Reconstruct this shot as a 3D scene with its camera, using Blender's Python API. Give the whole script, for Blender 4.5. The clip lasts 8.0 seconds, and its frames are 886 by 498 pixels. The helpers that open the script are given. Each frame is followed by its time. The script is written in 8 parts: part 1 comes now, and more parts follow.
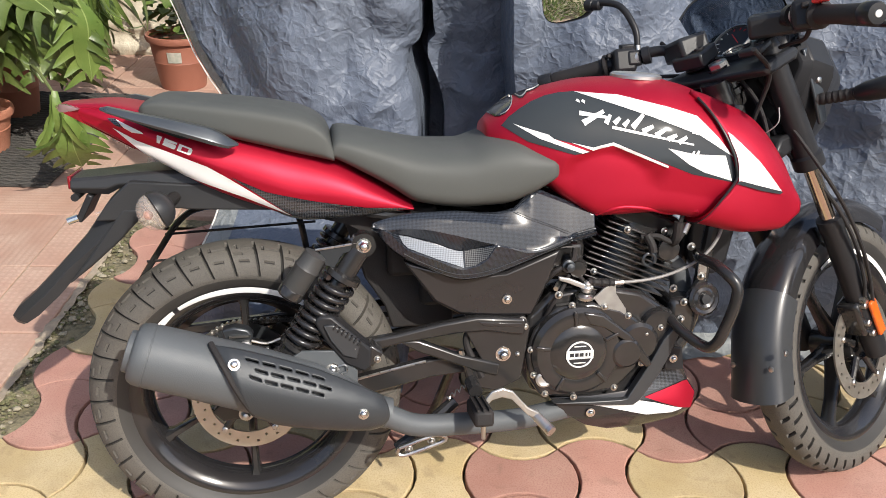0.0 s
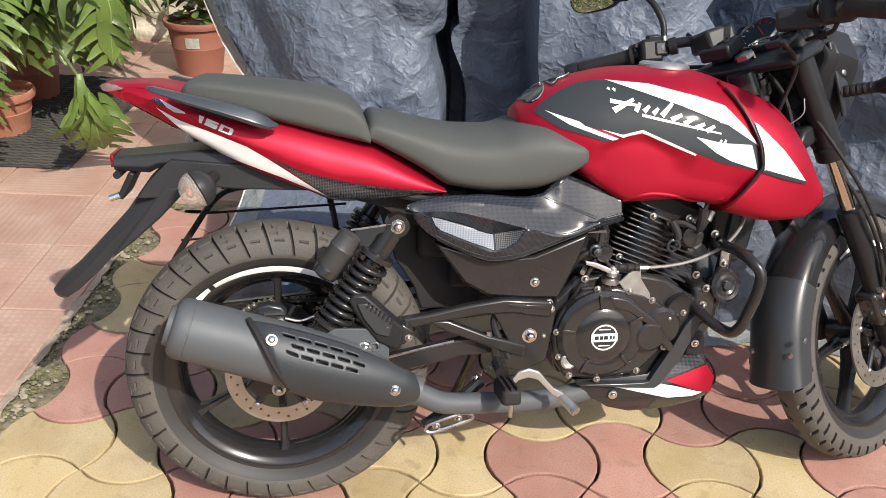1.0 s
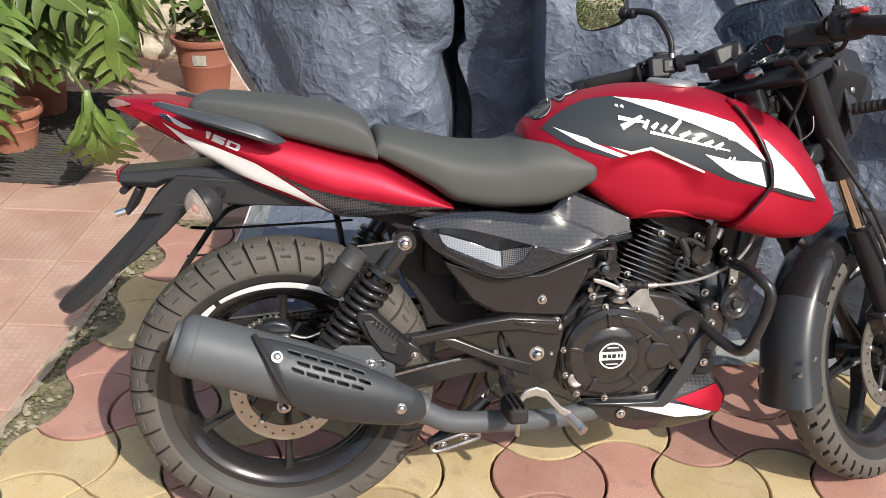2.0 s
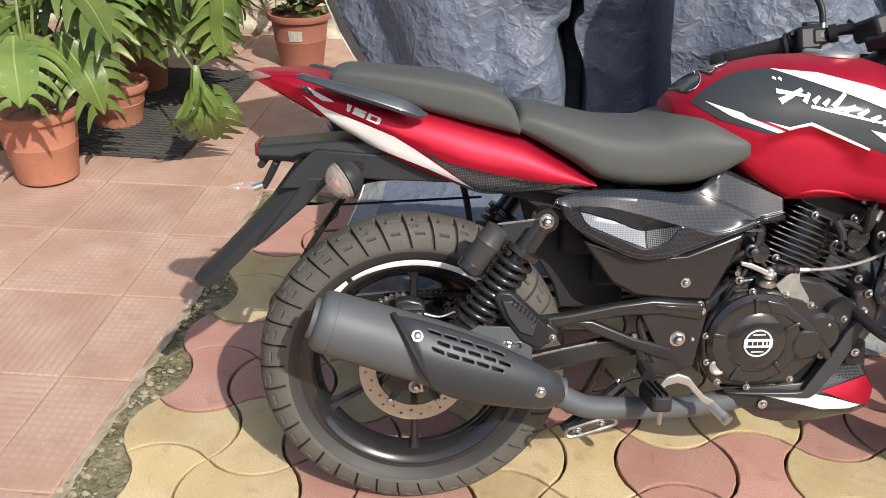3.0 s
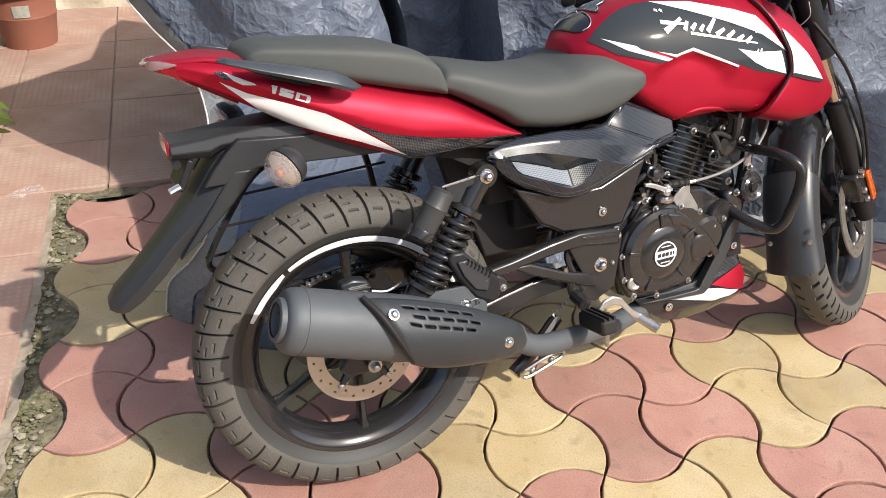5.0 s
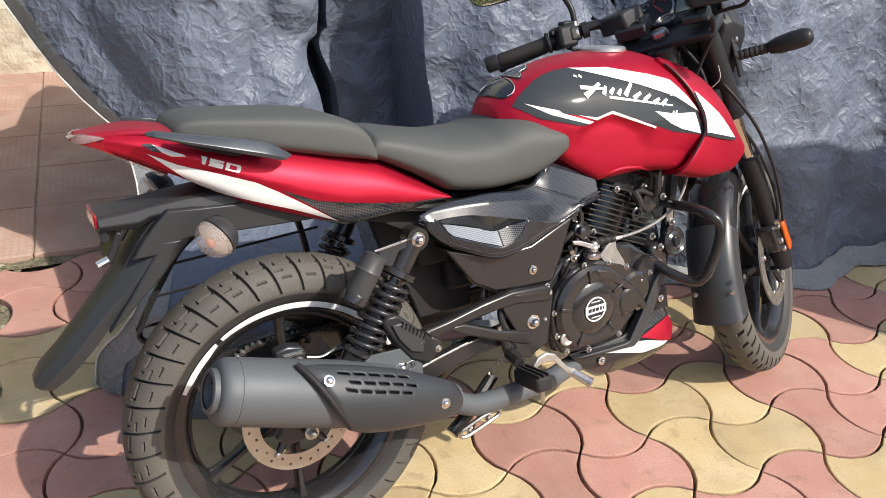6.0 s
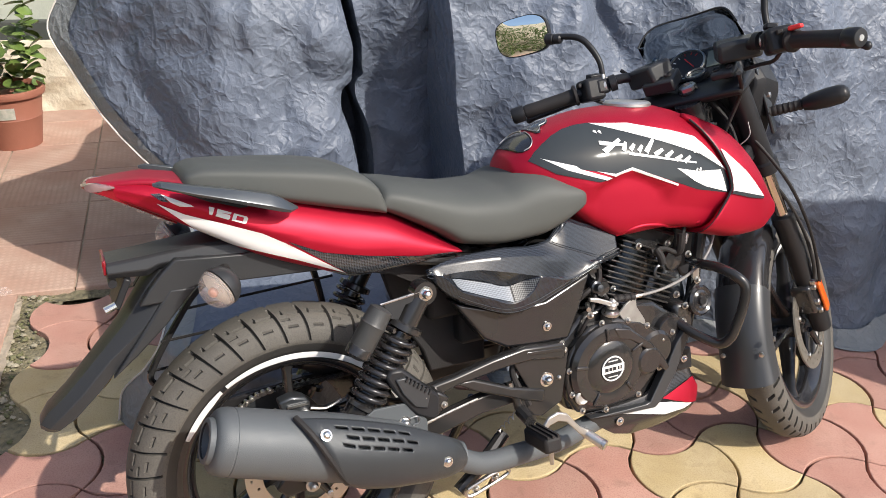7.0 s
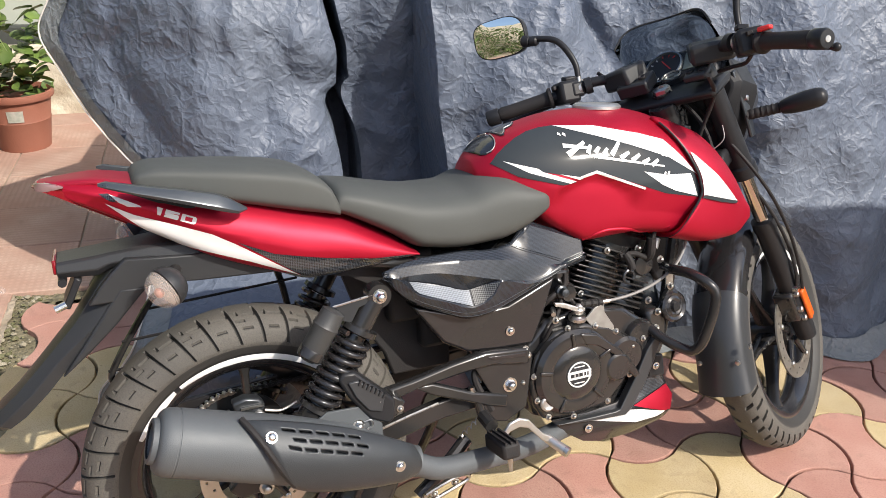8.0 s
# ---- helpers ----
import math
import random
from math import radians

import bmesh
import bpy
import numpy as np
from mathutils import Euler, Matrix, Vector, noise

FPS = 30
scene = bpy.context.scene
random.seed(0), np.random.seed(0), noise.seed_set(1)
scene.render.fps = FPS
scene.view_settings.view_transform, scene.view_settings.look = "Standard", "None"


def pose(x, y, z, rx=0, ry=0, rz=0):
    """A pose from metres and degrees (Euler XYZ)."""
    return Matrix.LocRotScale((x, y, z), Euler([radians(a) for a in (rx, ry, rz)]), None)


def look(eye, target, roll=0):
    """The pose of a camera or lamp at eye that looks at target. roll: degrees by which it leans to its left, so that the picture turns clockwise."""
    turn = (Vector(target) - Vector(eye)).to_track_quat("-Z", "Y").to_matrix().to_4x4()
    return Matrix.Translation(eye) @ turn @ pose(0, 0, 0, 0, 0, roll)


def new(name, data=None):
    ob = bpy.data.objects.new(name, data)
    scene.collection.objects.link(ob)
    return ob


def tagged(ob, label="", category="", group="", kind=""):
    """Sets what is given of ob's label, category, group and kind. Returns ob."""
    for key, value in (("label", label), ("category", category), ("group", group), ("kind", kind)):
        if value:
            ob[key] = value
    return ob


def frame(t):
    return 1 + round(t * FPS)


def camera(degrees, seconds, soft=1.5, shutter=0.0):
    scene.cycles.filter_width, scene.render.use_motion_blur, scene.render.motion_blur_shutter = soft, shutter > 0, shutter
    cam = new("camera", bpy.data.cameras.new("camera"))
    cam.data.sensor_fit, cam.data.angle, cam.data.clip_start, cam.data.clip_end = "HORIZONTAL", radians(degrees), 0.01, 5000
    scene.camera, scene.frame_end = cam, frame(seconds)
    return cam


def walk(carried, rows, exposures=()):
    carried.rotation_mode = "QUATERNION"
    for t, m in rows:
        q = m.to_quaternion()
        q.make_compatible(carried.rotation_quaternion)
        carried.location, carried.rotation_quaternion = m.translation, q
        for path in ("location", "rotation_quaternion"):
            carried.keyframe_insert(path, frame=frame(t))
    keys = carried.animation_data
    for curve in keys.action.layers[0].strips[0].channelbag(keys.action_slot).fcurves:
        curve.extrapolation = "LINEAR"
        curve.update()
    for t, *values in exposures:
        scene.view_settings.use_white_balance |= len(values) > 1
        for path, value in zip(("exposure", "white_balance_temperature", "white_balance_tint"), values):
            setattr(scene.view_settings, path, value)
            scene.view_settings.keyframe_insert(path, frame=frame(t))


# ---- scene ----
cam = camera(56.7, 8.0, soft=0.7)
PATH = [
    (0, (0.01, 0.225, 1.35), (-0.027, 1.988, 0.406), 2.0),
    (0.5, (-0.034, 0.192, 1.357), (-0.07, 1.94, 0.386), 2.8),
    (1, (-0.043, 0.181, 1.349), (-0.084, 1.935, 0.388), 2.9),
    (2.3, (-0.055, 0.19, 1.339), (-0.122, 1.964, 0.418), 2.9),
    (2.5, (-0.083, 0.185, 1.332), (-0.202, 1.954, 0.407), 2.8),
    (3, (-0.182, 0.22, 1.315), (-0.395, 1.953, 0.34), 1.3),
    (3.5, (-0.292, 0.308, 1.32), (-0.377, 2.001, 0.258), -0.0),
    (4, (-0.398, 0.322, 1.319), (-0.281, 1.99, 0.221), -0.2),
    (4.2, (-0.459, 0.307, 1.325), (-0.261, 1.962, 0.22), 0.3),
    (5.3, (-0.572, 0.28, 1.325), (-0.062, 1.913, 0.289), 2.3),
    (5.5, (-0.566, 0.276, 1.334), (-0.016, 1.914, 0.328), 2.4),
    (6, (-0.562, 0.274, 1.348), (0.038, 1.927, 0.396), 2.7),
    (6.5, (-0.529, 0.27, 1.367), (0.005, 1.97, 0.46), 2.4),
    (7, (-0.467, 0.275, 1.376), (0.003, 2.008, 0.495), 2.3),
    (7.5, (-0.405, 0.27, 1.381), (0.028, 2.018, 0.511), 2.3),
    (8, (-0.337, 0.254, 1.371), (0.066, 2.008, 0.499), 1.8),
]
walk(cam, [(t, look(eye, target, roll)) for t, eye, target, roll in PATH],
     exposures=[(0.0, 0.50), (1.2, 0.46), (3.0, 0.40), (4.2, 0.42), (5.4, 0.56), (8.0, 0.58)])

# ---- light ----
world = bpy.data.worlds.new("sky")
scene.world = world
world.use_nodes = True
wn = world.node_tree.nodes
sky = wn.new("ShaderNodeTexSky")
sky.sky_type = "NISHITA"
sky.sun_disc = False
SUN_WAY = Vector((-0.68, 0.81, -1.0)).normalized()
sky.sun_elevation = math.asin(-SUN_WAY.z)
sky.sun_rotation = math.atan2(-SUN_WAY.x, -SUN_WAY.y)
sky.air_density, sky.dust_density = 1.0, 2.6
wn["Background"].inputs["Strength"].default_value = 0.14
world.node_tree.links.new(sky.outputs["Color"], wn["Background"].inputs["Color"])
sun = new("sun", bpy.data.lights.new("sun", "SUN"))
sun.data.energy, sun.data.angle, sun.data.color = 3.4, radians(0.6), (1.0, 0.95, 0.87)
sun.matrix_world = look((0, 0, 6), Vector((0, 0, 6)) + SUN_WAY)


# ---- materials ----
def material(name, color, rough=0.5, metal=0.0, second=None, scale=8.0, amount=0.5, bump=0.0, bump_scale=60.0,
             coat=0.0, sheen=0.0, vary=0.0, fine=None, alpha=None, transmission=0.0, ior=1.45, rough_vary=0.0):
    """A principled material with variation at two scales, relief and, with vary, a difference from piece to piece."""
    m = bpy.data.materials.new(name)
    m.use_nodes = True
    nt = m.node_tree
    n, l = nt.nodes, nt.links
    b = n["Principled BSDF"]
    b.inputs["Roughness"].default_value, b.inputs["Metallic"].default_value = rough, metal
    b.inputs["Coat Weight"].default_value, b.inputs["Coat Roughness"].default_value = coat, 0.08
    b.inputs["Sheen Weight"].default_value = sheen
    b.inputs["Transmission Weight"].default_value, b.inputs["IOR"].default_value = transmission, ior
    co = n.new("ShaderNodeTexCoord").outputs["Object"]

    def noise_node(s, detail=5.0):
        t = n.new("ShaderNodeTexNoise")
        t.inputs["Scale"].default_value, t.inputs["Detail"].default_value = s, detail
        l.new(co, t.inputs["Vector"])
        return t.outputs["Fac"]

    def mixed(fac, a, b_):
        x = n.new("ShaderNodeMix")
        x.data_type = "RGBA"
        for sock, v in ((x.inputs[0], fac), (x.inputs[6], a), (x.inputs[7], b_)):
            if isinstance(v, (tuple, float)):
                sock.default_value = (*v, 1) if isinstance(v, tuple) else v
            else:
                l.new(v, sock)
        return x.outputs[2]

    def ramped(fac, lo, hi, a=0.0, z=1.0):
        r = n.new("ShaderNodeMapRange")
        r.inputs[1].default_value, r.inputs[2].default_value = lo, hi
        r.inputs[3].default_value, r.inputs[4].default_value = a, z
        l.new(fac, r.inputs[0])
        return r.outputs[0]

    out = tuple(color)
    if second:
        out = mixed(ramped(noise_node(scale), 0.35, 0.7, 0.0, amount), out, tuple(second))
    if fine:
        out = mixed(ramped(noise_node(bump_scale * 1.7, 3.0), 0.45, 0.7, 0.0, 0.6), out, tuple(fine))
    if vary:
        info = n.new("ShaderNodeObjectInfo")
        hsv = n.new("ShaderNodeHueSaturation")
        l.new(ramped(info.outputs["Random"], 0, 1, 1 - vary, 1 + vary), hsv.inputs["Value"])
        if isinstance(out, tuple):
            hsv.inputs["Color"].default_value = (*out, 1)
        else:
            l.new(out, hsv.inputs["Color"])
        out = hsv.outputs["Color"]
    if isinstance(out, tuple):
        b.inputs["Base Color"].default_value = (*out, 1)
    else:
        l.new(out, b.inputs["Base Color"])
    if rough_vary:
        l.new(ramped(noise_node(scale * 2.3), 0.3, 0.7, rough - rough_vary, rough + rough_vary), b.inputs["Roughness"])
    if bump:
        bp = n.new("ShaderNodeBump")
        bp.inputs["Strength"].default_value, bp.inputs["Distance"].default_value = 1.0, bump
        l.new(noise_node(bump_scale, 6.0), bp.inputs["Height"])
        l.new(bp.outputs["Normal"], b.inputs["Normal"])
    if alpha is not None:
        b.inputs["Alpha"].default_value = alpha
    return m


def checked(name, dark, light, size, rough=0.25, coat=0.6):
    """Carbon-look film: a fine two-tone weave."""
    m = material(name, dark, rough, coat=coat)
    n, l = m.node_tree.nodes, m.node_tree.links
    ch = n.new("ShaderNodeTexChecker")
    mp = n.new("ShaderNodeMapping")
    tc = n.new("ShaderNodeTexCoord")
    mp.inputs["Rotation"].default_value = (0, radians(42), 0)
    mp.inputs["Scale"].default_value = (1.0, 0.0, 1.0)
    ch.inputs["Scale"].default_value = 1 / size
    ch.inputs["Color1"].default_value, ch.inputs["Color2"].default_value = (*dark, 1), (*light, 1)
    l.new(tc.outputs["Object"], mp.inputs["Vector"])
    l.new(mp.outputs["Vector"], ch.inputs["Vector"])
    l.new(ch.outputs["Color"], n["Principled BSDF"].inputs["Base Color"])
    return m


RED = material("red_paint", (0.44, 0.008, 0.031), 0.45, 0.54, (0.40, 0.007, 0.027), 3.0, coat=0.0, bump=0.00015, bump_scale=1500, rough_vary=0.03)
WHITE_FILM = material("white_film", (0.72, 0.71, 0.69), 0.32, 0, (0.66, 0.65, 0.63), 12, coat=0.3)
GREY_FILM = material("graphite_film", (0.040, 0.046, 0.050), 0.08, 0.0, (0.033, 0.037, 0.041), 10)
GREY_FILM.node_tree.nodes["Principled BSDF"].inputs["Specular IOR Level"].default_value = 0.28
CARBON = checked("carbon_film", (0.016, 0.017, 0.02), (0.066, 0.069, 0.076), 0.0021)
CARBON_FINE = checked("carbon_gloss", (0.011, 0.013, 0.017), (0.028, 0.033, 0.042), 0.0017, 0.22, 0.35)
GRILLE = checked("grille_mesh", (0.006, 0.006, 0.007), (0.12, 0.12, 0.12), 0.0024, 0.35, 0.2)
SILVER_FILM = checked("silver_film", (0.14, 0.155, 0.175), (0.27, 0.29, 0.32), 0.0022, 0.28, 0.3)
SEAT = material("seat_vinyl", (0.074, 0.077, 0.072), 0.60, 0, (0.066, 0.069, 0.065), 5, bump=0.00012, bump_scale=900, rough_vary=0.05)
GLOSS = material("gloss_black_plastic", (0.019, 0.018, 0.019), 0.18, 0, (0.026, 0.025, 0.026), 9, coat=0.5, rough_vary=0.05)
SATIN = material("satin_black_plastic", (0.020, 0.020, 0.022), 0.36, 0, (0.027, 0.027, 0.028), 14, bump=0.0001, bump_scale=500, rough_vary=0.05)
MATT = material("grained_black_plastic", (0.028, 0.029, 0.031), 0.38, 0, (0.034, 0.034, 0.035), 10, bump=0.0002, bump_scale=650)
MUFFLER = material("matt_grey_heat_paint", (0.096, 0.104, 0.110), 0.52, 0.1, (0.082, 0.088, 0.093), 9, bump=0.0003, bump_scale=700, rough_vary=0.05)
SHIELD = material("dark_satin_shield", (0.04, 0.044, 0.048), 0.36, 0.25, (0.05, 0.053, 0.056), 9, bump=0.0004, bump_scale=800, rough_vary=0.05)
RAIL_PAINT = material("rail_paint", (0.085, 0.094, 0.103), 0.30, 0.55, (0.07, 0.078, 0.086), 9, coat=0.25, rough_vary=0.03)
CANISTER = material("canister_paint", (0.055, 0.055, 0.054), 0.45, 0.1, (0.045, 0.045, 0.045), 20, bump=0.0003, bump_scale=500)
GUNMETAL = material("gunmetal_paint", (0.055, 0.06, 0.066), 0.30, 0.5, (0.045, 0.05, 0.055), 9, coat=0.3, rough_vary=0.04)
WRAP = material("clear_wrapper", (0.85, 0.84, 0.82), 0.15, alpha=0.10)
CASE = material("black_engine_paint", (0.022, 0.021, 0.021), 0.17, 0.0, (0.032, 0.030, 0.029), 20, coat=0.5, bump=0.0003, bump_scale=200, rough_vary=0.08)
FIN = material("fin_paint", (0.05, 0.048, 0.046), 0.34, 0.4, (0.03, 0.03, 0.03), 30, coat=0.3)
CABLE = material("grey_cable_sheath", (0.22, 0.21, 0.20), 0.45, 0, (0.16, 0.155, 0.15), 40)
FLAP = material("satin_grey_plastic", (0.036, 0.038, 0.041), 0.36, 0, (0.046, 0.047, 0.049), 8, coat=0.15, rough_vary=0.05)
FRAME = material("black_frame_paint", (0.022, 0.021, 0.021), 0.26, 0.0, (0.03, 0.029, 0.028), 18, coat=0.4)
SIDEWALL = material("sidewall_rubber", (0.034, 0.033, 0.032), 0.55, 0, (0.05, 0.047, 0.043), 9, 0.6, bump=0.0003, bump_scale=300)
RUBBER = material("tyre_rubber", (0.088, 0.081, 0.071), 0.72, 0, (0.135, 0.123, 0.104), 9, 0.6, bump=0.0006, bump_scale=260, fine=(0.05, 0.047, 0.044))
# rubber free of dust in the grooves, with their shade also in the colour
GROOVE = material("groove_shade_rubber", (0.022, 0.021, 0.020), 0.85, 0, (0.034, 0.031, 0.028), 20)
SOFT = material("black_rubber", (0.023, 0.022, 0.022), 0.62, 0, (0.033, 0.025, 0.024), 25, bump=0.0004, bump_scale=400)
CHROME = material("chrome", (0.78, 0.77, 0.75), 0.24, 1.0, (0.66, 0.64, 0.6), 30, rough_vary=0.05)
STEEL = material("zinc_steel", (0.56, 0.55, 0.53), 0.34, 1.0, (0.42, 0.4, 0.37), 60, rough_vary=0.1)
ALU = material("cast_aluminium", (0.60, 0.59, 0.57), 0.42, 0.9, (0.47, 0.45, 0.42), 40, bump=0.0005, bump_scale=500)
DULL = material("dull_casting", (0.40, 0.385, 0.36), 0.45, 0.55, (0.19, 0.18, 0.165), 40, bump=0.0004, bump_scale=400, rough_vary=0.08)
BRONZE = material("fork_tube", (0.62, 0.53, 0.46), 0.14, 1.0, (0.66, 0.58, 0.52), 12)
DISC = material("brushed_disc", (0.54, 0.50, 0.44), 0.40, 0.9, (0.42, 0.38, 0.32), 30, rough_vary=0.08)
ORANGE = material("orange_reflector", (0.75, 0.13, 0.01), 0.18, 0, (0.6, 0.08, 0.01), 120, coat=0.8)
AMBER = material("amber_bulb", (0.42, 0.14, 0.08), 0.3)
LENS = material("clear_lens", (0.80, 0.68, 0.60), 0.1, coat=0.8, alpha=0.30, bump=0.0006, bump_scale=160)
LAMP_GLASS = material("lamp_glass", (0.30, 0.19, 0.185), 0.12, 0, (0.22, 0.13, 0.13), 60, coat=0.7, bump=0.0006, bump_scale=160)
# matt red of the tail deck, darkened so the colour holds its shade
SHADED_RED = material("shaded_red_paint", (0.30, 0.006, 0.024), 0.45, 0.2, (0.27, 0.005, 0.02), 4.0)
RED_LENS = material("red_lens", (0.20, 0.008, 0.014), 0.14, coat=0.8)
SMOKE = material("smoked_screen", (0.24, 0.28, 0.33), 0.03, transmission=1.0, ior=1.1, coat=0.3)
MIRROR = material("mirror_glass", (0.9, 0.91, 0.9), 0.01, 1.0)
DIAL = material("dial_print", (0.02, 0.02, 0.022), 0.5)
LCD = material("lcd_grey", (0.16, 0.18, 0.15), 0.25)
RED_PRINT = material("red_print", (0.6, 0.03, 0.03), 0.4)
TERRACOTTA = material("terracotta", (0.40, 0.165, 0.10), 0.8, 0, (0.48, 0.22, 0.145), 14, 0.7, bump=0.0015, bump_scale=90, fine=(0.38, 0.13, 0.075))
BROWN_POT = material("brown_plastic", (0.30, 0.118, 0.078), 0.55, 0, (0.35, 0.145, 0.10), 9, bump=0.0005, bump_scale=90)
SOIL = material("dry_soil", (0.165, 0.142, 0.085), 0.95, 0, (0.29, 0.25, 0.16), 11, 0.8, bump=0.02, bump_scale=34, fine=(0.06, 0.056, 0.038))
STONE = material("pebbles", (0.34, 0.30, 0.22), 0.9, 0, (0.20, 0.175, 0.12), 18, bump=0.004, bump_scale=60)
MORTAR = material("cement_mortar", (0.40, 0.33, 0.25), 0.92, 0, (0.25, 0.20, 0.135), 12, 0.8, bump=0.008, bump_scale=45, fine=(0.3, 0.25, 0.2))
PINK = material("pink_paver", (0.41, 0.207, 0.160), 0.85, 0, (0.485, 0.288, 0.226), 6, 0.9, bump=0.0012, bump_scale=150, fine=(0.32, 0.15, 0.115), vary=0.12)
YELLOW = material("yellow_paver", (0.48, 0.365, 0.185), 0.85, 0, (0.55, 0.445, 0.275), 6, 0.9, bump=0.0012, bump_scale=150, fine=(0.38, 0.275, 0.13), vary=0.12)
LEAF = material("green_leaf", (0.078, 0.130, 0.028), 0.36, 0, (0.150, 0.195, 0.048), 5, 0.9, bump=0.002, bump_scale=40, vary=0.35)
LEAF_PALE = material("pale_leaf", (0.15, 0.21, 0.055), 0.4, 0, (0.09, 0.15, 0.036), 7, 0.8, bump=0.002, bump_scale=40, vary=0.2)
RIB = material("leaf_rib", (0.24, 0.30, 0.10), 0.45, 0, (0.18, 0.24, 0.08), 12)
STALK = material("leaf_stalk", (0.16, 0.2, 0.07), 0.5, 0, (0.22, 0.2, 0.1), 20)
PLASTER = material("cream_plaster", (0.62, 0.56, 0.44), 0.9, 0, (0.42, 0.36, 0.26), 6, 0.8, bump=0.02, bump_scale=14, fine=(0.5, 0.44, 0.34))
WALL = material("pale_wall", (0.42, 0.44, 0.37), 0.85, 0, (0.36, 0.37, 0.31), 3, bump=0.002, bump_scale=60)
DARK_WALL = material("dark_base", (0.05, 0.055, 0.05), 0.8, 0, (0.08, 0.08, 0.07), 5)
MAT_RUBBER = material("mat_rubber", (0.05, 0.048, 0.045), 0.8, 0, (0.085, 0.078, 0.07), 6, 0.8, bump=0.002, bump_scale=90)
PAPER = material("faded_label", (0.55, 0.52, 0.46), 0.7, 0, (0.32, 0.36, 0.3), 40, 0.9)
ROPE = material("white_rope", (0.66, 0.63, 0.58), 0.85, 0, (0.5, 0.47, 0.42), 60)


for mat_, level in ((SATIN, 0.28), (SEAT, 0.38), (MATT, 0.4), (SOFT, 0.3), (FRAME, 0.4), (GUNMETAL, 0.4)):
    mat_.node_tree.nodes["Principled BSDF"].inputs["Specular IOR Level"].default_value = level


def soiled(m, dark, scales, amount):
    """Dirt trodden in over several pieces: patches and small specks laid out in the place's own coordinates."""
    n, l = m.node_tree.nodes, m.node_tree.links
    b = n["Principled BSDF"]
    src = b.inputs["Base Color"].links[0].from_socket
    geo = n.new("ShaderNodeNewGeometry")
    for (scale, lo, hi), amt in zip(scales, amount):
        ns = n.new("ShaderNodeTexNoise")
        ns.inputs["Scale"].default_value, ns.inputs["Detail"].default_value, ns.inputs["Distortion"].default_value = scale, 6.0, 0.5
        rp = n.new("ShaderNodeMapRange")
        rp.inputs[1].default_value, rp.inputs[2].default_value, rp.inputs[4].default_value = lo, hi, amt
        mx = n.new("ShaderNodeMix")
        mx.data_type = "RGBA"
        mx.inputs[7].default_value = (*dark, 1)
        l.new(geo.outputs["Position"], ns.inputs["Vector"])
        l.new(ns.outputs["Fac"], rp.inputs[0])
        l.new(rp.outputs[0], mx.inputs[0])
        l.new(src, mx.inputs[6])
        src = mx.outputs[2]
    l.new(src, b.inputs["Base Color"])


soiled(PINK, (0.20, 0.115, 0.085), ((4.0, 0.50, 0.75), (19.0, 0.58, 0.72), (75.0, 0.66, 0.74)), (0.45, 0.35, 0.5))
soiled(YELLOW, (0.22, 0.15, 0.085), ((4.0, 0.50, 0.75), (19.0, 0.58, 0.72), (75.0, 0.66, 0.74)), (0.45, 0.35, 0.5))


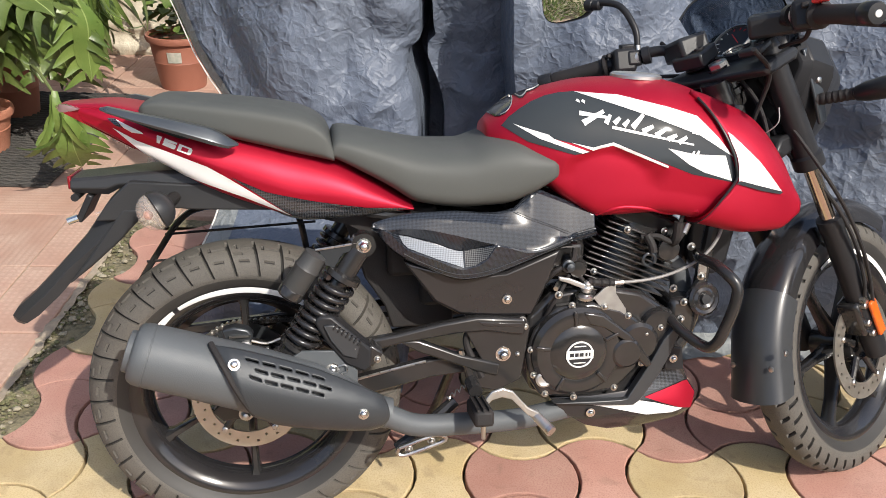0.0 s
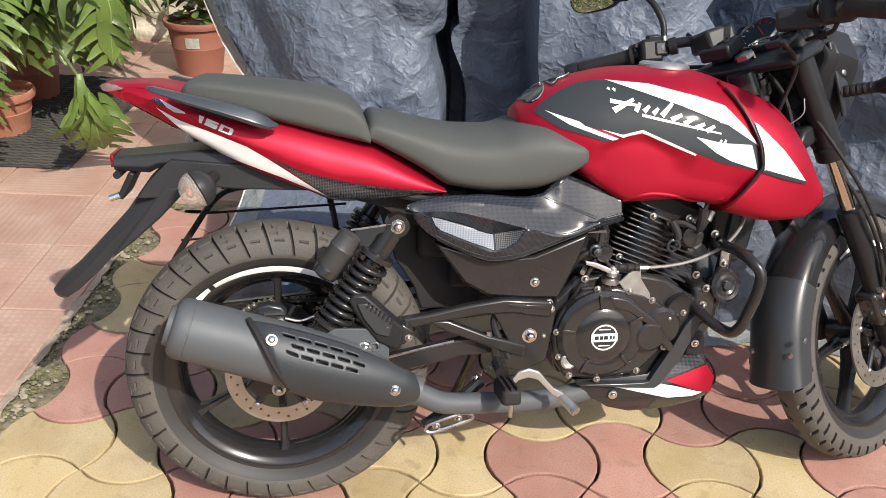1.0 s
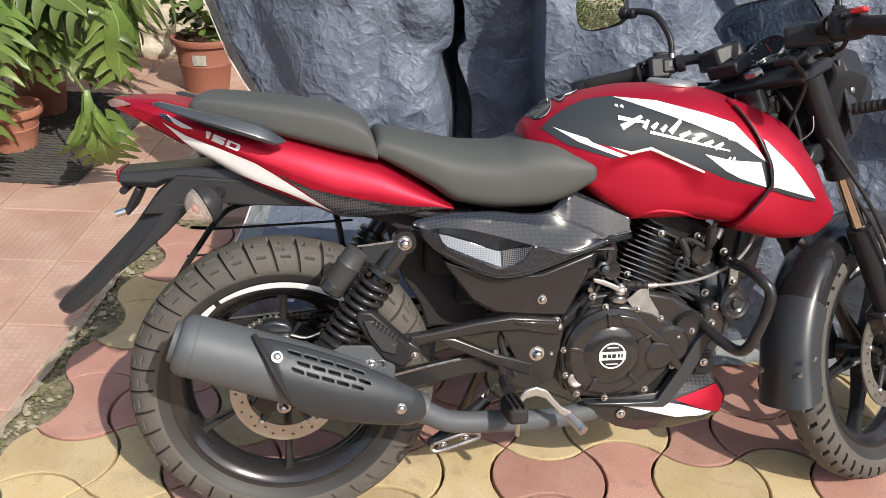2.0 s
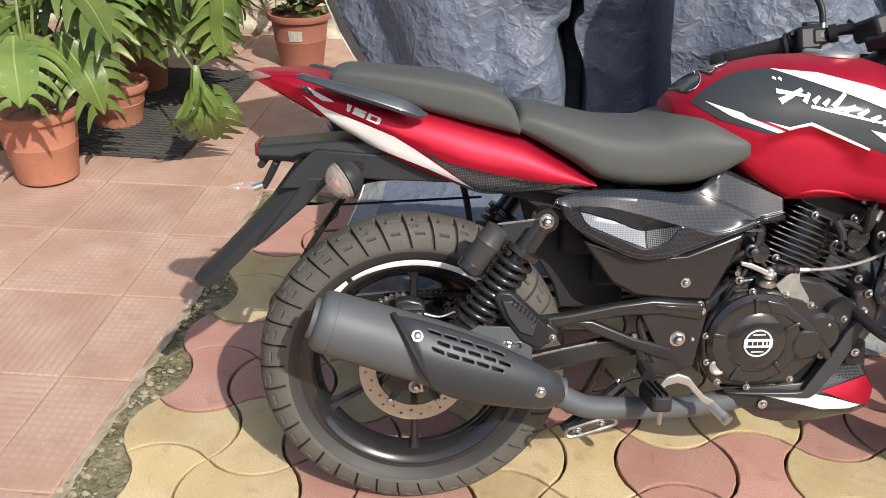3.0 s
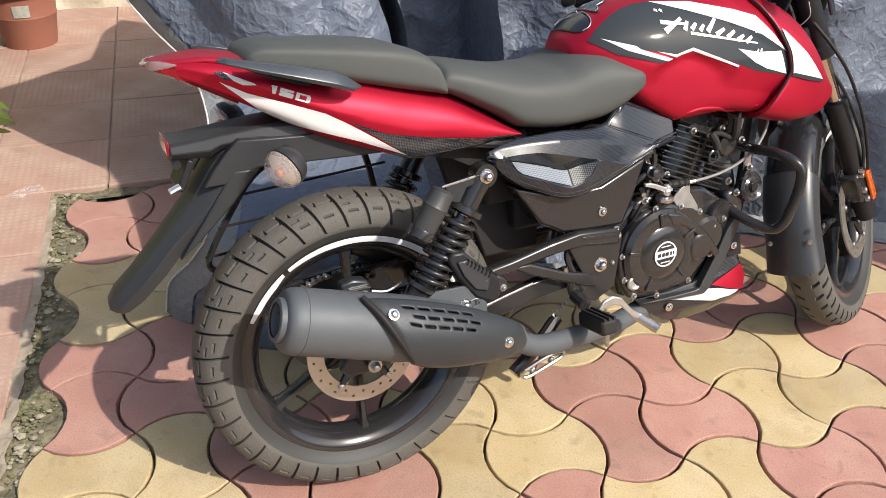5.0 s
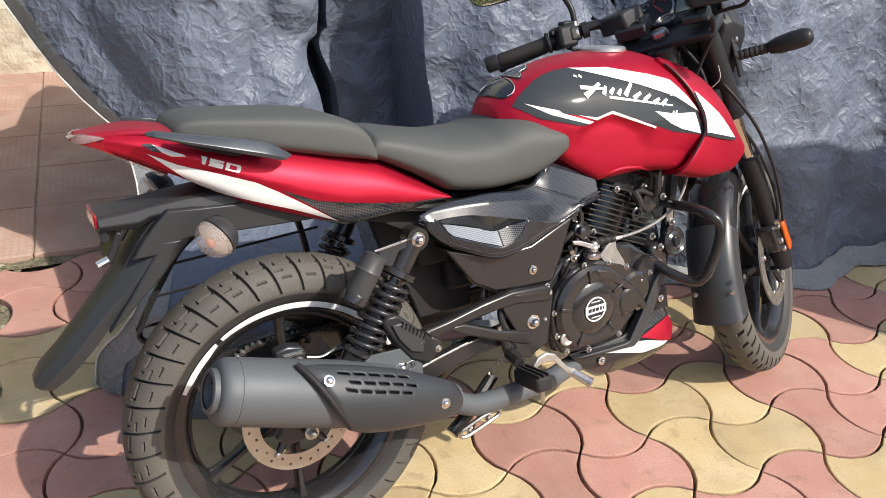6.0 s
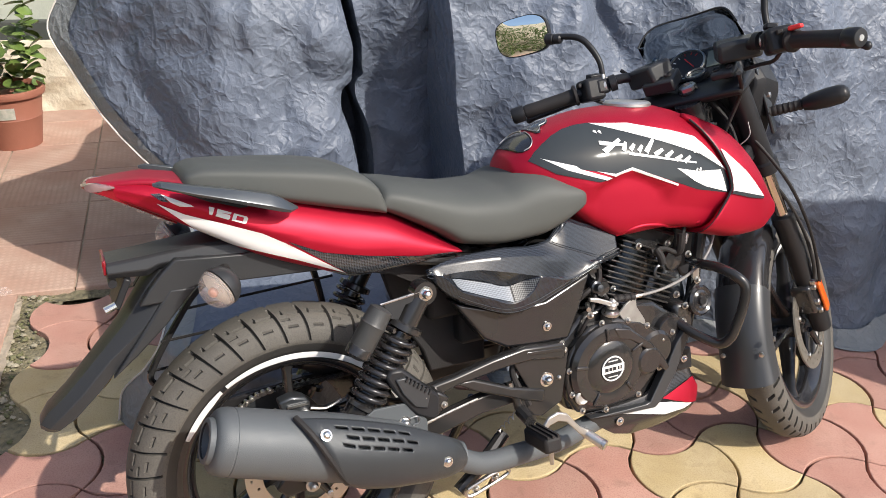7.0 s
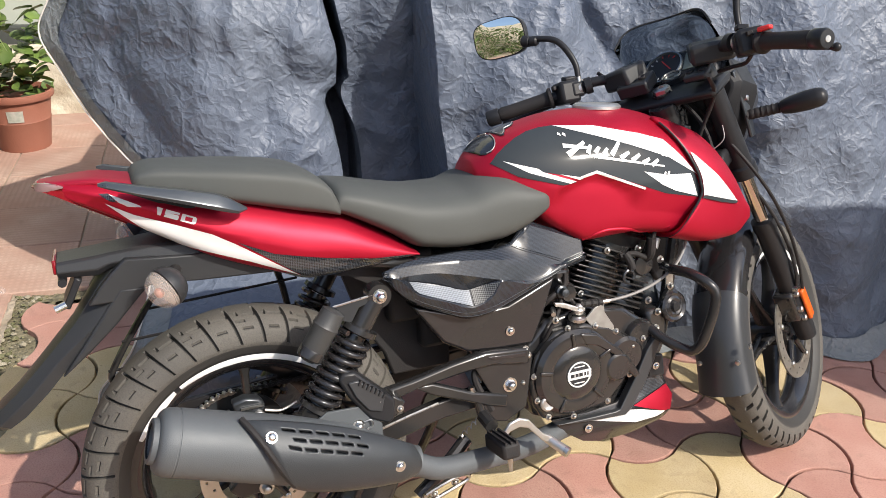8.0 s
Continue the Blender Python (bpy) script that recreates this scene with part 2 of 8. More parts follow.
def tile_material():
    """Cement tile with fine pressed ribs."""
    m = material("red_cement_tile", (0.41, 0.248, 0.186), 0.85, 0, (0.50, 0.368, 0.290), 4.2, 1.0, fine=(0.40, 0.235, 0.178), bump_scale=80, vary=0.09)
    n, l = m.node_tree.nodes, m.node_tree.links
    tc = n.new("ShaderNodeTexCoord")
    wv = n.new("ShaderNodeTexWave")
    wv.bands_direction = "X"
    wv.inputs["Scale"].default_value = 14.0
    wv.inputs["Distortion"].default_value = 0.15
    cross = n.new("ShaderNodeTexWave")
    cross.bands_direction = "Y"
    cross.inputs["Scale"].default_value = 14.0
    info = n.new("ShaderNodeObjectInfo")
    studs = n.new("ShaderNodeMath")
    studs.operation = "GREATER_THAN"
    studs.inputs[1].default_value = 0.52
    both = n.new("ShaderNodeMath")
    both.operation = "MULTIPLY"
    pick = n.new("ShaderNodeMix")
    l.new(info.outputs["Random"], studs.inputs[0])
    l.new(tc.outputs["Object"], cross.inputs["Vector"])
    l.new(wv.outputs["Fac"], both.inputs[0])
    l.new(cross.outputs["Fac"], both.inputs[1])
    l.new(studs.outputs[0], pick.inputs[0])
    l.new(wv.outputs["Fac"], pick.inputs[2])
    l.new(both.outputs[0], pick.inputs[3])
    # trodden-down relief: worn smooth in patches
    worn = n.new("ShaderNodeTexNoise")
    worn.inputs["Scale"].default_value = 5.0
    wr = n.new("ShaderNodeMapRange")
    wr.inputs[1].default_value, wr.inputs[2].default_value, wr.inputs[3].default_value, wr.inputs[4].default_value = 0.38, 0.62, 0.25, 1.0
    relief = n.new("ShaderNodeMath")
    relief.operation = "MULTIPLY"
    ns = n.new("ShaderNodeTexNoise")
    ns.inputs["Scale"].default_value = 90
    ad = n.new("ShaderNodeMath")
    ad.operation = "MULTIPLY_ADD"
    ad.inputs[1].default_value = 0.35
    bp = n.new("ShaderNodeBump")
    bp.inputs["Strength"].default_value, bp.inputs["Distance"].default_value = 1.0, 0.0008
    l.new(tc.outputs["Object"], wv.inputs["Vector"])
    l.new(tc.outputs["Object"], ns.inputs["Vector"])
    l.new(tc.outputs["Object"], worn.inputs["Vector"])
    l.new(worn.outputs["Fac"], wr.inputs[0])
    l.new(pick.outputs[0], relief.inputs[0])
    l.new(wr.outputs[0], relief.inputs[1])
    l.new(ns.outputs["Fac"], ad.inputs[0])
    l.new(relief.outputs[0], ad.inputs[2])
    l.new(ad.outputs[0], bp.inputs["Height"])
    l.new(bp.outputs["Normal"], n["Principled BSDF"].inputs["Normal"])
    # the hollows of the relief are tinted darker
    src = n["Principled BSDF"].inputs["Base Color"].links[0].from_socket
    hollow_tint = n.new("ShaderNodeMix")
    hollow_tint.data_type = "RGBA"
    hollow_tint.inputs[7].default_value = (0.22, 0.135, 0.10, 1)
    low = n.new("ShaderNodeMapRange")
    low.inputs[1].default_value, low.inputs[2].default_value, low.inputs[3].default_value, low.inputs[4].default_value = 0.0, 0.5, 0.20, 0.0
    l.new(relief.outputs[0], low.inputs[0])
    l.new(low.outputs[0], hollow_tint.inputs[0])
    l.new(src, hollow_tint.inputs[6])
    l.new(hollow_tint.outputs[2], n["Principled BSDF"].inputs["Base Color"])
    return m


TILE = tile_material()
soiled(TILE, (0.24, 0.15, 0.115), ((2.6, 0.50, 0.78), (13.0, 0.56, 0.72), (60.0, 0.66, 0.75)), (0.35, 0.3, 0.4))


def tarp_material(name, a, b_, rough):
    """Creased woven plastic sheet: sharp small crumples over broad ones."""
    m = material(name, a, rough, 0.0, b_, 2.2, 0.7)
    n, l = m.node_tree.nodes, m.node_tree.links
    bs = n["Principled BSDF"]
    bs.inputs["Specular IOR Level"].default_value = 0.45
    tc = n.new("ShaderNodeTexCoord")
    last = None
    mp = n.new("ShaderNodeMapping")
    mp.inputs["Scale"].default_value = (1.0, 1.0, 1.05)
    mp.inputs["Rotation"].default_value = (0, radians(24), 0)
    l.new(tc.outputs["Object"], mp.inputs["Vector"])
    for scale, dist, kind in ((7.0, 0.0050, "ridge"), (9.0, 0.0032, "crease"), (14.0, 0.0042, "ridge"), (19.0, 0.0022, "crease"), (26.0, 0.0030, "ridge"), (38.0, 0.0010, "crease")):
        bp = n.new("ShaderNodeBump")
        bp.inputs["Strength"].default_value, bp.inputs["Distance"].default_value = 0.95, dist
        if kind == "ridge":
            rg = n.new("ShaderNodeTexNoise")
            rg.noise_type = "RIDGED_MULTIFRACTAL"
            rg.inputs["Scale"].default_value, rg.inputs["Detail"].default_value = scale, 1.0
            l.new(mp.outputs["Vector"], rg.inputs["Vector"])
            l.new(rg.outputs["Fac"], bp.inputs["Height"])
        else:
            warp = n.new("ShaderNodeTexNoise")
            warp.inputs["Scale"].default_value = scale * 0.6
            warp.inputs["Detail"].default_value = 3
            mixv = n.new("ShaderNodeMix")
            mixv.data_type = "VECTOR"
            mixv.inputs[0].default_value = 1.9 / scale
            vo = n.new("ShaderNodeTexVoronoi")
            vo.feature = "DISTANCE_TO_EDGE"
            vo.inputs["Scale"].default_value = scale
            l.new(mp.outputs["Vector"], warp.inputs["Vector"])
            l.new(mp.outputs["Vector"], mixv.inputs[4])
            l.new(warp.outputs["Color"], mixv.inputs[5])
            l.new(mixv.outputs[1], vo.inputs["Vector"])
            rp = n.new("ShaderNodeMapRange")
            rp.inputs[1].default_value, rp.inputs[2].default_value, rp.inputs[3].default_value, rp.inputs[4].default_value = 0.0, 0.22, 1.0, 0.0
            l.new(vo.outputs["Distance"], rp.inputs[0])
            l.new(rp.outputs[0], bp.inputs["Height"])
        if last:
            l.new(last, bp.inputs["Normal"])
        last = bp.outputs["Normal"]
    l.new(last, bs.inputs["Normal"])
    return m


TARP = tarp_material("blue_tarp", (0.112, 0.133, 0.176), (0.160, 0.182, 0.220), 0.48)
HEM = tarp_material("tarp_hem", (0.20, 0.215, 0.215), (0.26, 0.265, 0.26), 0.55)
# near-black with deep shade in its colour, for the rail gap and the outlet
BLACK = material("deep_shade_black", (0.012, 0.012, 0.014), 0.9, 0, (0.02, 0.02, 0.022), 10)


# ---- mesh helpers ----
def mesh_object(name, bm, mat, parent=None, label="", smooth=35.0, bevel=0.0, solid=0.0):
    me = bpy.data.meshes.new(name)
    bmesh.ops.recalc_face_normals(bm, faces=bm.faces)
    if solid and sum(f.normal.y * f.calc_center_median().y * f.calc_area() for f in bm.faces) < 0:
        bmesh.ops.reverse_faces(bm, faces=bm.faces[:])
    bm.to_mesh(me)
    bm.free()
    mats = mat if isinstance(mat, (list, tuple)) else [mat]
    for x in mats:
        me.materials.append(x)
    if smooth:
        me.shade_smooth()
        me.set_sharp_from_angle(angle=radians(smooth))
    ob = new(name, me)
    if parent:
        ob.parent = parent
    if label:
        ob["label"] = label
    if solid:
        md = ob.modifiers.new("thick", "SOLIDIFY")
        md.thickness, md.offset = solid, -1
    if bevel:
        md = ob.modifiers.new("soft", "BEVEL")
        md.width, md.segments, md.limit_method, md.angle_limit = bevel, 2, "ANGLE", radians(40)
        md.harden_normals = False
    return ob


def part(name, bm, mat, parent, label="", **kw):
    return mesh_object(name, bm, mat, parent, label, **kw)


def thing(name, label, category, group="", m=None, kind=""):
    ob = new(name)
    ob.empty_display_size = 0.1
    if m is not None:
        ob.matrix_world = m
    return tagged(ob, label, category, group, kind)


def smooth_line(pts, steps=6):
    """Points along a Catmull-Rom curve."""
    p = [Vector(q) for q in pts]
    if len(p) < 3 or steps < 2:
        return p
    p = [2 * p[0] - p[1], *p, 2 * p[-1] - p[-2]]
    out = []
    for a, b, c, d in zip(p, p[1:], p[2:], p[3:]):
        for k in range(steps):
            t = k / steps
            out.append(0.5 * (2 * b + (c - a) * t + (2 * a - 5 * b + 4 * c - d) * t * t + (3 * b - a - 3 * c + d) * t ** 3))
    return out + [p[-2]]


def rings_mesh(bm, rings, closed=True, caps=True):
    vs = [[bm.verts.new(v) for v in r] for r in rings]
    n = len(vs[0])
    for a, b in zip(vs, vs[1:]):
        for k in range(n if closed else n - 1):
            bm.faces.new((a[k], a[(k + 1) % n], b[(k + 1) % n], b[k]))
    if caps and closed:
        bm.faces.new(vs[0][::-1])
        bm.faces.new(vs[-1])
    return bm


def tube(pts, r, seg=12, steps=6, bm=None, caps=True):
    bm = bm or bmesh.new()
    line = smooth_line(pts, steps)
    rad = r if callable(r) else (lambda t: r)
    rings, up = [], None
    for k, p in enumerate(line):
        d = (line[min(k + 1, len(line) - 1)] - line[max(k - 1, 0)]).normalized()
        if up is None:
            up = d.orthogonal().normalized()
        up = (up - d * up.dot(d)).normalized()
        side = d.cross(up)
        q = rad(k / max(1, len(line) - 1))
        rings.append([p + q * (math.cos(a) * up + math.sin(a) * side) for a in (2 * math.pi * j / seg for j in range(seg))])
    return rings_mesh(bm, rings, True, caps)


def cyl(a, b, r, r2=None, seg=24, bm=None):
    r2 = r if r2 is None else r2
    return tube([a, b], lambda t: r + (r2 - r) * t, seg, 1, bm)


def lathe(profile, origin, axis, seg=48, bm=None, caps=True):
    """profile: (along the axis, radius)."""
    bm = bm or bmesh.new()
    o, d = Vector(origin), Vector(axis).normalized()
    u = d.orthogonal().normalized()
    v = d.cross(u)
    rings = [[o + d * h + max(r, 1e-4) * (math.cos(2 * math.pi * k / seg) * u + math.sin(2 * math.pi * k / seg) * v) for k in range(seg)] for h, r in profile]
    return rings_mesh(bm, rings, True, caps)


def prism(outline, y0, y1, bm=None):
    """An outline in x and z, drawn out from y0 to y1."""
    bm = bm or bmesh.new()
    return rings_mesh(bm, [[Vector((x, y, z)) for x, z in outline] for y in (y0, y1)], True, True)


def box(c, s, m=None, bm=None):
    bm = bm or bmesh.new()
    made = bmesh.ops.create_cube(bm, size=1.0, matrix=Matrix.Translation(c) @ (m or Matrix()) @ Matrix.Diagonal((*s, 1)))
    return bm


def ball(c, s, m=None, bm=None, u=24, v=14):
    bm = bm or bmesh.new()
    bmesh.ops.create_uvsphere(bm, u_segments=u, v_segments=v, radius=1.0, matrix=Matrix.Translation(c) @ (m or Matrix()) @ Matrix.Diagonal((*s, 1)))
    return bm


def moved(bm, m):
    bmesh.ops.transform(bm, matrix=m, verts=bm.verts)
    return bm


def mirrored(bm):
    """The same shape on the other side of the middle plane."""
    bmesh.ops.scale(bm, vec=(1, -1, 1), verts=bm.verts)
    bmesh.ops.reverse_faces(bm, faces=bm.faces)
    return bm


def curve_of(keys):
    """A smooth function through (x, value) keys."""
    xs, vs = np.array([k[0] for k in keys], float), np.array([k[1] for k in keys], float)
    d = np.diff(vs) / np.diff(xs)
    m = np.r_[d[0], [0 if a * b <= 0 else 2 * a * b / (a + b) for a, b in zip(d, d[1:])], d[-1]]

    def at(x):
        x = min(max(x, xs[0]), xs[-1])
        k = min(int(np.searchsorted(xs, x, side="right")) - 1, len(xs) - 2)
        h = xs[k + 1] - xs[k]
        t = (x - xs[k]) / h
        return float((2 * t**3 - 3 * t * t + 1) * vs[k] + (t**3 - 2 * t * t + t) * h * m[k] + (3 * t * t - 2 * t**3) * vs[k + 1] + (t**3 - t * t) * h * m[k + 1])
    return at


def body(x0, x1, top, bottom, wide, waist=0.42, n_up=2.3, n_low=3.0, count=40, seg=36):
    """A body along x with rounded sections: keys for its top, bottom and half width. waist: how high the widest line lies."""
    t_, b_, w_ = curve_of(top), curve_of(bottom), curve_of(wide)
    bm, rings = bmesh.new(), []
    for k in range(count + 1):
        s = k / count
        x = x0 + (x1 - x0) * s
        zt, zb, w = t_(x), b_(x), w_(x)
        zc = zb + (zt - zb) * waist
        ring = []
        for j in range(seg):
            a = 2 * math.pi * j / seg
            c, q = math.cos(a), math.sin(a)
            up = c >= 0
            e = 2.0 / (n_up if up else n_low)
            z = zc + (zt - zc if up else zc - zb) * math.copysign(abs(c) ** e, c)
            ring.append(Vector((x, w * math.copysign(abs(q) ** e, q), z)))
        rings.append(ring)
    rings_mesh(bm, rings)
    bmesh.ops.triangulate(bm, faces=bm.faces[:])
    return bm


from mathutils.bvhtree import BVHTree


def surface_of(bm):
    return BVHTree.FromBMesh(bm)


def on_side(tree, x, z, lift, side=-1):
    """The point of a surface that shows at x, z from one side of the machine."""
    hit = tree.ray_cast(Vector((x, side * 1.0, z)), Vector((0, -side, 0)))
    if hit[0] is None:
        near = tree.find_nearest(Vector((x, side * 0.2, z)))
        return near[0] + Vector((0, side * lift, 0))
    nrm = hit[1] if hit[1].y * side > 0 else -hit[1]
    return hit[0] + nrm * lift


def sheet(outline, tree, lift=0.0012, side=-1, cuts=3, y=None):
    """A thin film or shell in the shape of an outline in x and z, laid on a surface."""
    bm = bmesh.new()
    f = bm.faces.new([bm.verts.new((x, 0, z)) for x, z in outline])
    bmesh.ops.triangulate(bm, faces=[f], quad_method="BEAUTY", ngon_method="EAR_CLIP")
    for _ in range(cuts):
        long = [e for e in bm.edges if e.calc_length() > 0.008]
        if not long:
            break
        bmesh.ops.subdivide_edges(bm, edges=long, cuts=1, use_grid_fill=True)
        bmesh.ops.triangulate(bm, faces=bm.faces[:])
    for v in bm.verts:
        if y is None:
            v.co = on_side(tree, v.co.x, v.co.z, lift, side)
        else:
            v.co.y = y(v.co.x, v.co.z)
    return bm


def ring_grid(r0, r1, y0, y1, count, rows, keep, origin=(0, 0, 0)):
    """A flat ring about the y axis, with cells left out where keep() says so."""
    bm = bmesh.new()
    o = Vector(origin)
    for y in (y0, y1):
        vs = [[bm.verts.new(o + Vector(((r0 + (r1 - r0) * j / rows) * math.cos(2 * math.pi * k / count), y, (r0 + (r1 - r0) * j / rows) * math.sin(2 * math.pi * k / count)))) for j in range(rows + 1)] for k in range(count)]
        for k in range(count):
            for j in range(rows):
                if keep(k, j):
                    bm.faces.new((vs[k][j], vs[(k + 1) % count][j], vs[(k + 1) % count][j + 1], vs[k][j + 1]))
    lower = [e for e in bm.edges if len(e.link_faces) == 1]
    half = len(bm.verts) // 2
    bm.verts.index_update()
    bm.verts.ensure_lookup_table()
    for e in lower:
        a, b = e.verts
        if a.index < half:
            bm.faces.new((a, b, bm.verts[b.index + half], bm.verts[a.index + half]))
    return bm


# ---- the setting ----
def plane_sheet(name, x0, x1, y0, y1, z, mat, label, category):
    bm = bmesh.new()
    bm.faces.new([bm.verts.new(v) for v in ((x0, y0, z), (x1, y0, z), (x1, y1, z), (x0, y1, z))])
    return tagged(mesh_object(name, bm, mat, smooth=0), label, category, kind="structure")


ground = plane_sheet("ground", -150, 150, -150, 150, -0.045, SOIL, "bare dry soil under and round the paving", "ground")


def rough_strip(name, spine, half, z, height, mat, label, category, seed):
    """An uneven strip of ground along a line of x, y points."""
    bm = bmesh.new()
    line = smooth_line([(x, y, 0) for x, y in spine], 26)
    rows = []
    for k, p in enumerate(line):
        d = (line[min(k + 1, len(line) - 1)] - line[max(k - 1, 0)]).normalized()
        side = Vector((d.y, -d.x, 0))
        row = []
        for j in range(13):
            u = j / 6 - 1
            q = p + side * u * half
            e = noise.noise(Vector((q.x * 14 + seed, q.y * 14, 0))) + 0.6 * noise.noise(Vector((q.x * 46, q.y * 46, seed)))
            q = q + side * 0.012 * noise.noise(Vector((q.y * 22, seed, u)))
            row.append(bm.verts.new((q.x, q.y, z + height * e * (1 - 0.7 * abs(u) ** 4))))
        rows.append(row)
    for a, b in zip(rows, rows[1:]):
        for j in range(12):
            bm.faces.new((a[j], a[j + 1], b[j + 1], b[j]))
    return tagged(mesh_object(name, bm, mat, smooth=60), label, category, kind="structure")


gap = rough_strip("soil_gap", [(-1.025, 0.2), (-1.060, 0.9), (-1.092, 1.5), (-1.110, 1.9), (-1.128, 2.3), (-1.147, 2.7), (-1.16, 2.95)], 0.095, -0.020, 0.011, SOIL, "crumbling soil gap between pavers and tiles", "ground", 3.0)
rough_strip("soil_gap_back", [(-1.14, 2.90), (-0.9, 2.91), (-0.5, 2.94), (0.1, 2.97)], 0.05, -0.016, 0.010, SOIL, "thin soil joint along the tile edge", "ground", 9.0)
rough_strip("mortar_edge", [(-1.10, 0.2), (-1.122, 0.9), (-1.141, 1.5), (-1.151, 1.9), (-1.166, 2.3), (-1.186, 2.7), (-1.196, 2.87)], 0.018, -0.005, 0.009, MORTAR, "broken cement edge along the tiles", "kerb", 5.0)


def scatter_stones(name, count, seed, small, big, mat, label, category):
    """Uneven stones or clods lying in the soil gap, gathered into drifts."""
    rng = random.Random(seed)
    bm = bmesh.new()
    while count:
        y = rng.uniform(0.6, 2.93)
        x = -1.096 - 0.05 * (y - 1.5) + rng.gauss(0, 0.032)
        if noise.noise(Vector((x * 9, y * 9, seed))) < rng.uniform(-0.5, 0.3):
            continue
        count -= 1
        r = small + (big - small) * rng.random() ** 3
        e = Euler((rng.random() * 6, rng.random() * 6, 0)).to_matrix()
        made = bmesh.ops.create_icosphere(bm, subdivisions=1, radius=r, matrix=Matrix.Translation((x, y, -0.014 + r * 0.25)))
        for v in made["verts"]:
            d = e @ (v.co - Vector((x, y, -0.014 + r * 0.25)))
            v.co = Vector((x, y, -0.014 + r * 0.25)) + Vector((d.x * 1.1, d.y * 0.8, d.z * 0.65)) * rng.uniform(0.75, 1.15)
    return tagged(mesh_object(name, bm, mat, smooth=0), label, category, kind="stuff")


MOSS = material("moss_clods", (0.135, 0.135, 0.062), 0.95, 0, (0.22, 0.195, 0.115), 30, 0.9, bump=0.004, bump_scale=90, fine=(0.08, 0.085, 0.04))
scatter_stones("clods", 900, 9, 0.0025, 0.011, MOSS, "mossy earth clods in the soil gap", "moss")
scatter_stones("pebbles", 520, 4, 0.002, 0.013, STONE, "loose grey pebbles in the soil gap", "pebbles")


# ---- the covered vehicle: a draped plastic sheet ----
edge_x = curve_of([(0.0, -0.81), (0.1, -0.79), (0.2, -0.72), (0.3, -0.665), (0.36, -0.645), (0.42, -0.65), (0.5, -0.69), (0.57, -0.77), (0.67, -0.86), (0.75, -0.915), (0.86, -0.965), (0.96, -0.92), (1.05, -0.89), (1.8, -0.8)])


FOLDS = []
fold_rng = random.Random(17)
for k in range(15):
    a = fold_rng.gauss(0.15, 0.75)
    FOLDS.append((math.cos(a), math.sin(a), (3.2, 5.5, 8.5, 13.0, 19.0)[k % 5] * fold_rng.uniform(0.85, 1.2), fold_rng.uniform(0, 9), (0.020, 0.0125, 0.0085, 0.0055, 0.0038)[k % 5]))


def crumple(x, z):
    """Straight, sharp creases at several sizes that fade in and out, as in stiff plastic sheet."""
    h = 0.0
    wx, wz = 0.05 * noise.noise(Vector((x * 4, z * 4, 5.0))), 0.05 * noise.noise(Vector((x * 4, z * 4, 9.0)))
    for ca, sa, f, ph, amp in FOLDS:
        q = (ca * (x + wx) + sa * (z + wz)) * f + ph
        mask = noise.noise(Vector((x * (1.2 + f * 0.22) + ph, z * (1.2 + f * 0.22), ph))) + 0.22
        if mask > 0:
            h += amp * min(mask * 2.2, 1.0) * (abs(q % 2.0 - 1.0) - 0.5)
    return h


left_y = curve_of([(-1.02, 2.88), (-0.75, 2.665), (-0.56, 2.515), (-0.46, 2.462), (-0.38, 2.452), (-0.25, 2.478), (-0.1, 2.51)])
lip_x = curve_of([(0.0, -0.120), (0.50, -0.124), (0.60, -0.138), (0.705, -0.166), (0.735, -0.160), (0.765, -0.130), (0.85, -0.129), (0.93, -0.148), (1.03, -0.168), (1.2, -0.178)])
slot_w = curve_of([(0.0, 0.062), (0.55, 0.056), (0.72, 0.040), (0.80, 0.022), (0.9, 0.018), (1.2, 0.018)])
right_x = curve_of([(0.0, 0.165), (0.55, 0.136), (0.755, 0.108), (0.88, 0.100), (1.03, 0.086), (1.2, 0.08)])


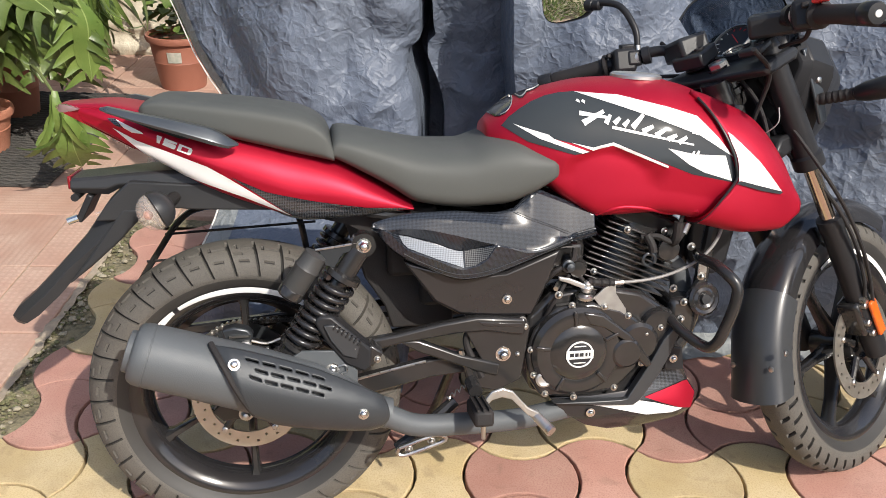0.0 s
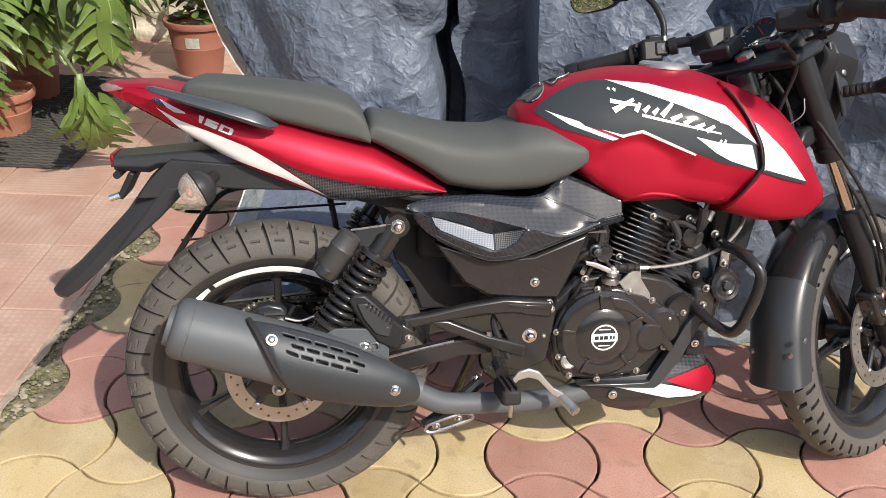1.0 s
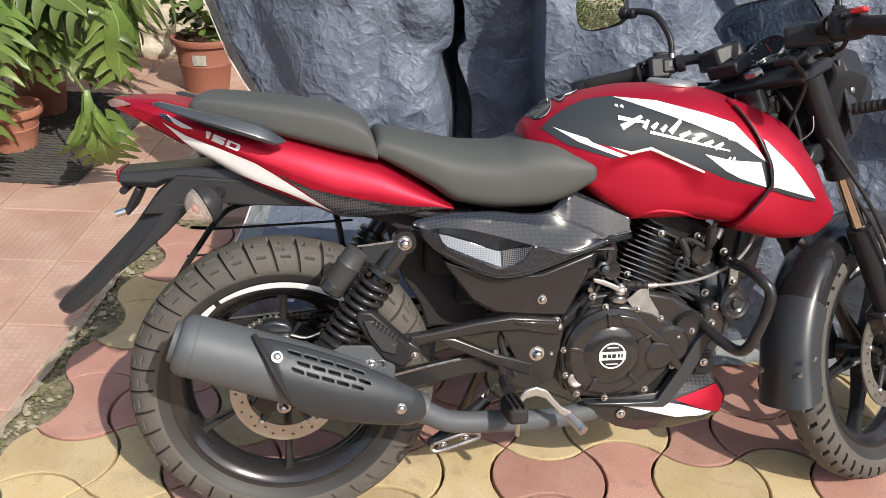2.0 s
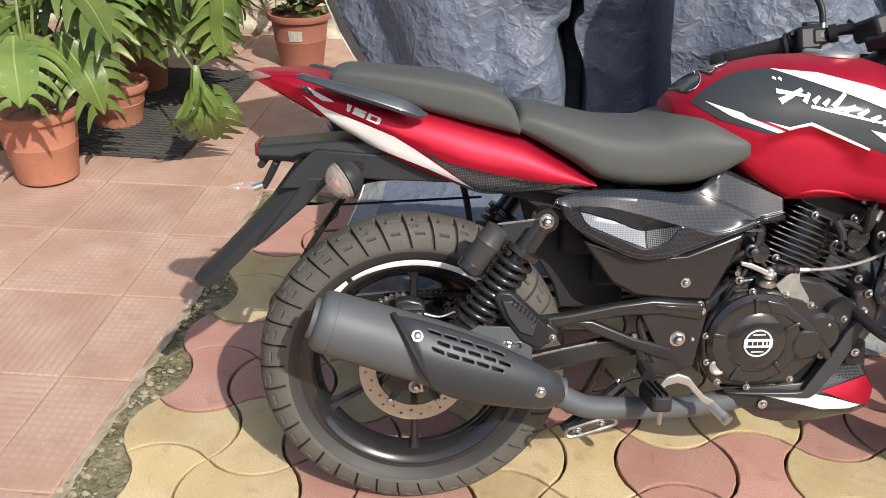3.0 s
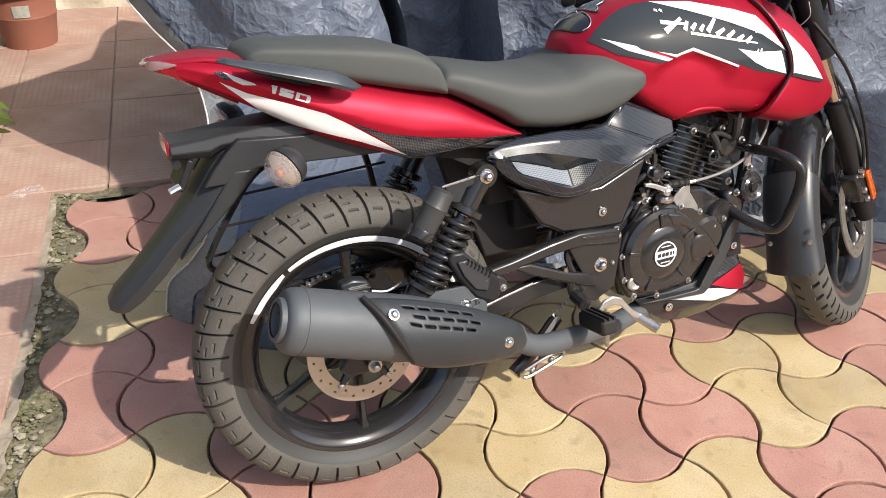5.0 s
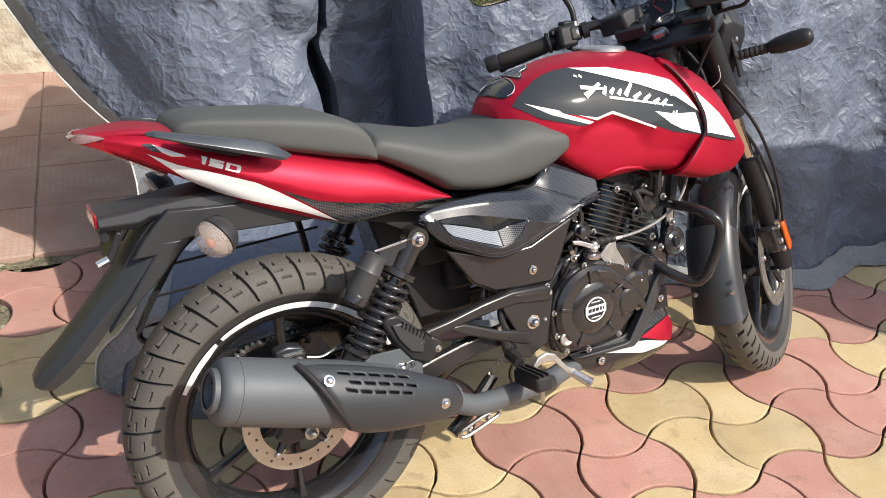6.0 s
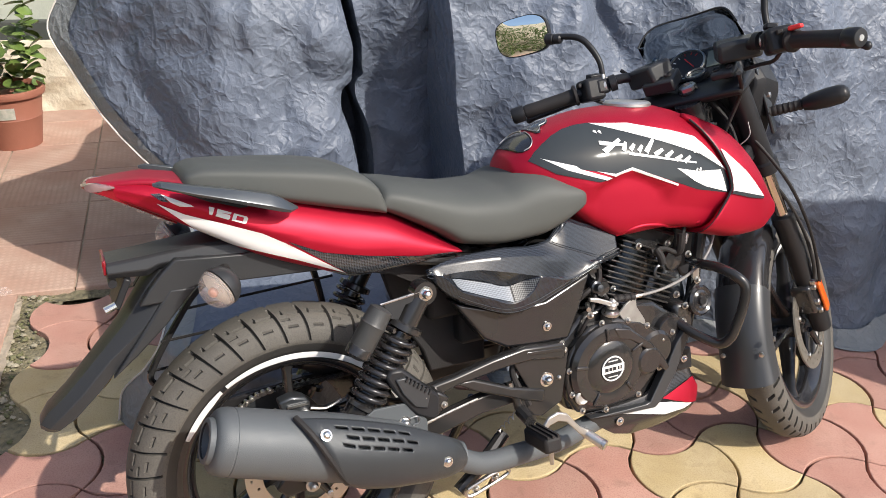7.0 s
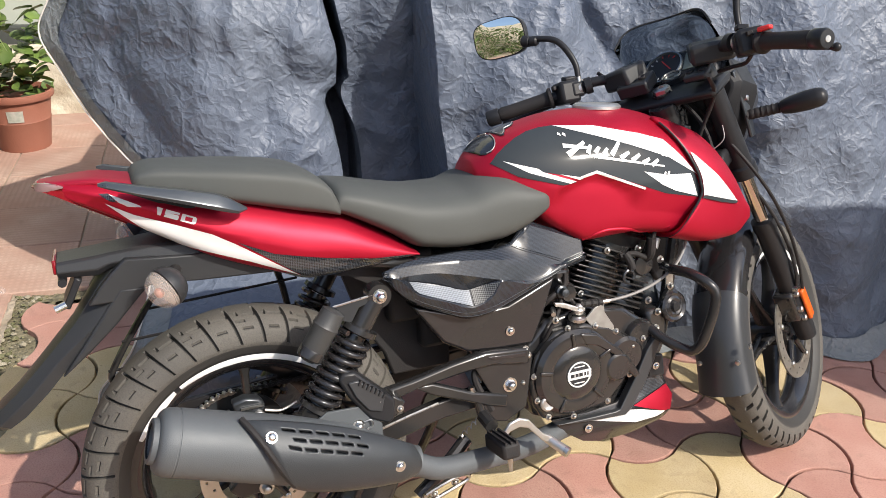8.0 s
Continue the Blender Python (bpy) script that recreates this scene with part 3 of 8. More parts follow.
def drape(x, z):
    """The sheet's y at x and height z: a left fall, a deep fold, and a right fall that spreads on the ground."""
    def step(a, b):
        t = min(max((x - a) / (b - a), 0), 1)
        return t * t * (3 - 2 * t)
    e, wide, r = lip_x(z), slot_w(z), right_x(z)
    pleat = min(max((x + 0.46) / 0.06, 0), 1) * 0.016 * (abs((x * 8.5 - 1.6 * z) % 2.0 - 1.0) - 0.5)
    left = left_y(x) + pleat + 0.012 * math.sin(x * 11 + 5.0 * z)
    left += 0.03 * max(0.0, 1 - (e - x) / 0.05) ** 2 if x < e else 0.03
    slot = 2.98
    mid = 2.535 + 0.33 * min(max(1.03 - z, 0), 0.5) + 0.010 * math.sin(x * 30 + 4 * z)
    right = 2.37 - 0.10 * min(x - 0.1, 1.3) + 0.030 * math.sin(x * 7.5 + 2.3 * z + 0.5) + 0.016 * math.sin(x * 17 - 3 * z)
    cross = (x - 0.515) - 0.62 * (1.05 - z)
    right += 0.045 * math.exp(-(cross / 0.035) ** 2) * min(max((z - 0.78) / 0.15, 0), 1)
    a, a2, b = step(e, e + 0.014), step(e + wide, e + wide + 0.016), step(r, r + 0.03)
    y = left * (1 - a) + slot * a * (1 - a2) + mid * a2 * (1 - b) + right * b
    y += (0.10 + 0.12 * b) * max(z - 0.45, 0) + 1.6 * max(z - 0.98, 0) ** 2
    low = max(0.0, 1 - z / 0.46)
    bulge = min(max((0.52 - z) / 0.26, 0), 1)
    y -= 0.58 * (1 - a) * bulge * bulge * (3 - 2 * bulge)
    flare = 0.2 * a * (1 - b) + (0.24 - 0.17 * min(max((x - 0.3) / 0.3, 0), 1)) * b
    y -= flare * low ** 1.25
    y += 0.022 * noise.noise(Vector((x * 2.6, z * 1.9, 4.0))) + 0.014 * noise.noise(Vector((x * 7, z * 6, 1.0)))
    y += 1.5 * crumple(x, z)
    fold = max(0.0, edge_x(z) + 0.10 - x) / 0.10
    y += 0.022 * fold * fold
    return y


def across(z):
    """Where the sheet's columns stand at height z: close together at the lips of the folds."""
    e, wide, r = lip_x(z), slot_w(z), right_x(z)
    out = []
    for a, b, n, p in ((edge_x(z), e, 170, 1.0), (e, e + 0.014, 5, 1.0), (e + 0.014, e + wide, 4, 1.0), (e + wide, e + wide + 0.016, 5, 1.0), (e + wide + 0.016, r, 44, 1.0), (r, r + 0.03, 6, 1.0), (r + 0.03, 2.9, 300, 1.35)):
        out += [a + (b - a) * (k / n) ** p for k in range(n)]
    return out + [2.9]


def build_tarp():
    sheet_ob = thing("tarpaulin_cover", "crumpled dark blue plastic tarpaulin draped over a parked vehicle", "tarpaulin")
    bm, rows = bmesh.new(), []
    nx, nz = 534, 150
    for k in range(nz + 1):
        z = 1.13 * k / nz
        rows.append([bm.verts.new((x, drape(x, z), max(z, 0.004))) for x in across(z)])
    top = [v.co.copy() for v in rows[-1]]
    for dy, z in ((0.05, 1.145), (0.15, 1.15), (0.4, 1.14), (0.8, 1.12), (1.1, 1.0), (1.25, 0.6), (1.3, 0.02)):
        pull = 0.44 * min(dy / 0.3, 1.0)
        rows.append([bm.verts.new((q.x + pull * max(0.0, min(1.0, (0.3 - q.x) / 1.1)), q.y + dy, z + 0.03 * noise.noise(Vector((q.x * 3, dy * 4, 0))))) for q in top])
    for a, b in zip(rows, rows[1:]):
        for j in range(nx):
            bm.faces.new((a[j], a[j + 1], b[j + 1], b[j]))
    # the short end of the cover falls from the top to the ground
    heads = [r[0] for r in rows[nz + 3:]]
    prev = heads
    for k in range(1, 7):
        row = [bm.verts.new((v.co.x - 0.03 * math.sin(k * 1.7 + i), v.co.y, max(0.01, v.co.z * (1 - k / 6)))) for i, v in enumerate(heads)]
        for i in range(len(heads) - 1):
            bm.faces.new((prev[i], prev[i + 1], row[i + 1], row[i]))
        prev = row
    part("sheet", bm, TARP, sheet_ob, smooth=60)
    # the lighter folded hem along the free edge and its cord
    bm, rows = bmesh.new(), []
    for k in range(100):
        z = 1.12 * k / 99
        row = []
        for j in range(7):
            x = edge_x(z) - 0.004 + 0.062 * j / 6
            row.append(bm.verts.new((x, drape(x, z) - 0.006, max(z, 0.006))))
        rows.append(row)
    for a, b in zip(rows, rows[1:]):
        for j in range(6):
            bm.faces.new((a[j], a[j + 1], b[j + 1], b[j]))
    part("hem", bm, HEM, sheet_ob, "pale grey folded hem", smooth=60)
    part("cord", tube([(edge_x(z) - 0.006, drape(edge_x(z), z) - 0.008, max(z, 0.01)) for z in (1.12 * k / 60 for k in range(61))], 0.0024, 8, 1), ROPE, sheet_ob, "white cord sewn in the edge")
    # the hem where the sheet lies on the pavers
    bm, rows = bmesh.new(), []
    for k in range(160):
        x = 0.14 + 2.7 * k / 159
        row = []
        for j in range(7):
            q = j / 6
            row.append(bm.verts.new((x, drape(x, 0.0) - 0.075 * q + 0.012 * noise.noise(Vector((x * 6, q, 7))), 0.006 + 0.07 * (1 - q) ** 2 * 0.5 + 0.006 * abs(noise.noise(Vector((x * 13, q * 3, 0)))))))
        rows.append(row)
    for a, b in zip(rows, rows[1:]):
        for j in range(6):
            bm.faces.new((a[j], a[j + 1], b[j + 1], b[j]))
    part("ground_hem", bm, HEM, sheet_ob, "grey hem lying on the pavers", smooth=60)
    return sheet_ob


build_tarp()


def build_wall(name, x0, x1, y0, y1, z0, z1, mat, label, category="wall"):
    bm = box(((x0 + x1) / 2, (y0 + y1) / 2, (z0 + z1) / 2), (x1 - x0, y1 - y0, z1 - z0))
    return tagged(mesh_object(name, bm, mat, smooth=0, bevel=0.01), label, category, kind="structure")


def build_low_wall():
    bm = bmesh.new()
    nx, nz = 120, 14
    rows = []
    for k in range(nz + 1):
        z = 0.34 * k / nz
        rows.append([bm.verts.new((-5 + 8 * j / nx, 5.02 + 0.03 * noise.noise(Vector((j * 0.35, z * 14, 0))) + 0.012 * noise.noise(Vector((j * 1.3, z * 50, 3))), z)) for j in range(nx + 1)])
    rows.append([bm.verts.new((v.co.x, 5.2, 0.345 + 0.015 * noise.noise(Vector((v.co.x * 4, 0, 0))))) for v in rows[-1]])
    for a, b in zip(rows, rows[1:]):
        for j in range(nx):
            bm.faces.new((a[j], a[j + 1], b[j + 1], b[j]))
    return tagged(mesh_object("low_wall", bm, PLASTER, smooth=50), "low rough cream plaster border wall", "wall", kind="structure")


build_low_wall()
build_wall("flower_bed", -5, 3, 5.2, 5.58, 0.0, 0.25, SOIL, "raised bed of dry brown soil", "flower bed")
build_wall("wall_north", -9, 9, 5.64, 5.84, 0.0, 3.2, WALL, "pale grey-green house wall behind the bed")
build_wall("wall_base", -9, 9, 5.58, 5.64, 0.0, 0.375, DARK_WALL, "dark band along the foot of the wall")
build_wall("wall_west", -6.2, -6.0, -6, 7, -0.04, 2.6, PLASTER, "plain plaster boundary wall")
build_wall("wall_south", -9, 9, -7.2, -7.0, -0.04, 1.9, PLASTER, "plain plaster boundary wall behind the viewer")
build_wall("wall_east", 5.8, 6.0, -6, 7, -0.04, 1.6, PLASTER, "plain plaster boundary wall")


# unseen wall, added so that its shade falls on the tarp's lower right
build_wall("wall_corner", 1.97, 3.7, 1.10, 1.20, -0.04, 1.72, PLASTER, "unseen plain wall added to shade the tarp")


# ---- mat, pots and plants ----
def build_mat():
    m = thing("rubber_mat", "black ribbed rubber doormat lying on the tiles", "doormat", m=pose(-1.60, 3.10, 0.004, 0, 0, 2.5))
    w, d = 1.15, 1.16
    part("base", box((-w / 2, d / 2, 0.003), (w, d, 0.006)), MAT_RUBBER, m, smooth=0)
    bm = bmesh.new()
    n = 40
    for k in range(n):
        y = (k + 0.5) * d / n
        pts = [(-w + w * j / 44, y + (0.006 if j % 2 else -0.006), 0.009) for j in range(45)]
        tube(pts, 0.0055, 5, 1, bm)
    part("ribs", bm, MAT_RUBBER, m, "wavy raised ribs", smooth=60)
    return m


build_mat()


def build_scrap():
    """A torn scrap of clear wrapping lying on the tile edge."""
    ob = thing("plastic_scrap", "crumpled clear plastic wrapper on the tile edge", "litter", m=pose(-1.27, 2.89, 0.004, 0, 0, 30))
    bm, rows = bmesh.new(), []
    for i in range(13):
        rows.append([bm.verts.new(((i / 12 - 0.5) * 0.085 * (1 + 0.2 * math.sin(j)), (j / 10 - 0.5) * 0.06, 0.004 + 0.02 * abs(noise.noise(Vector((i * 0.45, j * 0.5, 2.0)))))) for j in range(11)])
    for a, b in zip(rows, rows[1:]):
        for j in range(10):
            bm.faces.new((a[j], a[j + 1], b[j + 1], b[j]))
    part("film", bm, WRAP, ob, smooth=0)


build_scrap()


def pot_mesh(r, h, rim=0.03):
    prof = [(0.0, r * 0.55), (0.0, r * 0.70), (h * 0.5, r * 0.83), (h * 0.52, r * 0.845), (h * 0.54, r * 0.83), (h - rim, r * 0.92), (h - rim, r), (h - rim * 0.5, r * 1.03), (h, r * 1.01), (h + 0.003, r * 0.95), (h - 0.02, r * 0.9), (h - 0.03, r * 0.88), (h - 0.035, 0.01)]
    return lathe(prof, (0, 0, 0), (0, 0, 1), 40)


def lobed_leaf(length, lobes, droop, seed, wide=0.62, fold=0.25):
    """A split leaf: a mid rib with finger lobes, bent and folded."""
    rng = random.Random(seed)
    bm = bmesh.new()
    ribs = []
    n = 24

    def bent(s, q):
        # s along the leaf 0..1, q across in units of length
        a = droop * s
        x = length * (math.sin(a) / max(droop, 1e-3)) if droop > 1e-3 else length * s
        z = -length * (1 - math.cos(a)) / max(droop, 1e-3)
        return Vector((x, q * length, z + abs(q) * length * fold + 0.03 * length * math.sin(9 * s + seed)))
    def reach_at(s):
        return wide * 0.55 * math.sin(math.pi * min(0.97, 0.20 + 0.72 * s)) ** 0.7
    for sgn in (-1, 1):
        # the uncut blade along the rib, with a pale rib strip
        prev = None
        for k in range(n + 1):
            s = k / n
            w = reach_at(s) * 0.46 * min(1.0, 0.35 + 2.2 * s) * min(1.0, (1.02 - s) * 4)
            row = [bm.verts.new(bent(s, 0)), bm.verts.new(bent(s, sgn * (0.011 - 0.007 * s))), bm.verts.new(bent(s, sgn * w * 0.5)), bm.verts.new(bent(s + 0.02, sgn * w))]
            row[2].co.z -= 0.012 * length
            if prev:
                for j in (0, 1, 2):
                    fc = bm.faces.new((prev[j], prev[j + 1], row[j + 1], row[j]))
                    fc.material_index = 1 if j == 0 else 0
            prev = row
        for i in range(lobes):
            s0, s1 = (i + 0.03) / lobes, (i + 0.97) / lobes
            sc0 = (s0 + s1) / 2
            reach = reach_at(sc0) * rng.uniform(0.85, 1.08)
            base = reach_at(sc0) * 0.30
            sweep, prev = 0.20 + 0.08 * rng.random(), None
            dip = rng.uniform(0.05, 0.20)
            lean = rng.uniform(0.84, 1.0)
            for k in range(9):
                t = k / 8
                half = (s1 - s0) / 2 * 0.90 * lean * (1.06 - 0.10 * t) * math.sqrt(max(0.0, 1 - max(0.0, (t - 0.45) / 0.56) ** 2.2))
                sc = sc0 + sweep * t * t * (1 - 0.5 * sc0)
                q = sgn * (base + (reach - base) * t)
                row = []
                for d in (-1, 0, 1):
                    v = bent(min(sc + d * half, 1.15), q)
                    v.z -= dip * length * t * t + (0.014 * length if d == 0 else 0)
                    row.append(bm.verts.new(v))
                if prev:
                    for j in (0, 1):
                        bm.faces.new((prev[j], prev[j + 1], row[j + 1], row[j]))
                prev = row
    return bm


def strap_leaf(length, width, droop, seed):
    bm = bmesh.new()
    n, prev = 14, None
    for k in range(n + 1):
        s = k / n
        a = droop * s
        x = length * math.sin(a) / droop
        z = -length * (1 - math.cos(a)) / droop
        w = width * math.sin(math.pi * (0.12 + 0.86 * s)) ** 0.7
        row = [bm.verts.new((x, -w, z + 0.25 * w)), bm.verts.new((x, 0, z - 0.1 * w)), bm.verts.new((x, w, z + 0.25 * w))]
        if prev:
            for j in (0, 1):
                bm.faces.new((prev[j], prev[j + 1], row[j + 1], row[j]))
        prev = row
    return bm


def small_leaf(length, seed):
    bm = bmesh.new()
    n, prev = 6, None
    for k in range(n + 1):
        s = k / n
        w = length * 0.36 * math.sin(math.pi * min(0.98, 0.08 + 0.9 * s)) ** 0.8
        row = [bm.verts.new((length * s, -w, 0.2 * w)), bm.verts.new((length * s, 0, -0.12 * length * s * s)), bm.verts.new((length * s, w, 0.2 * w))]
        if prev:
            for j in (0, 1):
                bm.faces.new((prev[j], prev[j + 1], row[j + 1], row[j]))
        prev = row
    return bm


LOBED = [bpy.data.meshes.new("leaf") for _ in range(5)]
for k, me in enumerate(LOBED):
    b0 = lobed_leaf(0.36, 6 + k % 2, (0.5, 0.9, 1.2, 0.35, 0.75)[k], k + 1, 0.85, (0.22, 0.1, 0.3, 0.16, 0.05)[k])
    b0.to_mesh(me)
    b0.free()
    me.materials.append(LEAF)
    me.materials.append(RIB)
    me.shade_smooth()
STRAP = [bpy.data.meshes.new("leaf") for _ in range(3)]
for k, me in enumerate(STRAP):
    b0 = strap_leaf(0.55, 0.020 + 0.007 * k, 1.5 + 0.4 * k, k)
    b0.to_mesh(me)
    b0.free()
    me.materials.append(LEAF)
    me.shade_smooth()
SMALL = bpy.data.meshes.new("leaf")
b0 = small_leaf(0.07, 1)
b0.to_mesh(SMALL)
b0.free()
SMALL.materials.append(LEAF)
SMALL.shade_smooth()


def add_leaf(mesh, plant, at, yaw, pitch, roll=0, size=1.0):
    ob = new("leaf", mesh)
    ob.parent = plant
    ob.matrix_local = Matrix.Translation(at) @ Euler((radians(roll), radians(-pitch), radians(yaw)), "XYZ").to_matrix().to_4x4() @ Matrix.Diagonal((size, size, size, 1))
    return ob


def potted_plant(x, y, r, h, label, mat, leaves, mark=False, rim=0.03):
    """leaves: kind, tip stalk end (relative to the pot's foot), yaw, pitch, roll, size."""
    p = thing("potted_plant", label, "potted plant", "plants in pots by the tiles", m=pose(x, y, 0.012 if mat is TERRACOTTA else 0.0))
    pot = part("pot", pot_mesh(r, h, rim), mat, p)
    bm = lathe([(h - 0.045, 0.001), (h - 0.03, r * 0.6), (h - 0.04, r * 0.87)], (0, 0, 0), (0, 0, 1), 24, caps=False)
    part("soil", bm, SOIL, p, "dry potting soil")
    if mark:
        bm = bmesh.new()
        rows = []
        for k in range(7):
            a = radians(-98 + 28 * k / 6)
            rows.append([bm.verts.new(((r * (0.845 + 0.05 * j) + 0.002) * math.cos(a), (r * (0.845 + 0.05 * j) + 0.002) * math.sin(a), h * (0.56 + 0.2 * j))) for j in (0, 1)])
        for a, b in zip(rows, rows[1:]):
            bm.faces.new((a[0], b[0], b[1], a[1]))
        part("label", bm, PAPER, pot, "faded torn paper label")
    for kind, at, yaw, pitch, roll, size in leaves:
        mesh = {"m": LOBED, "s": STRAP}.get(kind[0], [SMALL])
        mesh = mesh[int(kind[1]) % len(mesh)] if len(kind) > 1 else mesh[0]
        if kind[0] == "m" or kind == "stem":
            foot = Vector((at[0] * 0.15, at[1] * 0.15, h - 0.03))
            mid = (foot + Vector(at)) / 2 + Vector((0, 0, 0.10))
            part("stalk", tube([foot, mid, at], 0.006, 6, 5), STALK, p)
        add_leaf(mesh, p, at, yaw, pitch, roll, size)
    return p


def bush(count, spread, height, base, seed):
    rng = random.Random(seed)
    out = []
    for _ in range(count):
        a, q = rng.uniform(0, 360), rng.random() ** 0.5
        out.append(("o", (spread * q * math.cos(radians(a)), spread * q * math.sin(radians(a)), base + height * rng.random()), a + rng.uniform(-50, 50), rng.uniform(-35, 45), rng.uniform(-40, 40), rng.uniform(0.7, 1.5)))
    return out


def fan(count, height, seed, size=(0.8, 1.3), yaw0=0, yaw1=360):
    rng = random.Random(seed)
    return [("s%d" % rng.randrange(3), (rng.uniform(-0.04, 0.04), rng.uniform(-0.04, 0.04), height * rng.uniform(0.75, 1.0)), rng.uniform(yaw0, yaw1), rng.uniform(20, 70), rng.uniform(-25, 25), rng.uniform(*size)) for _ in range(count)]


def hanging(x, y, z, count, seed, yaw0, yaw1):
    """A drooping spray of narrow leaves."""
    rng = random.Random(seed)
    return [("s%d" % rng.randrange(3), (x + rng.gauss(0, 0.02), y + rng.gauss(0, 0.02), z + rng.gauss(0, 0.02)), rng.uniform(yaw0, yaw1), rng.uniform(-88, -50), rng.uniform(-60, 60), rng.uniform(0.42, 0.66)) for _ in range(count)]


potted_plant(-2.035, 3.45, 0.145, 0.178, "split-leaf plant in a terracotta pot on the mat", TERRACOTTA, [
    ("m0", (-0.10, -0.05, 0.60), 200, 15, 10, 1.0), ("m1", (0.08, -0.12, 0.66), 285, -15, 20, 1.1), ("m3", (-0.12, -0.20, 0.55), 235, -15, -10, 1.1),
    ("m4", (0.16, 0.02, 0.76), 330, -5, 15, 1.1), ("m0", (0.0, 0.1, 0.8), 300, 10, -15, 1.15)] + fan(16, 0.62, 8, (0.6, 0.9), 200, 380))
potted_plant(-2.12, 3.92, 0.135, 0.27, "broad split-leaf plant in a dark terracotta pot", BROWN_POT, [
    ("m1", (0.30, -0.20, 0.82), 290, -35, 10, 1.15), ("m3", (0.44, -0.22, 0.80), 330, -45, -10, 1.05), ("m4", (0.10, -0.28, 0.85), 255, -35, 0, 1.1),
    ("m0", (0.40, -0.1, 0.98), 320, -5, 5, 1.2), ("m1", (0.12, -0.1, 0.98), 250, 0, 0, 1.2), ("m2", (0.70, -0.92, 0.36), 300, -70, 10, 0.75),
    ("m3", (0.36, -0.40, 0.68), 300, -62, 0, 1.05), ("m1", (0.47, -0.42, 0.66), 285, -66, 12, 1.05), ("m4", (0.57, -0.40, 0.65), 320, -60, -15, 0.95), ("m0", (0.27, -0.42, 0.64), 260, -56, 10, 0.95)]
    + [(k, (x + 0.24, y, z), a, p, r, q) for k, (x, y, z), a, p, r, q in fan(90, 0.98, 5, (0.8, 1.25), 190, 400)] + hanging(0.70, -0.95, 0.37, 8, 3, 210, 390) + hanging(0.64, -0.34, 0.70, 16, 7, 200, 390))
potted_plant(-2.02, 2.86, 0.155, 0.27, "drooping split-leaf plant in a terracotta pot on the tiles", TERRACOTTA, [
    ("m3", (0.02, -0.05, 0.55), 300, -20, 0, 0.95), ("m1", (0.10, 0.08, 0.52), 330, -30, 10, 0.9), ("m0", (-0.05, 0.12, 0.66), 60, 0, 0, 1.1), ("m4", (-0.15, 0.0, 0.6), 200, 5, 0, 1.1), ("m2", (0.06, 0.1, 0.72), 350, -5, 0, 1.0)])
potted_plant(-2.75, 3.6, 0.17, 0.3, "tall split-leaf plant in a terracotta pot", TERRACOTTA, [
    ("m0", (0.2, -0.1, 0.85), 330, 10, 0, 1.5), ("m1", (0.15, -0.3, 0.75), 300, -10, 0, 1.4), ("m3", (0.3, 0.05, 0.95), 0, 0, 0, 1.4), ("m4", (0.0, -0.2, 0.95), 270, 0, 0, 1.4), ("m2", (0.3, -0.2, 0.7), 310, -25, 0, 1.3), ("m0", (0.1, 0.1, 1.05), 30, 15, 0, 1.4)])
potted_plant(-1.50, 4.48, 0.165, 0.28, "leafy shrub in a brown pot with a torn label", BROWN_POT, bush(150, 0.13, 0.40, 0.25, 8), mark=True)
potted_plant(-2.3, 4.75, 0.15, 0.27, "small shrub in a brown pot by the low wall", BROWN_POT, bush(60, 0.2, 0.3, 0.2, 12) + fan(14, 0.5, 2))


def build_hedge(m, half, seed):
    """A dense leafy border along a wall."""
    rng = random.Random(seed)
    bm = bmesh.new()
    for _ in range(int(900 * half)):
        x, z = rng.uniform(-half, half), 2.2 * rng.random() ** 0.9
        y = rng.uniform(-0.5, 0.5) + 0.4 * noise.noise(Vector((x * 1.3, z * 1.6, 0)))
        r = rng.uniform(0.06, 0.15)
        e = Euler((rng.uniform(0, 6.3), rng.uniform(-0.9, 0.9), rng.uniform(0, 6.3))).to_matrix()
        bm.faces.new([bm.verts.new(Vector((x, y, z)) + e @ Vector(v)) for v in ((0, 0, 0), (r, -0.35 * r, 0.1 * r), (2 * r, 0, -0.2 * r), (r, 0.35 * r, 0.1 * r))])
    return tagged(mesh_object("hedge", moved(bm, m), LEAF_PALE, smooth=0), "dense green leafy hedge along the wall", "hedge", kind="stuff")


build_hedge(pose(0, -5.6, 0), 5.5, 21)
build_hedge(pose(-5.3, 0, 0, 0, 0, 90), 4.8, 33)


# ---- the motorcycle; x forwards, y to its left, z up, from the foot of its rear wheel ----
BIKE = Matrix.Translation((-0.4025, 1.4912, 0.0011)) @ Matrix.Rotation(radians(10.93), 4, "Z") @ Matrix.Rotation(radians(-11.62), 4, "X")
bike = thing("motorcycle", "red and black motorcycle with white stripes leaning on its side stand", "motorcycle", m=BIKE)
RAKE, STEER, STEM = radians(27.3), radians(31), Vector((0.976, 0.0, 0.931))
STEER_M = Matrix.Translation(STEM + Vector((0, 0.02, 0))) @ Matrix.Rotation(STEER, 4, Vector((-math.sin(RAKE), 0, math.cos(RAKE)))) @ Matrix.Translation(-STEM)


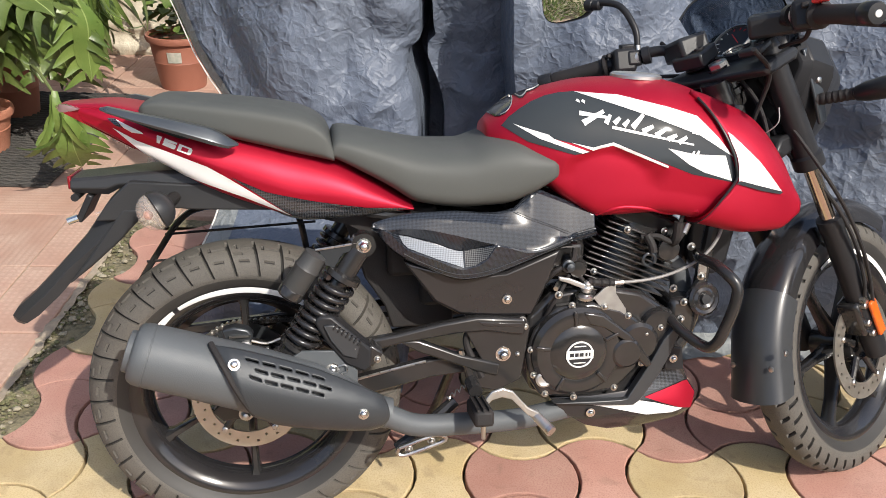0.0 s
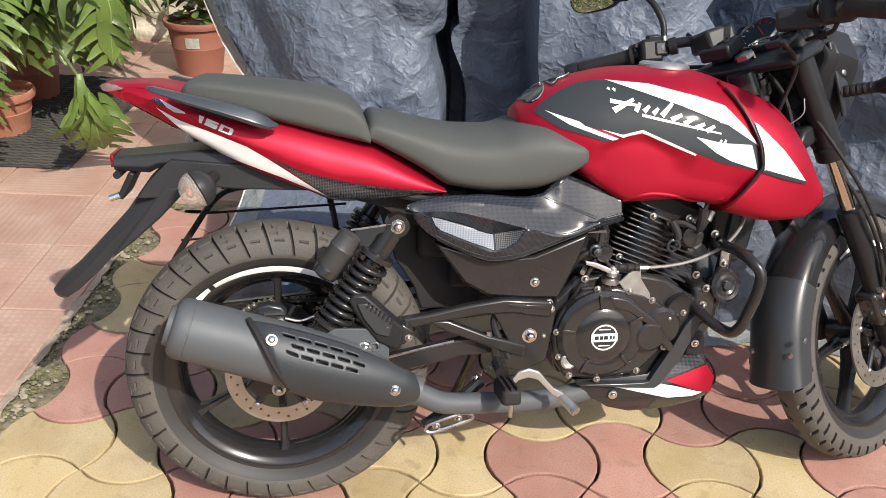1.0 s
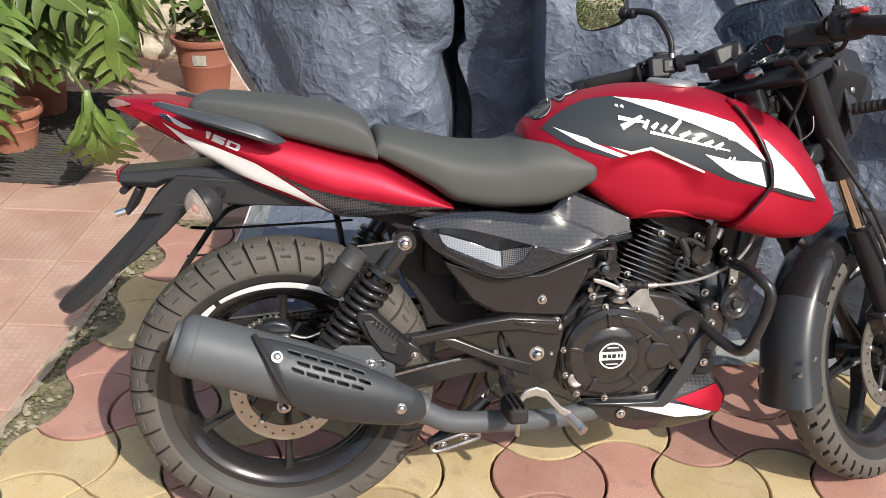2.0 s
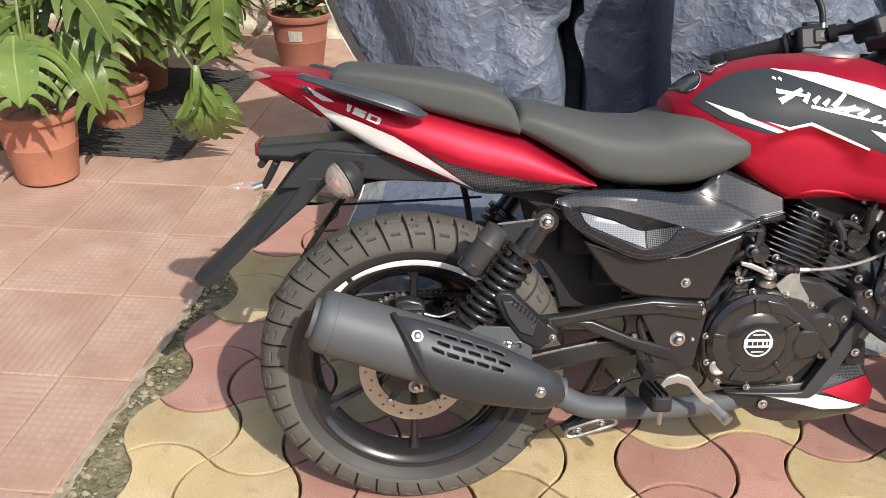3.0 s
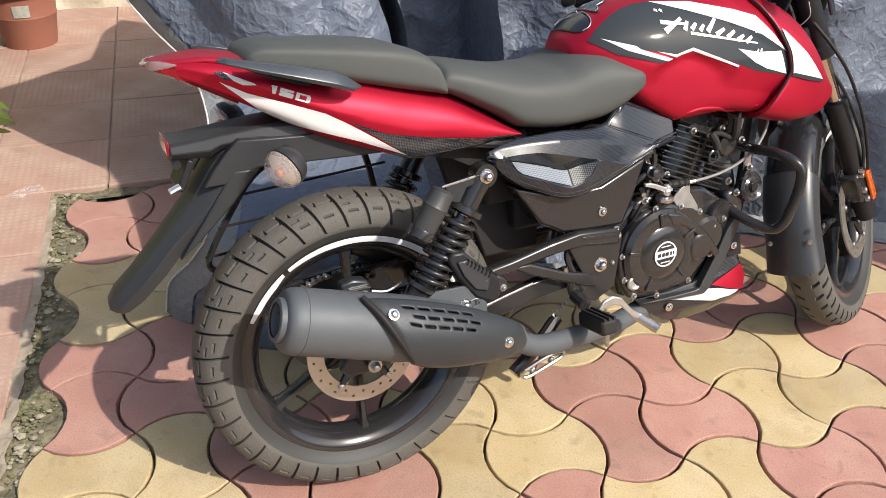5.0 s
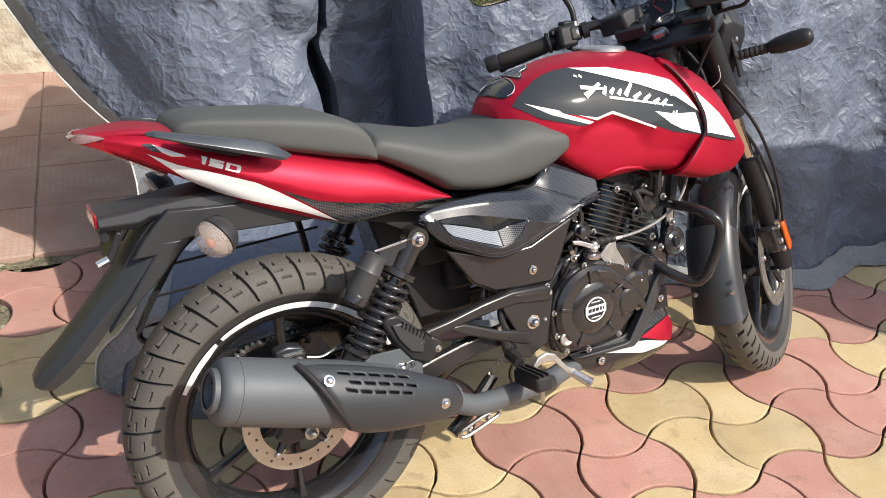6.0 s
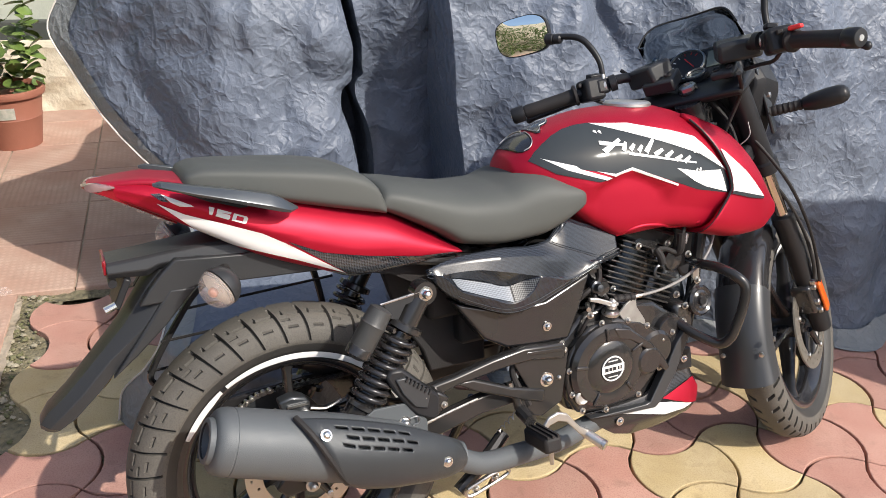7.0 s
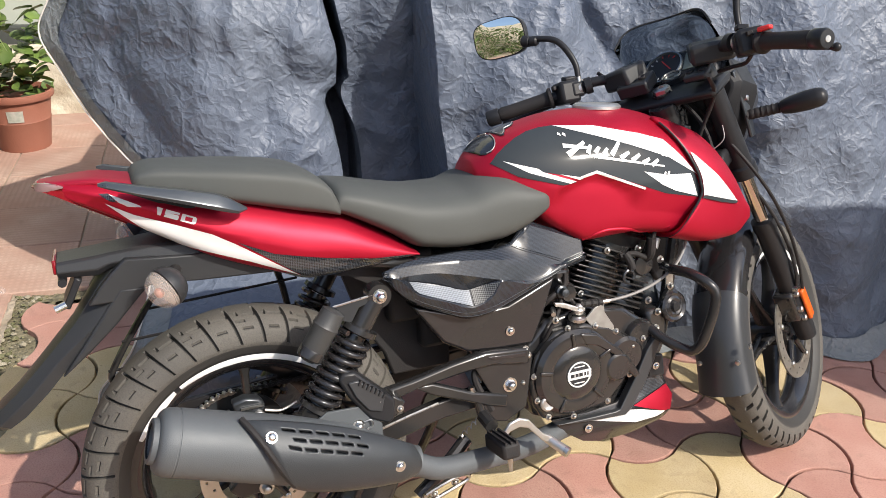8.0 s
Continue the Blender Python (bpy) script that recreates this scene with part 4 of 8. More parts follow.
def bolt(at, r=0.008, h=0.006, parent=None, mat=None, axis=(0, -1, 0), m=None):
    """A washer with a domed hexagon head."""
    r = r * 0.84
    bm = lathe([(0, r * 1.35), (0.0015, r * 1.35), (0.0018, r)], at, axis, 20)
    lathe([(0.0018, r * 0.98), (h * 0.5, r * 0.98), (h * 0.62, r * 0.86)], at, axis, 6, bm)
    lathe([(h * 0.5, r * 0.84), (h * 0.8, r * 0.78), (h * 1.1, r * 0.58), (h * 1.25, r * 0.25), (h * 1.27, 0.0)], at, axis, 14, bm)
    if m:
        moved(bm, m)
    return part("bolt", bm, mat or STEEL, parent or bike, smooth=30)


# wheels
def tyre_mesh(R, w, h, bead, pitches, groove, twist):
    """A tyre of outer radius R with a cut tread that sweeps back by twist pitches; groove(phase, across) is 0 to 1 deep."""
    bm = bmesh.new()
    per = 40 if R > 0.3 else 24
    n, m = pitches * per, 120
    rows, cuts = [], set()
    for k in range(n):
        row = []
        for j in range(m + 1):
            b = -math.pi * 0.80 + 1.60 * math.pi * j / m
            e = 0.92
            rr = R - h + h * math.copysign(abs(math.cos(b)) ** e, math.cos(b))
            y = w * math.copysign(abs(math.sin(b)) ** 0.85, math.sin(b))
            if abs(b) > math.pi * 0.5:
                rr = R - h - (abs(b) - math.pi / 2) / (0.30 * math.pi) * (R - h - bead)
                y = math.copysign(w * (1 - 0.32 * ((abs(b) - math.pi / 2) / (0.3 * math.pi)) ** 1.6), b)
            across = b / (math.pi * 0.5)
            a = 2 * math.pi * (k / n - twist * min(abs(across), 1.15) / pitches)
            g = groove((k % per) / per, across, k // per) if abs(across) < 1.2 else 0
            rr -= 0.0075 * g * max(0.0, math.cos(b * 0.8))
            y -= math.copysign(0.0050 * g * abs(math.sin(b)), b)
            v = bm.verts.new((rr * math.cos(a), y, rr * math.sin(a)))
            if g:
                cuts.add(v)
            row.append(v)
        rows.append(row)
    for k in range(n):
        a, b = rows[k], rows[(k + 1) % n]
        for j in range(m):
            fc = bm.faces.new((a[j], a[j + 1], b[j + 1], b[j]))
            # groove faces take the darker rubber that carries their shade
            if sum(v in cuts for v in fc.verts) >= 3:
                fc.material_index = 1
            elif abs(j + 0.5 - m / 2) > m / 2 * 0.74:
                fc.material_index = 2
    return bm


def rear_groove(p, q, k):
    """Long cross grooves to the shoulder, a stepped line round the tyre and short sipes in the blocks."""
    s = abs(q)
    f = p
    cut = 1.0 if f < 0.085 and 0.06 < s < 1.03 else 0.0
    if abs(s - 0.68) < 0.022 and 0.36 < f < 0.76:
        cut = 0.45
    if abs(s - 0.34) < 0.024 and 0.10 < f < (0.55 if k % 2 else 0.8) or abs(f - 0.72) < 0.035 and 0.22 < s <= 0.34:
        cut = 0.8
    if abs(s - 0.50) < 0.022 and 0.55 < f < 0.92 and k % 2:
        cut = 0.6
    return cut


def front_groove(p, q, k):
    s = abs(q)
    f = p
    cut = 1.0 if f < 0.17 and 0.14 < s < 0.44 else 0.0
    g = (p + 0.5) % 1.0
    if g < 0.17 and 0.5 < s < 0.9:
        cut = 1.0
    return cut


def wheel(name, label, centre, R, w, h, bead, pitches, groove, stripe, m, disc_r, disc_y, spokes, spoke_turn):
    T = m @ Matrix.Translation(centre)
    rim_r = bead
    wl = part(name, moved(lathe([(-0.052, 0.018), (-0.05, 0.036), (-0.03, 0.04), (0.03, 0.04), (0.05, 0.036), (0.052, 0.018)], (0, 0, 0), (0, 1, 0), 32), T), FRAME, bike, label)
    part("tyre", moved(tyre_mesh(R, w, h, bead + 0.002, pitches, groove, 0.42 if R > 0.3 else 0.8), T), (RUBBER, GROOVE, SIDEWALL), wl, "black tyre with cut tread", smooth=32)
    prof = [(-w * 0.70, rim_r + 0.004), (-w * 0.72, rim_r - 0.004), (-w * 0.66, rim_r - 0.012), (-w * 0.45, rim_r - 0.026), (-w * 0.2, rim_r - 0.034), (w * 0.2, rim_r - 0.034), (w * 0.45, rim_r - 0.026), (w * 0.66, rim_r - 0.012), (w * 0.72, rim_r - 0.004), (w * 0.70, rim_r + 0.004), (w * 0.3, rim_r - 0.012), (-w * 0.3, rim_r - 0.012), (-w * 0.70, rim_r + 0.004)]
    part("rim", moved(lathe(prof, (0, 0, 0), (0, 1, 0), 96, caps=False), T), GLOSS, wl, "gloss black alloy rim")
    for k in range(spokes):
        a = 2 * math.pi * k / spokes + spoke_turn
        bm = bmesh.new()
        rings = []
        for s, wd, dp in ((0.03, 0.026, 0.026), (0.07, 0.017, 0.02), (0.13, 0.014, 0.015), (rim_r - 0.045, 0.016, 0.016), (rim_r - 0.026, 0.030, 0.022)):
            rings.append([Vector((s, dp * y, wd * z * 0.5 * 2 * 0.5)) for y, z in ((-1, -0.5), (-0.6, -1), (0.6, -1), (1, -0.5), (1, 0.5), (0.6, 1), (-0.6, 1), (-1, 0.5))])
        rings_mesh(bm, rings)
        moved(bm, T @ Matrix.Rotation(-a, 4, "Y"))
        part("spoke", bm, FRAME, wl)
    for a0, a1 in stripe:
        bm, rows = bmesh.new(), []
        n = 40
        for k in range(n + 1):
            a = radians(a0 + (a1 - a0) * k / n)
            wid = 0.0055 * min(1, 0.35 + 2.6 * min(k, n - k) / n)
            rows.append([bm.verts.new((r * math.cos(a), y, r * math.sin(a))) for r, y in ((rim_r - 0.003 - wid, -w * 0.70 - 0.0012), (rim_r - 0.002, -w * 0.74 - 0.0012), (rim_r + 0.003, -w * 0.735 - 0.001))])
        for a, b in zip(rows, rows[1:]):
            for j in (0, 1):
                bm.faces.new((a[j], b[j], b[j + 1], a[j + 1]))
        part("rim_stripe", moved(bm, T), WHITE_FILM, wl, "white rim tape")
    # drilled brake disc
    cnt = 120
    keep = lambda k, j: not ((j == 2 and k % 8 in (0,)) or (j == 4 and k % 8 == 4))
    disc = part("brake_disc", moved(ring_grid(disc_r * 0.70, disc_r, disc_y - 0.002, disc_y + 0.002, cnt, 7, keep), T), DISC, wl, "drilled steel brake disc", smooth=25)
    for k in range(5):
        a = 2 * math.pi * k / 5 + 0.3
        c, s = math.cos(a), math.sin(a)
        arm = cyl((0.03 * c, disc_y + 0.006, 0.03 * s), (disc_r * 0.74 * c, disc_y, disc_r * 0.74 * s), 0.009, 0.007, 10)
        part("carrier_arm", moved(arm, T), CASE, disc)
        part("disc_bolt", moved(lathe([(0, 0.007), (0.006, 0.007), (0.008, 0.004)], (disc_r * 0.76 * c, disc_y - 0.001, disc_r * 0.76 * s), (0, -1, 0), 8), T), STEEL, disc)
    return wl


rear_wheel = wheel("rear_wheel", "black alloy rear wheel with a white rim stripe", Vector((0.014, 0, 0.308)), 0.308, 0.059, 0.052, 0.224, 38, rear_groove, ((24, 122), (125, 152)), Matrix(), 0.109, -0.051, 6, radians(30))
front_wheel = wheel("front_wheel", "black alloy front wheel turned to the left", Vector((1.357, 0, 0.295)), 0.295, 0.046, 0.042, 0.218, 44, front_groove, ((30, 120),), STEER_M, 0.120, -0.058, 6, radians(10))

# frame and swing arm
for s in (-1, 1):
    part("swing_arm", prism([(0.52, 0.405), (0.37, 0.388), (0.22, 0.358), (-0.03, 0.332), (-0.05, 0.308), (-0.03, 0.286), (0.22, 0.316), (0.37, 0.350), (0.52, 0.362)], s * 0.085, s * 0.108), FRAME, bike, "black box-section swing arm", bevel=0.004)
    part("frame_rail", tube([(0.55, s * 0.085, 0.63), (0.40, s * 0.09, 0.66), (0.2, s * 0.085, 0.70), (0.0, s * 0.075, 0.77), (-0.14, s * 0.06, 0.83)], 0.012, 10), FRAME, bike)
    part("frame_stay", tube([(0.50, s * 0.10, 0.42), (0.43, s * 0.098, 0.50), (0.33, s * 0.095, 0.68)], 0.009, 10), FRAME, bike)
    part("down_tube", tube([(1.0, s * 0.03, 0.86), (0.96, s * 0.05, 0.62), (0.93, s * 0.055, 0.42), (0.88, s * 0.07, 0.34)], 0.014, 10), FRAME, bike)
part("main_spine", tube([(0.99, 0, 0.85), (0.8, 0, 0.72), (0.55, 0, 0.62), (0.5, 0, 0.40)], 0.028, 12), FRAME, bike)
# added panel: stands in for the dark, shaded space under the tank
part("splash_panel", prism([(0.945, 0.66), (1.045, 0.66), (1.052, 0.585), (1.040, 0.520), (1.015, 0.485), (0.975, 0.495), (0.95, 0.53)], 0.020, 0.062), SATIN, bike, "black panel added to darken the space behind the front wheel", bevel=0.008)
part("steering_head", cyl((0.962, 0, 0.905), (1.03, 0, 0.76), 0.03), FRAME, bike)
part("arm_edge", tube([(0.20, -0.109, 0.352), (0.30, -0.109, 0.374), (0.36, -0.109, 0.386)], 0.0028, 6, 2), STEEL, bike, "bright steel line along the swing arm")
part("brake_rod", tube([(0.452, -0.112, 0.335), (0.44, -0.112, 0.375), (0.428, -0.112, 0.405)], 0.006, 8, 3), SOFT, bike, "black brake cylinder gaiter")
part("brake_cylinder", cyl((0.448, -0.118, 0.348), (0.436, -0.118, 0.395), 0.010, 0.009, 14), CASE, bike)
part("rod_nut", cyl((0.43, -0.12, 0.398), (0.427, -0.12, 0.410), 0.006, seg=6), STEEL, bike)
part("stand_spring", tube([Vector((0.40, -0.11, 0.30)) + Vector((0.0016 * k, 0.005 * math.cos(k), 0.0012 * k + 0.005 * math.sin(k))) for k in range(44)], 0.0014, 5, 1), STEEL, bike, "steel stand spring")
part("rear_axle", cyl((0.014, -0.125, 0.308), (0.014, 0.125, 0.308), 0.009, seg=12), STEEL, bike)
bolt((0.014, -0.122, 0.308), 0.012, 0.012)
part("air_box", box((0.345, 0.0, 0.61), (0.10, 0.09, 0.14)), SOFT, bike, bevel=0.01)
# added black plate in place of the shaded void between wheel and side cover
part("rear_tray", prism([(0.212, 0.66), (0.43, 0.66), (0.43, 0.42), (0.305, 0.42), (0.29, 0.47), (0.252, 0.53)], -0.012, 0.012), SOFT, bike, "black plate added to fill the dark void behind the wheel", bevel=0.004)
# under-seat tray that closes the view through the machine
part("battery_box", box((0.44, 0.0, 0.56), (0.16, 0.09, 0.17)), SOFT, bike, bevel=0.01)
part("inner_fender", prism([(0.31, 0.66), (0.30, 0.61), (0.22, 0.655), (0.05, 0.70), (-0.1, 0.735), (-0.1, 0.745), (0.1, 0.72), (0.25, 0.69)], -0.06, 0.06), SOFT, bike, "black rear inner fender")

# bodywork
tank_top = [(0.485, 0.835), (0.53, 0.872), (0.607, 0.900), (0.70, 0.916), (0.80, 0.918), (0.88, 0.902), (0.95, 0.872), (1.0, 0.848), (1.06, 0.79), (1.10, 0.70)]
tank_low = [(0.485, 0.79), (0.55, 0.765), (0.60, 0.722), (0.64, 0.69), (0.70, 0.660), (0.80, 0.664), (0.9, 0.648), (1.0, 0.630), (1.06, 0.628), (1.10, 0.66)]
tank_wide = [(0.485, 0.045), (0.51, 0.075), (0.56, 0.105), (0.64, 0.132), (0.75, 0.148), (0.86, 0.154), (0.95, 0.152), (1.03, 0.142), (1.10, 0.125)]
tank_bm = body(0.487, 0.965, tank_top, tank_low, tank_wide, 0.36, 2.25, 6.0, 78, 120)
whole_tank = body(0.487, 0.487 + 0.478 / 78 * 100, tank_top, tank_low, tank_wide, 0.36, 2.25, 6.0, 100, 120)
knee_line = curve_of([(0.56, 0.76), (0.615, 0.776), (0.70, 0.806), (0.79, 0.768), (0.86, 0.738), (0.95, 0.716), (1.1, 0.66)])
for b in (tank_bm, whole_tank):
    for v in b.verts:
        if 0.56 < v.co.x < 1.0:
            t = min(max((knee_line(v.co.x) - v.co.z) / 0.016, 0), 1)
            v.co.y *= 1 - 0.085 * t * t * (3 - 2 * t) * min(1, (v.co.x - 0.56) / 0.08) * min(1, max(0, (1.0 - v.co.x) / 0.05))
TANK_SKIN = surface_of(whole_tank)
whole_tank.free()
tank = part("fuel_tank", tank_bm, RED, bike, "red metallic fuel tank with graphite and white film", smooth=50)
tt_, tb_, tw_ = curve_of(tank_top), curve_of(tank_low), curve_of(tank_wide)
seam_x = curve_of([(0.66, 0.886), (0.712, 0.930), (0.727, 0.946), (0.765, 0.944), (0.815, 0.925), (0.85, 0.905), (0.895, 0.870)])


def tank_point(x, a, lift):
    """On the tank's outside at x; a degrees down from the top line, on the right side."""
    zt, zb, w = tt_(x), tb_(x), tw_(x)
    zc = zb + (zt - zb) * 0.36
    c, q = math.cos(radians(a)), math.sin(radians(a))
    e = 2.0 / (2.25 if c >= 0 else 6.0)
    dz = (zt - zc if c >= 0 else zc - zb) * math.copysign(abs(c) ** e, c)
    n = Vector((0, -q * 1.0, c)).normalized()
    return Vector((x, -w * abs(q) ** e, zc + dz)) + n * lift


def shroud_mesh():
    bm, rows = bmesh.new(), []
    for i in range(41):
        a = 26 + (177 - 26) * i / 40
        x = 0.92
        for _ in range(8):
            x = 0.5 * x + 0.5 * seam_x(tank_point(x, a, 0).z)
        rows.append([bm.verts.new(tank_point(x + (1.097 - x) * (j / 30), a, 0.0085 + 0.004 * math.sin(math.pi * min(1, j / 30 * 1.2)))) for j in range(31)])
    for r, s_ in zip(rows, rows[1:]):
        for j in range(30):
            bm.faces.new((r[j], r[j + 1], s_[j + 1], s_[j]))
    return bm, [tuple(r[0].co) for r in rows]


shroud_bm, seam_line = shroud_mesh()
bmesh.ops.triangulate(shroud_bm, faces=shroud_bm.faces[:])
SHROUD_SKIN = surface_of(shroud_bm)
for s in (-1, 1):
    b2 = shroud_bm.copy()
    seam = [Vector((x - 0.003, y * (-s), z)) for x, y, z in seam_line]
    if s > 0:
        mirrored(b2)
    part("tank_shroud", b2, RED, bike, "red front tank shroud", smooth=50, solid=0.010)
    part("shroud_edge", tube([v if s < 0 else Vector((v.x, abs(v.y), v.z)) for v in seam[2:-2:2]], lambda t: 0.0026 - 0.0016 * min(1.0, max(0.0, (t - 0.42) / 0.08)), 8, 3), SATIN, tank, "dark seam beside the shroud")
shroud_bm.free()
part("fuel_cap", lathe([(0, 0.05), (0.006, 0.05), (0.010, 0.045), (0.010, 0.0)], (0.795, 0.0, 0.913), (0.06, 0, 1), 40), ALU, tank, "round aluminium fuel cap")


def pad_piece(outline):
    """A film on the rear of the tank, from an outline in x and degrees from the top line."""
    bm = bmesh.new()
    f = bm.faces.new([bm.verts.new((x, a / 1000, 0)) for x, a in outline])
    bmesh.ops.triangulate(bm, faces=[f])
    for _ in range(4):
        bmesh.ops.subdivide_edges(bm, edges=[e for e in bm.edges if e.calc_length() > 0.006], cuts=1, use_grid_fill=True)
        bmesh.ops.triangulate(bm, faces=bm.faces[:])
    for v in bm.verts:
        v.co = tank_skin(v.co.x, v.co.y * 1000, 0.0020)
    return bm


def tank_skin(x, a, lift):
    p = tank_point(x, abs(a), lift)
    return p if a >= 0 else Vector((p.x, -p.y, p.z))


pad_low = [(0.500, -6), (0.501, 10), (0.504, 28), (0.511, 37), (0.520, 39), (0.530, 32), (0.538, 18), (0.545, 2), (0.547, -12), (0.545, -24), (0.536, -40), (0.522, -50), (0.510, -48), (0.504, -38)]
pad_high = [(0.552, 0), (0.553, 15), (0.559, 17), (0.566, 11), (0.572, 5), (0.588, 4), (0.602, -2), (0.606, -7), (0.602, -12), (0.588, -18), (0.572, -19), (0.566, -25), (0.559, -32), (0.553, -30), (0.554, -14)]
for outline in (pad_low, pad_high):
    part("tank_pad", pad_piece(outline), GLOSS, tank, "gloss black tank pad with a silver edge", smooth=60, solid=0.001)
for run in (((0.546, -2), (0.541, 11), (0.534, 26), (0.524, 36), (0.513, 36)), ((0.554, -2), (0.556, 13), (0.566, 9), (0.573, 3), (0.588, 2), (0.602, -4)), ((0.546, -10), (0.543, -24), (0.534, -38), (0.522, -46))):
    part("pad_line", tube([tank_skin(x, a, 0.0034) for x, a in run], 0.0011, 6, 3), ALU, tank, "silver pad line")

FILM = 0.0010
for s in (-1, 1):
    part("graphite_panel", sheet([(0.511, 0.835), (0.526, 0.8515), (0.545, 0.8650), (0.569, 0.8780), (0.596, 0.8880), (0.622, 0.8935), (0.649, 0.896), (0.725, 0.878), (0.815, 0.856), (0.897, 0.817), (0.935, 0.778), (0.954, 0.728), (0.857, 0.749), (0.800, 0.772), (0.706, 0.810), (0.669, 0.800), (0.613, 0.813), (0.554, 0.825)], TANK_SKIN, FILM, s, 4), GREY_FILM, tank, "gloss graphite film panel")
    part("white_stripe", sheet([(0.649, 0.895), (0.727, 0.890), (0.816, 0.869), (0.871, 0.852), (0.909, 0.814), (0.938, 0.778), (0.871, 0.819), (0.784, 0.852), (0.717, 0.874)], TANK_SKIN, FILM * 2, s, 4), WHITE_FILM, tank)
    part("white_stripe", sheet([(0.807, 0.798), (0.860, 0.786), (0.922, 0.781), (0.937, 0.734), (0.880, 0.752), (0.850, 0.767)], TANK_SKIN, FILM * 2, s, 4), WHITE_FILM, tank)
    b3 = sheet([(0.902, 0.836), (0.933, 0.818), (0.986, 0.770), (1.040, 0.710), (0.944, 0.737), (0.937, 0.745), (0.931, 0.782)], SHROUD_SKIN, 0.0042, -1, 4)
    part("white_stripe", mirrored(b3) if s > 0 else b3, WHITE_FILM, bike, "white film stripe on the shroud")
    b3 = sheet([(1.043, 0.708), (1.040, 0.710), (0.944, 0.737), (0.940, 0.731), (0.993, 0.715), (1.038, 0.705)], SHROUD_SKIN, 0.0036, -1, 3)
    part("graphite_line", mirrored(b3) if s > 0 else b3, GREY_FILM, bike)
    part("white_line", sheet([(0.629, 0.810), (0.669, 0.801), (0.706, 0.810), (0.810, 0.766), (0.809, 0.762), (0.705, 0.804), (0.670, 0.795)], TANK_SKIN, FILM * 2, s, 3), WHITE_FILM, tank)
    part("black_spear", sheet([(0.511, 0.836), (0.548, 0.839), (0.602, 0.815), (0.664, 0.791), (0.635, 0.788), (0.554, 0.810)], TANK_SKIN, FILM * 1.5, s, 3), GREY_FILM, tank)
    part("white_spear", sheet([(0.531, 0.840), (0.590, 0.823), (0.599, 0.816), (0.663, 0.793), (0.650, 0.790), (0.574, 0.816)], TANK_SKIN, FILM * 2.2, s, 3), WHITE_FILM, tank)
    # brush-stroke emblem drawn as plain strokes
    for x0, z0, x1, z1, w in ((0.653, 0.843, 0.693, 0.863, 0.0042), (0.648, 0.860, 0.701, 0.852, 0.0032), (0.653, 0.843, 0.662, 0.849, 0.0050), (0.694, 0.842, 0.704, 0.857, 0.0038), (0.709, 0.842, 0.721, 0.852, 0.0038), (0.726, 0.838, 0.737, 0.848, 0.0036), (0.742, 0.835, 0.765, 0.857, 0.0042), (0.760, 0.828, 0.781, 0.837, 0.0040), (0.784, 0.821, 0.803, 0.831, 0.0040), (0.807, 0.814, 0.824, 0.821, 0.0040), (0.827, 0.808, 0.844, 0.817, 0.0040), (0.705, 0.836, 0.857, 0.803, 0.0022), (0.649, 0.878, 0.651, 0.882, 0.0030), (0.658, 0.877, 0.661, 0.881, 0.0030), (0.857, 0.822, 0.859, 0.829, 0.0025), (0.865, 0.820, 0.867, 0.827, 0.0025), (0.855, 0.786, 0.858, 0.792, 0.0025), (0.864, 0.786, 0.867, 0.792, 0.0025)):
        d = Vector((x1 - x0, z1 - z0)).normalized()
        nx, nz = -d.y * w * 1.2, d.x * w * 1.2
        part("emblem_stroke", sheet([(x0 + nx, z0 + nz), (x0 - nx, z0 - nz), (x1 - nx * 0.6, z1 - nz * 0.6), (x1 + nx * 0.6, z1 + nz * 0.6)], TANK_SKIN, FILM * 2.6, s, 2), WHITE_FILM, tank)

# seats
rear_top = [(-0.138, 0.872), (-0.128, 0.889), (-0.10, 0.8965), (-0.01, 0.890), (0.07, 0.881), (0.13, 0.870), (0.165, 0.856), (0.188, 0.834), (0.199, 0.806)]
rear_low = [(-0.138, 0.864), (-0.05, 0.842), (0.05, 0.816), (0.14, 0.793), (0.199, 0.780)]
rear_wide = [(-0.138, 0.062), (-0.125, 0.080), (-0.05, 0.094), (0.05, 0.105), (0.14, 0.112), (0.185, 0.112), (0.199, 0.106)]
rear_seat = part("rear_seat", body(-0.138, 0.199, rear_top, rear_low, rear_wide, 0.46, 5.2, 4.4, 60, 84), SEAT, bike, "dark grey vinyl pillion seat", smooth=55)
front_top = [(0.193, 0.812), (0.205, 0.832), (0.24, 0.828), (0.30, 0.815), (0.38, 0.802), (0.44, 0.801), (0.49, 0.815), (0.53, 0.820), (0.575, 0.806), (0.598, 0.796), (0.609, 0.788), (0.6150, 0.779), (0.6175, 0.768)]
front_low = [(0.193, 0.787), (0.23, 0.768), (0.30, 0.728), (0.350, 0.697), (0.44, 0.685), (0.51, 0.687), (0.565, 0.706), (0.590, 0.722), (0.608, 0.735), (0.6150, 0.743), (0.6175, 0.752)]
front_wide = [(0.193, 0.104), (0.25, 0.114), (0.35, 0.124), (0.45, 0.128), (0.54, 0.127), (0.60, 0.126), (0.612, 0.120), (0.6175, 0.108)]
front_seat = part("front_seat", body(0.193, 0.6175, front_top, front_low, front_wide, 0.45, 2.8, 4.0, 50, 56), SEAT, bike, "dark grey vinyl rider seat", smooth=55)

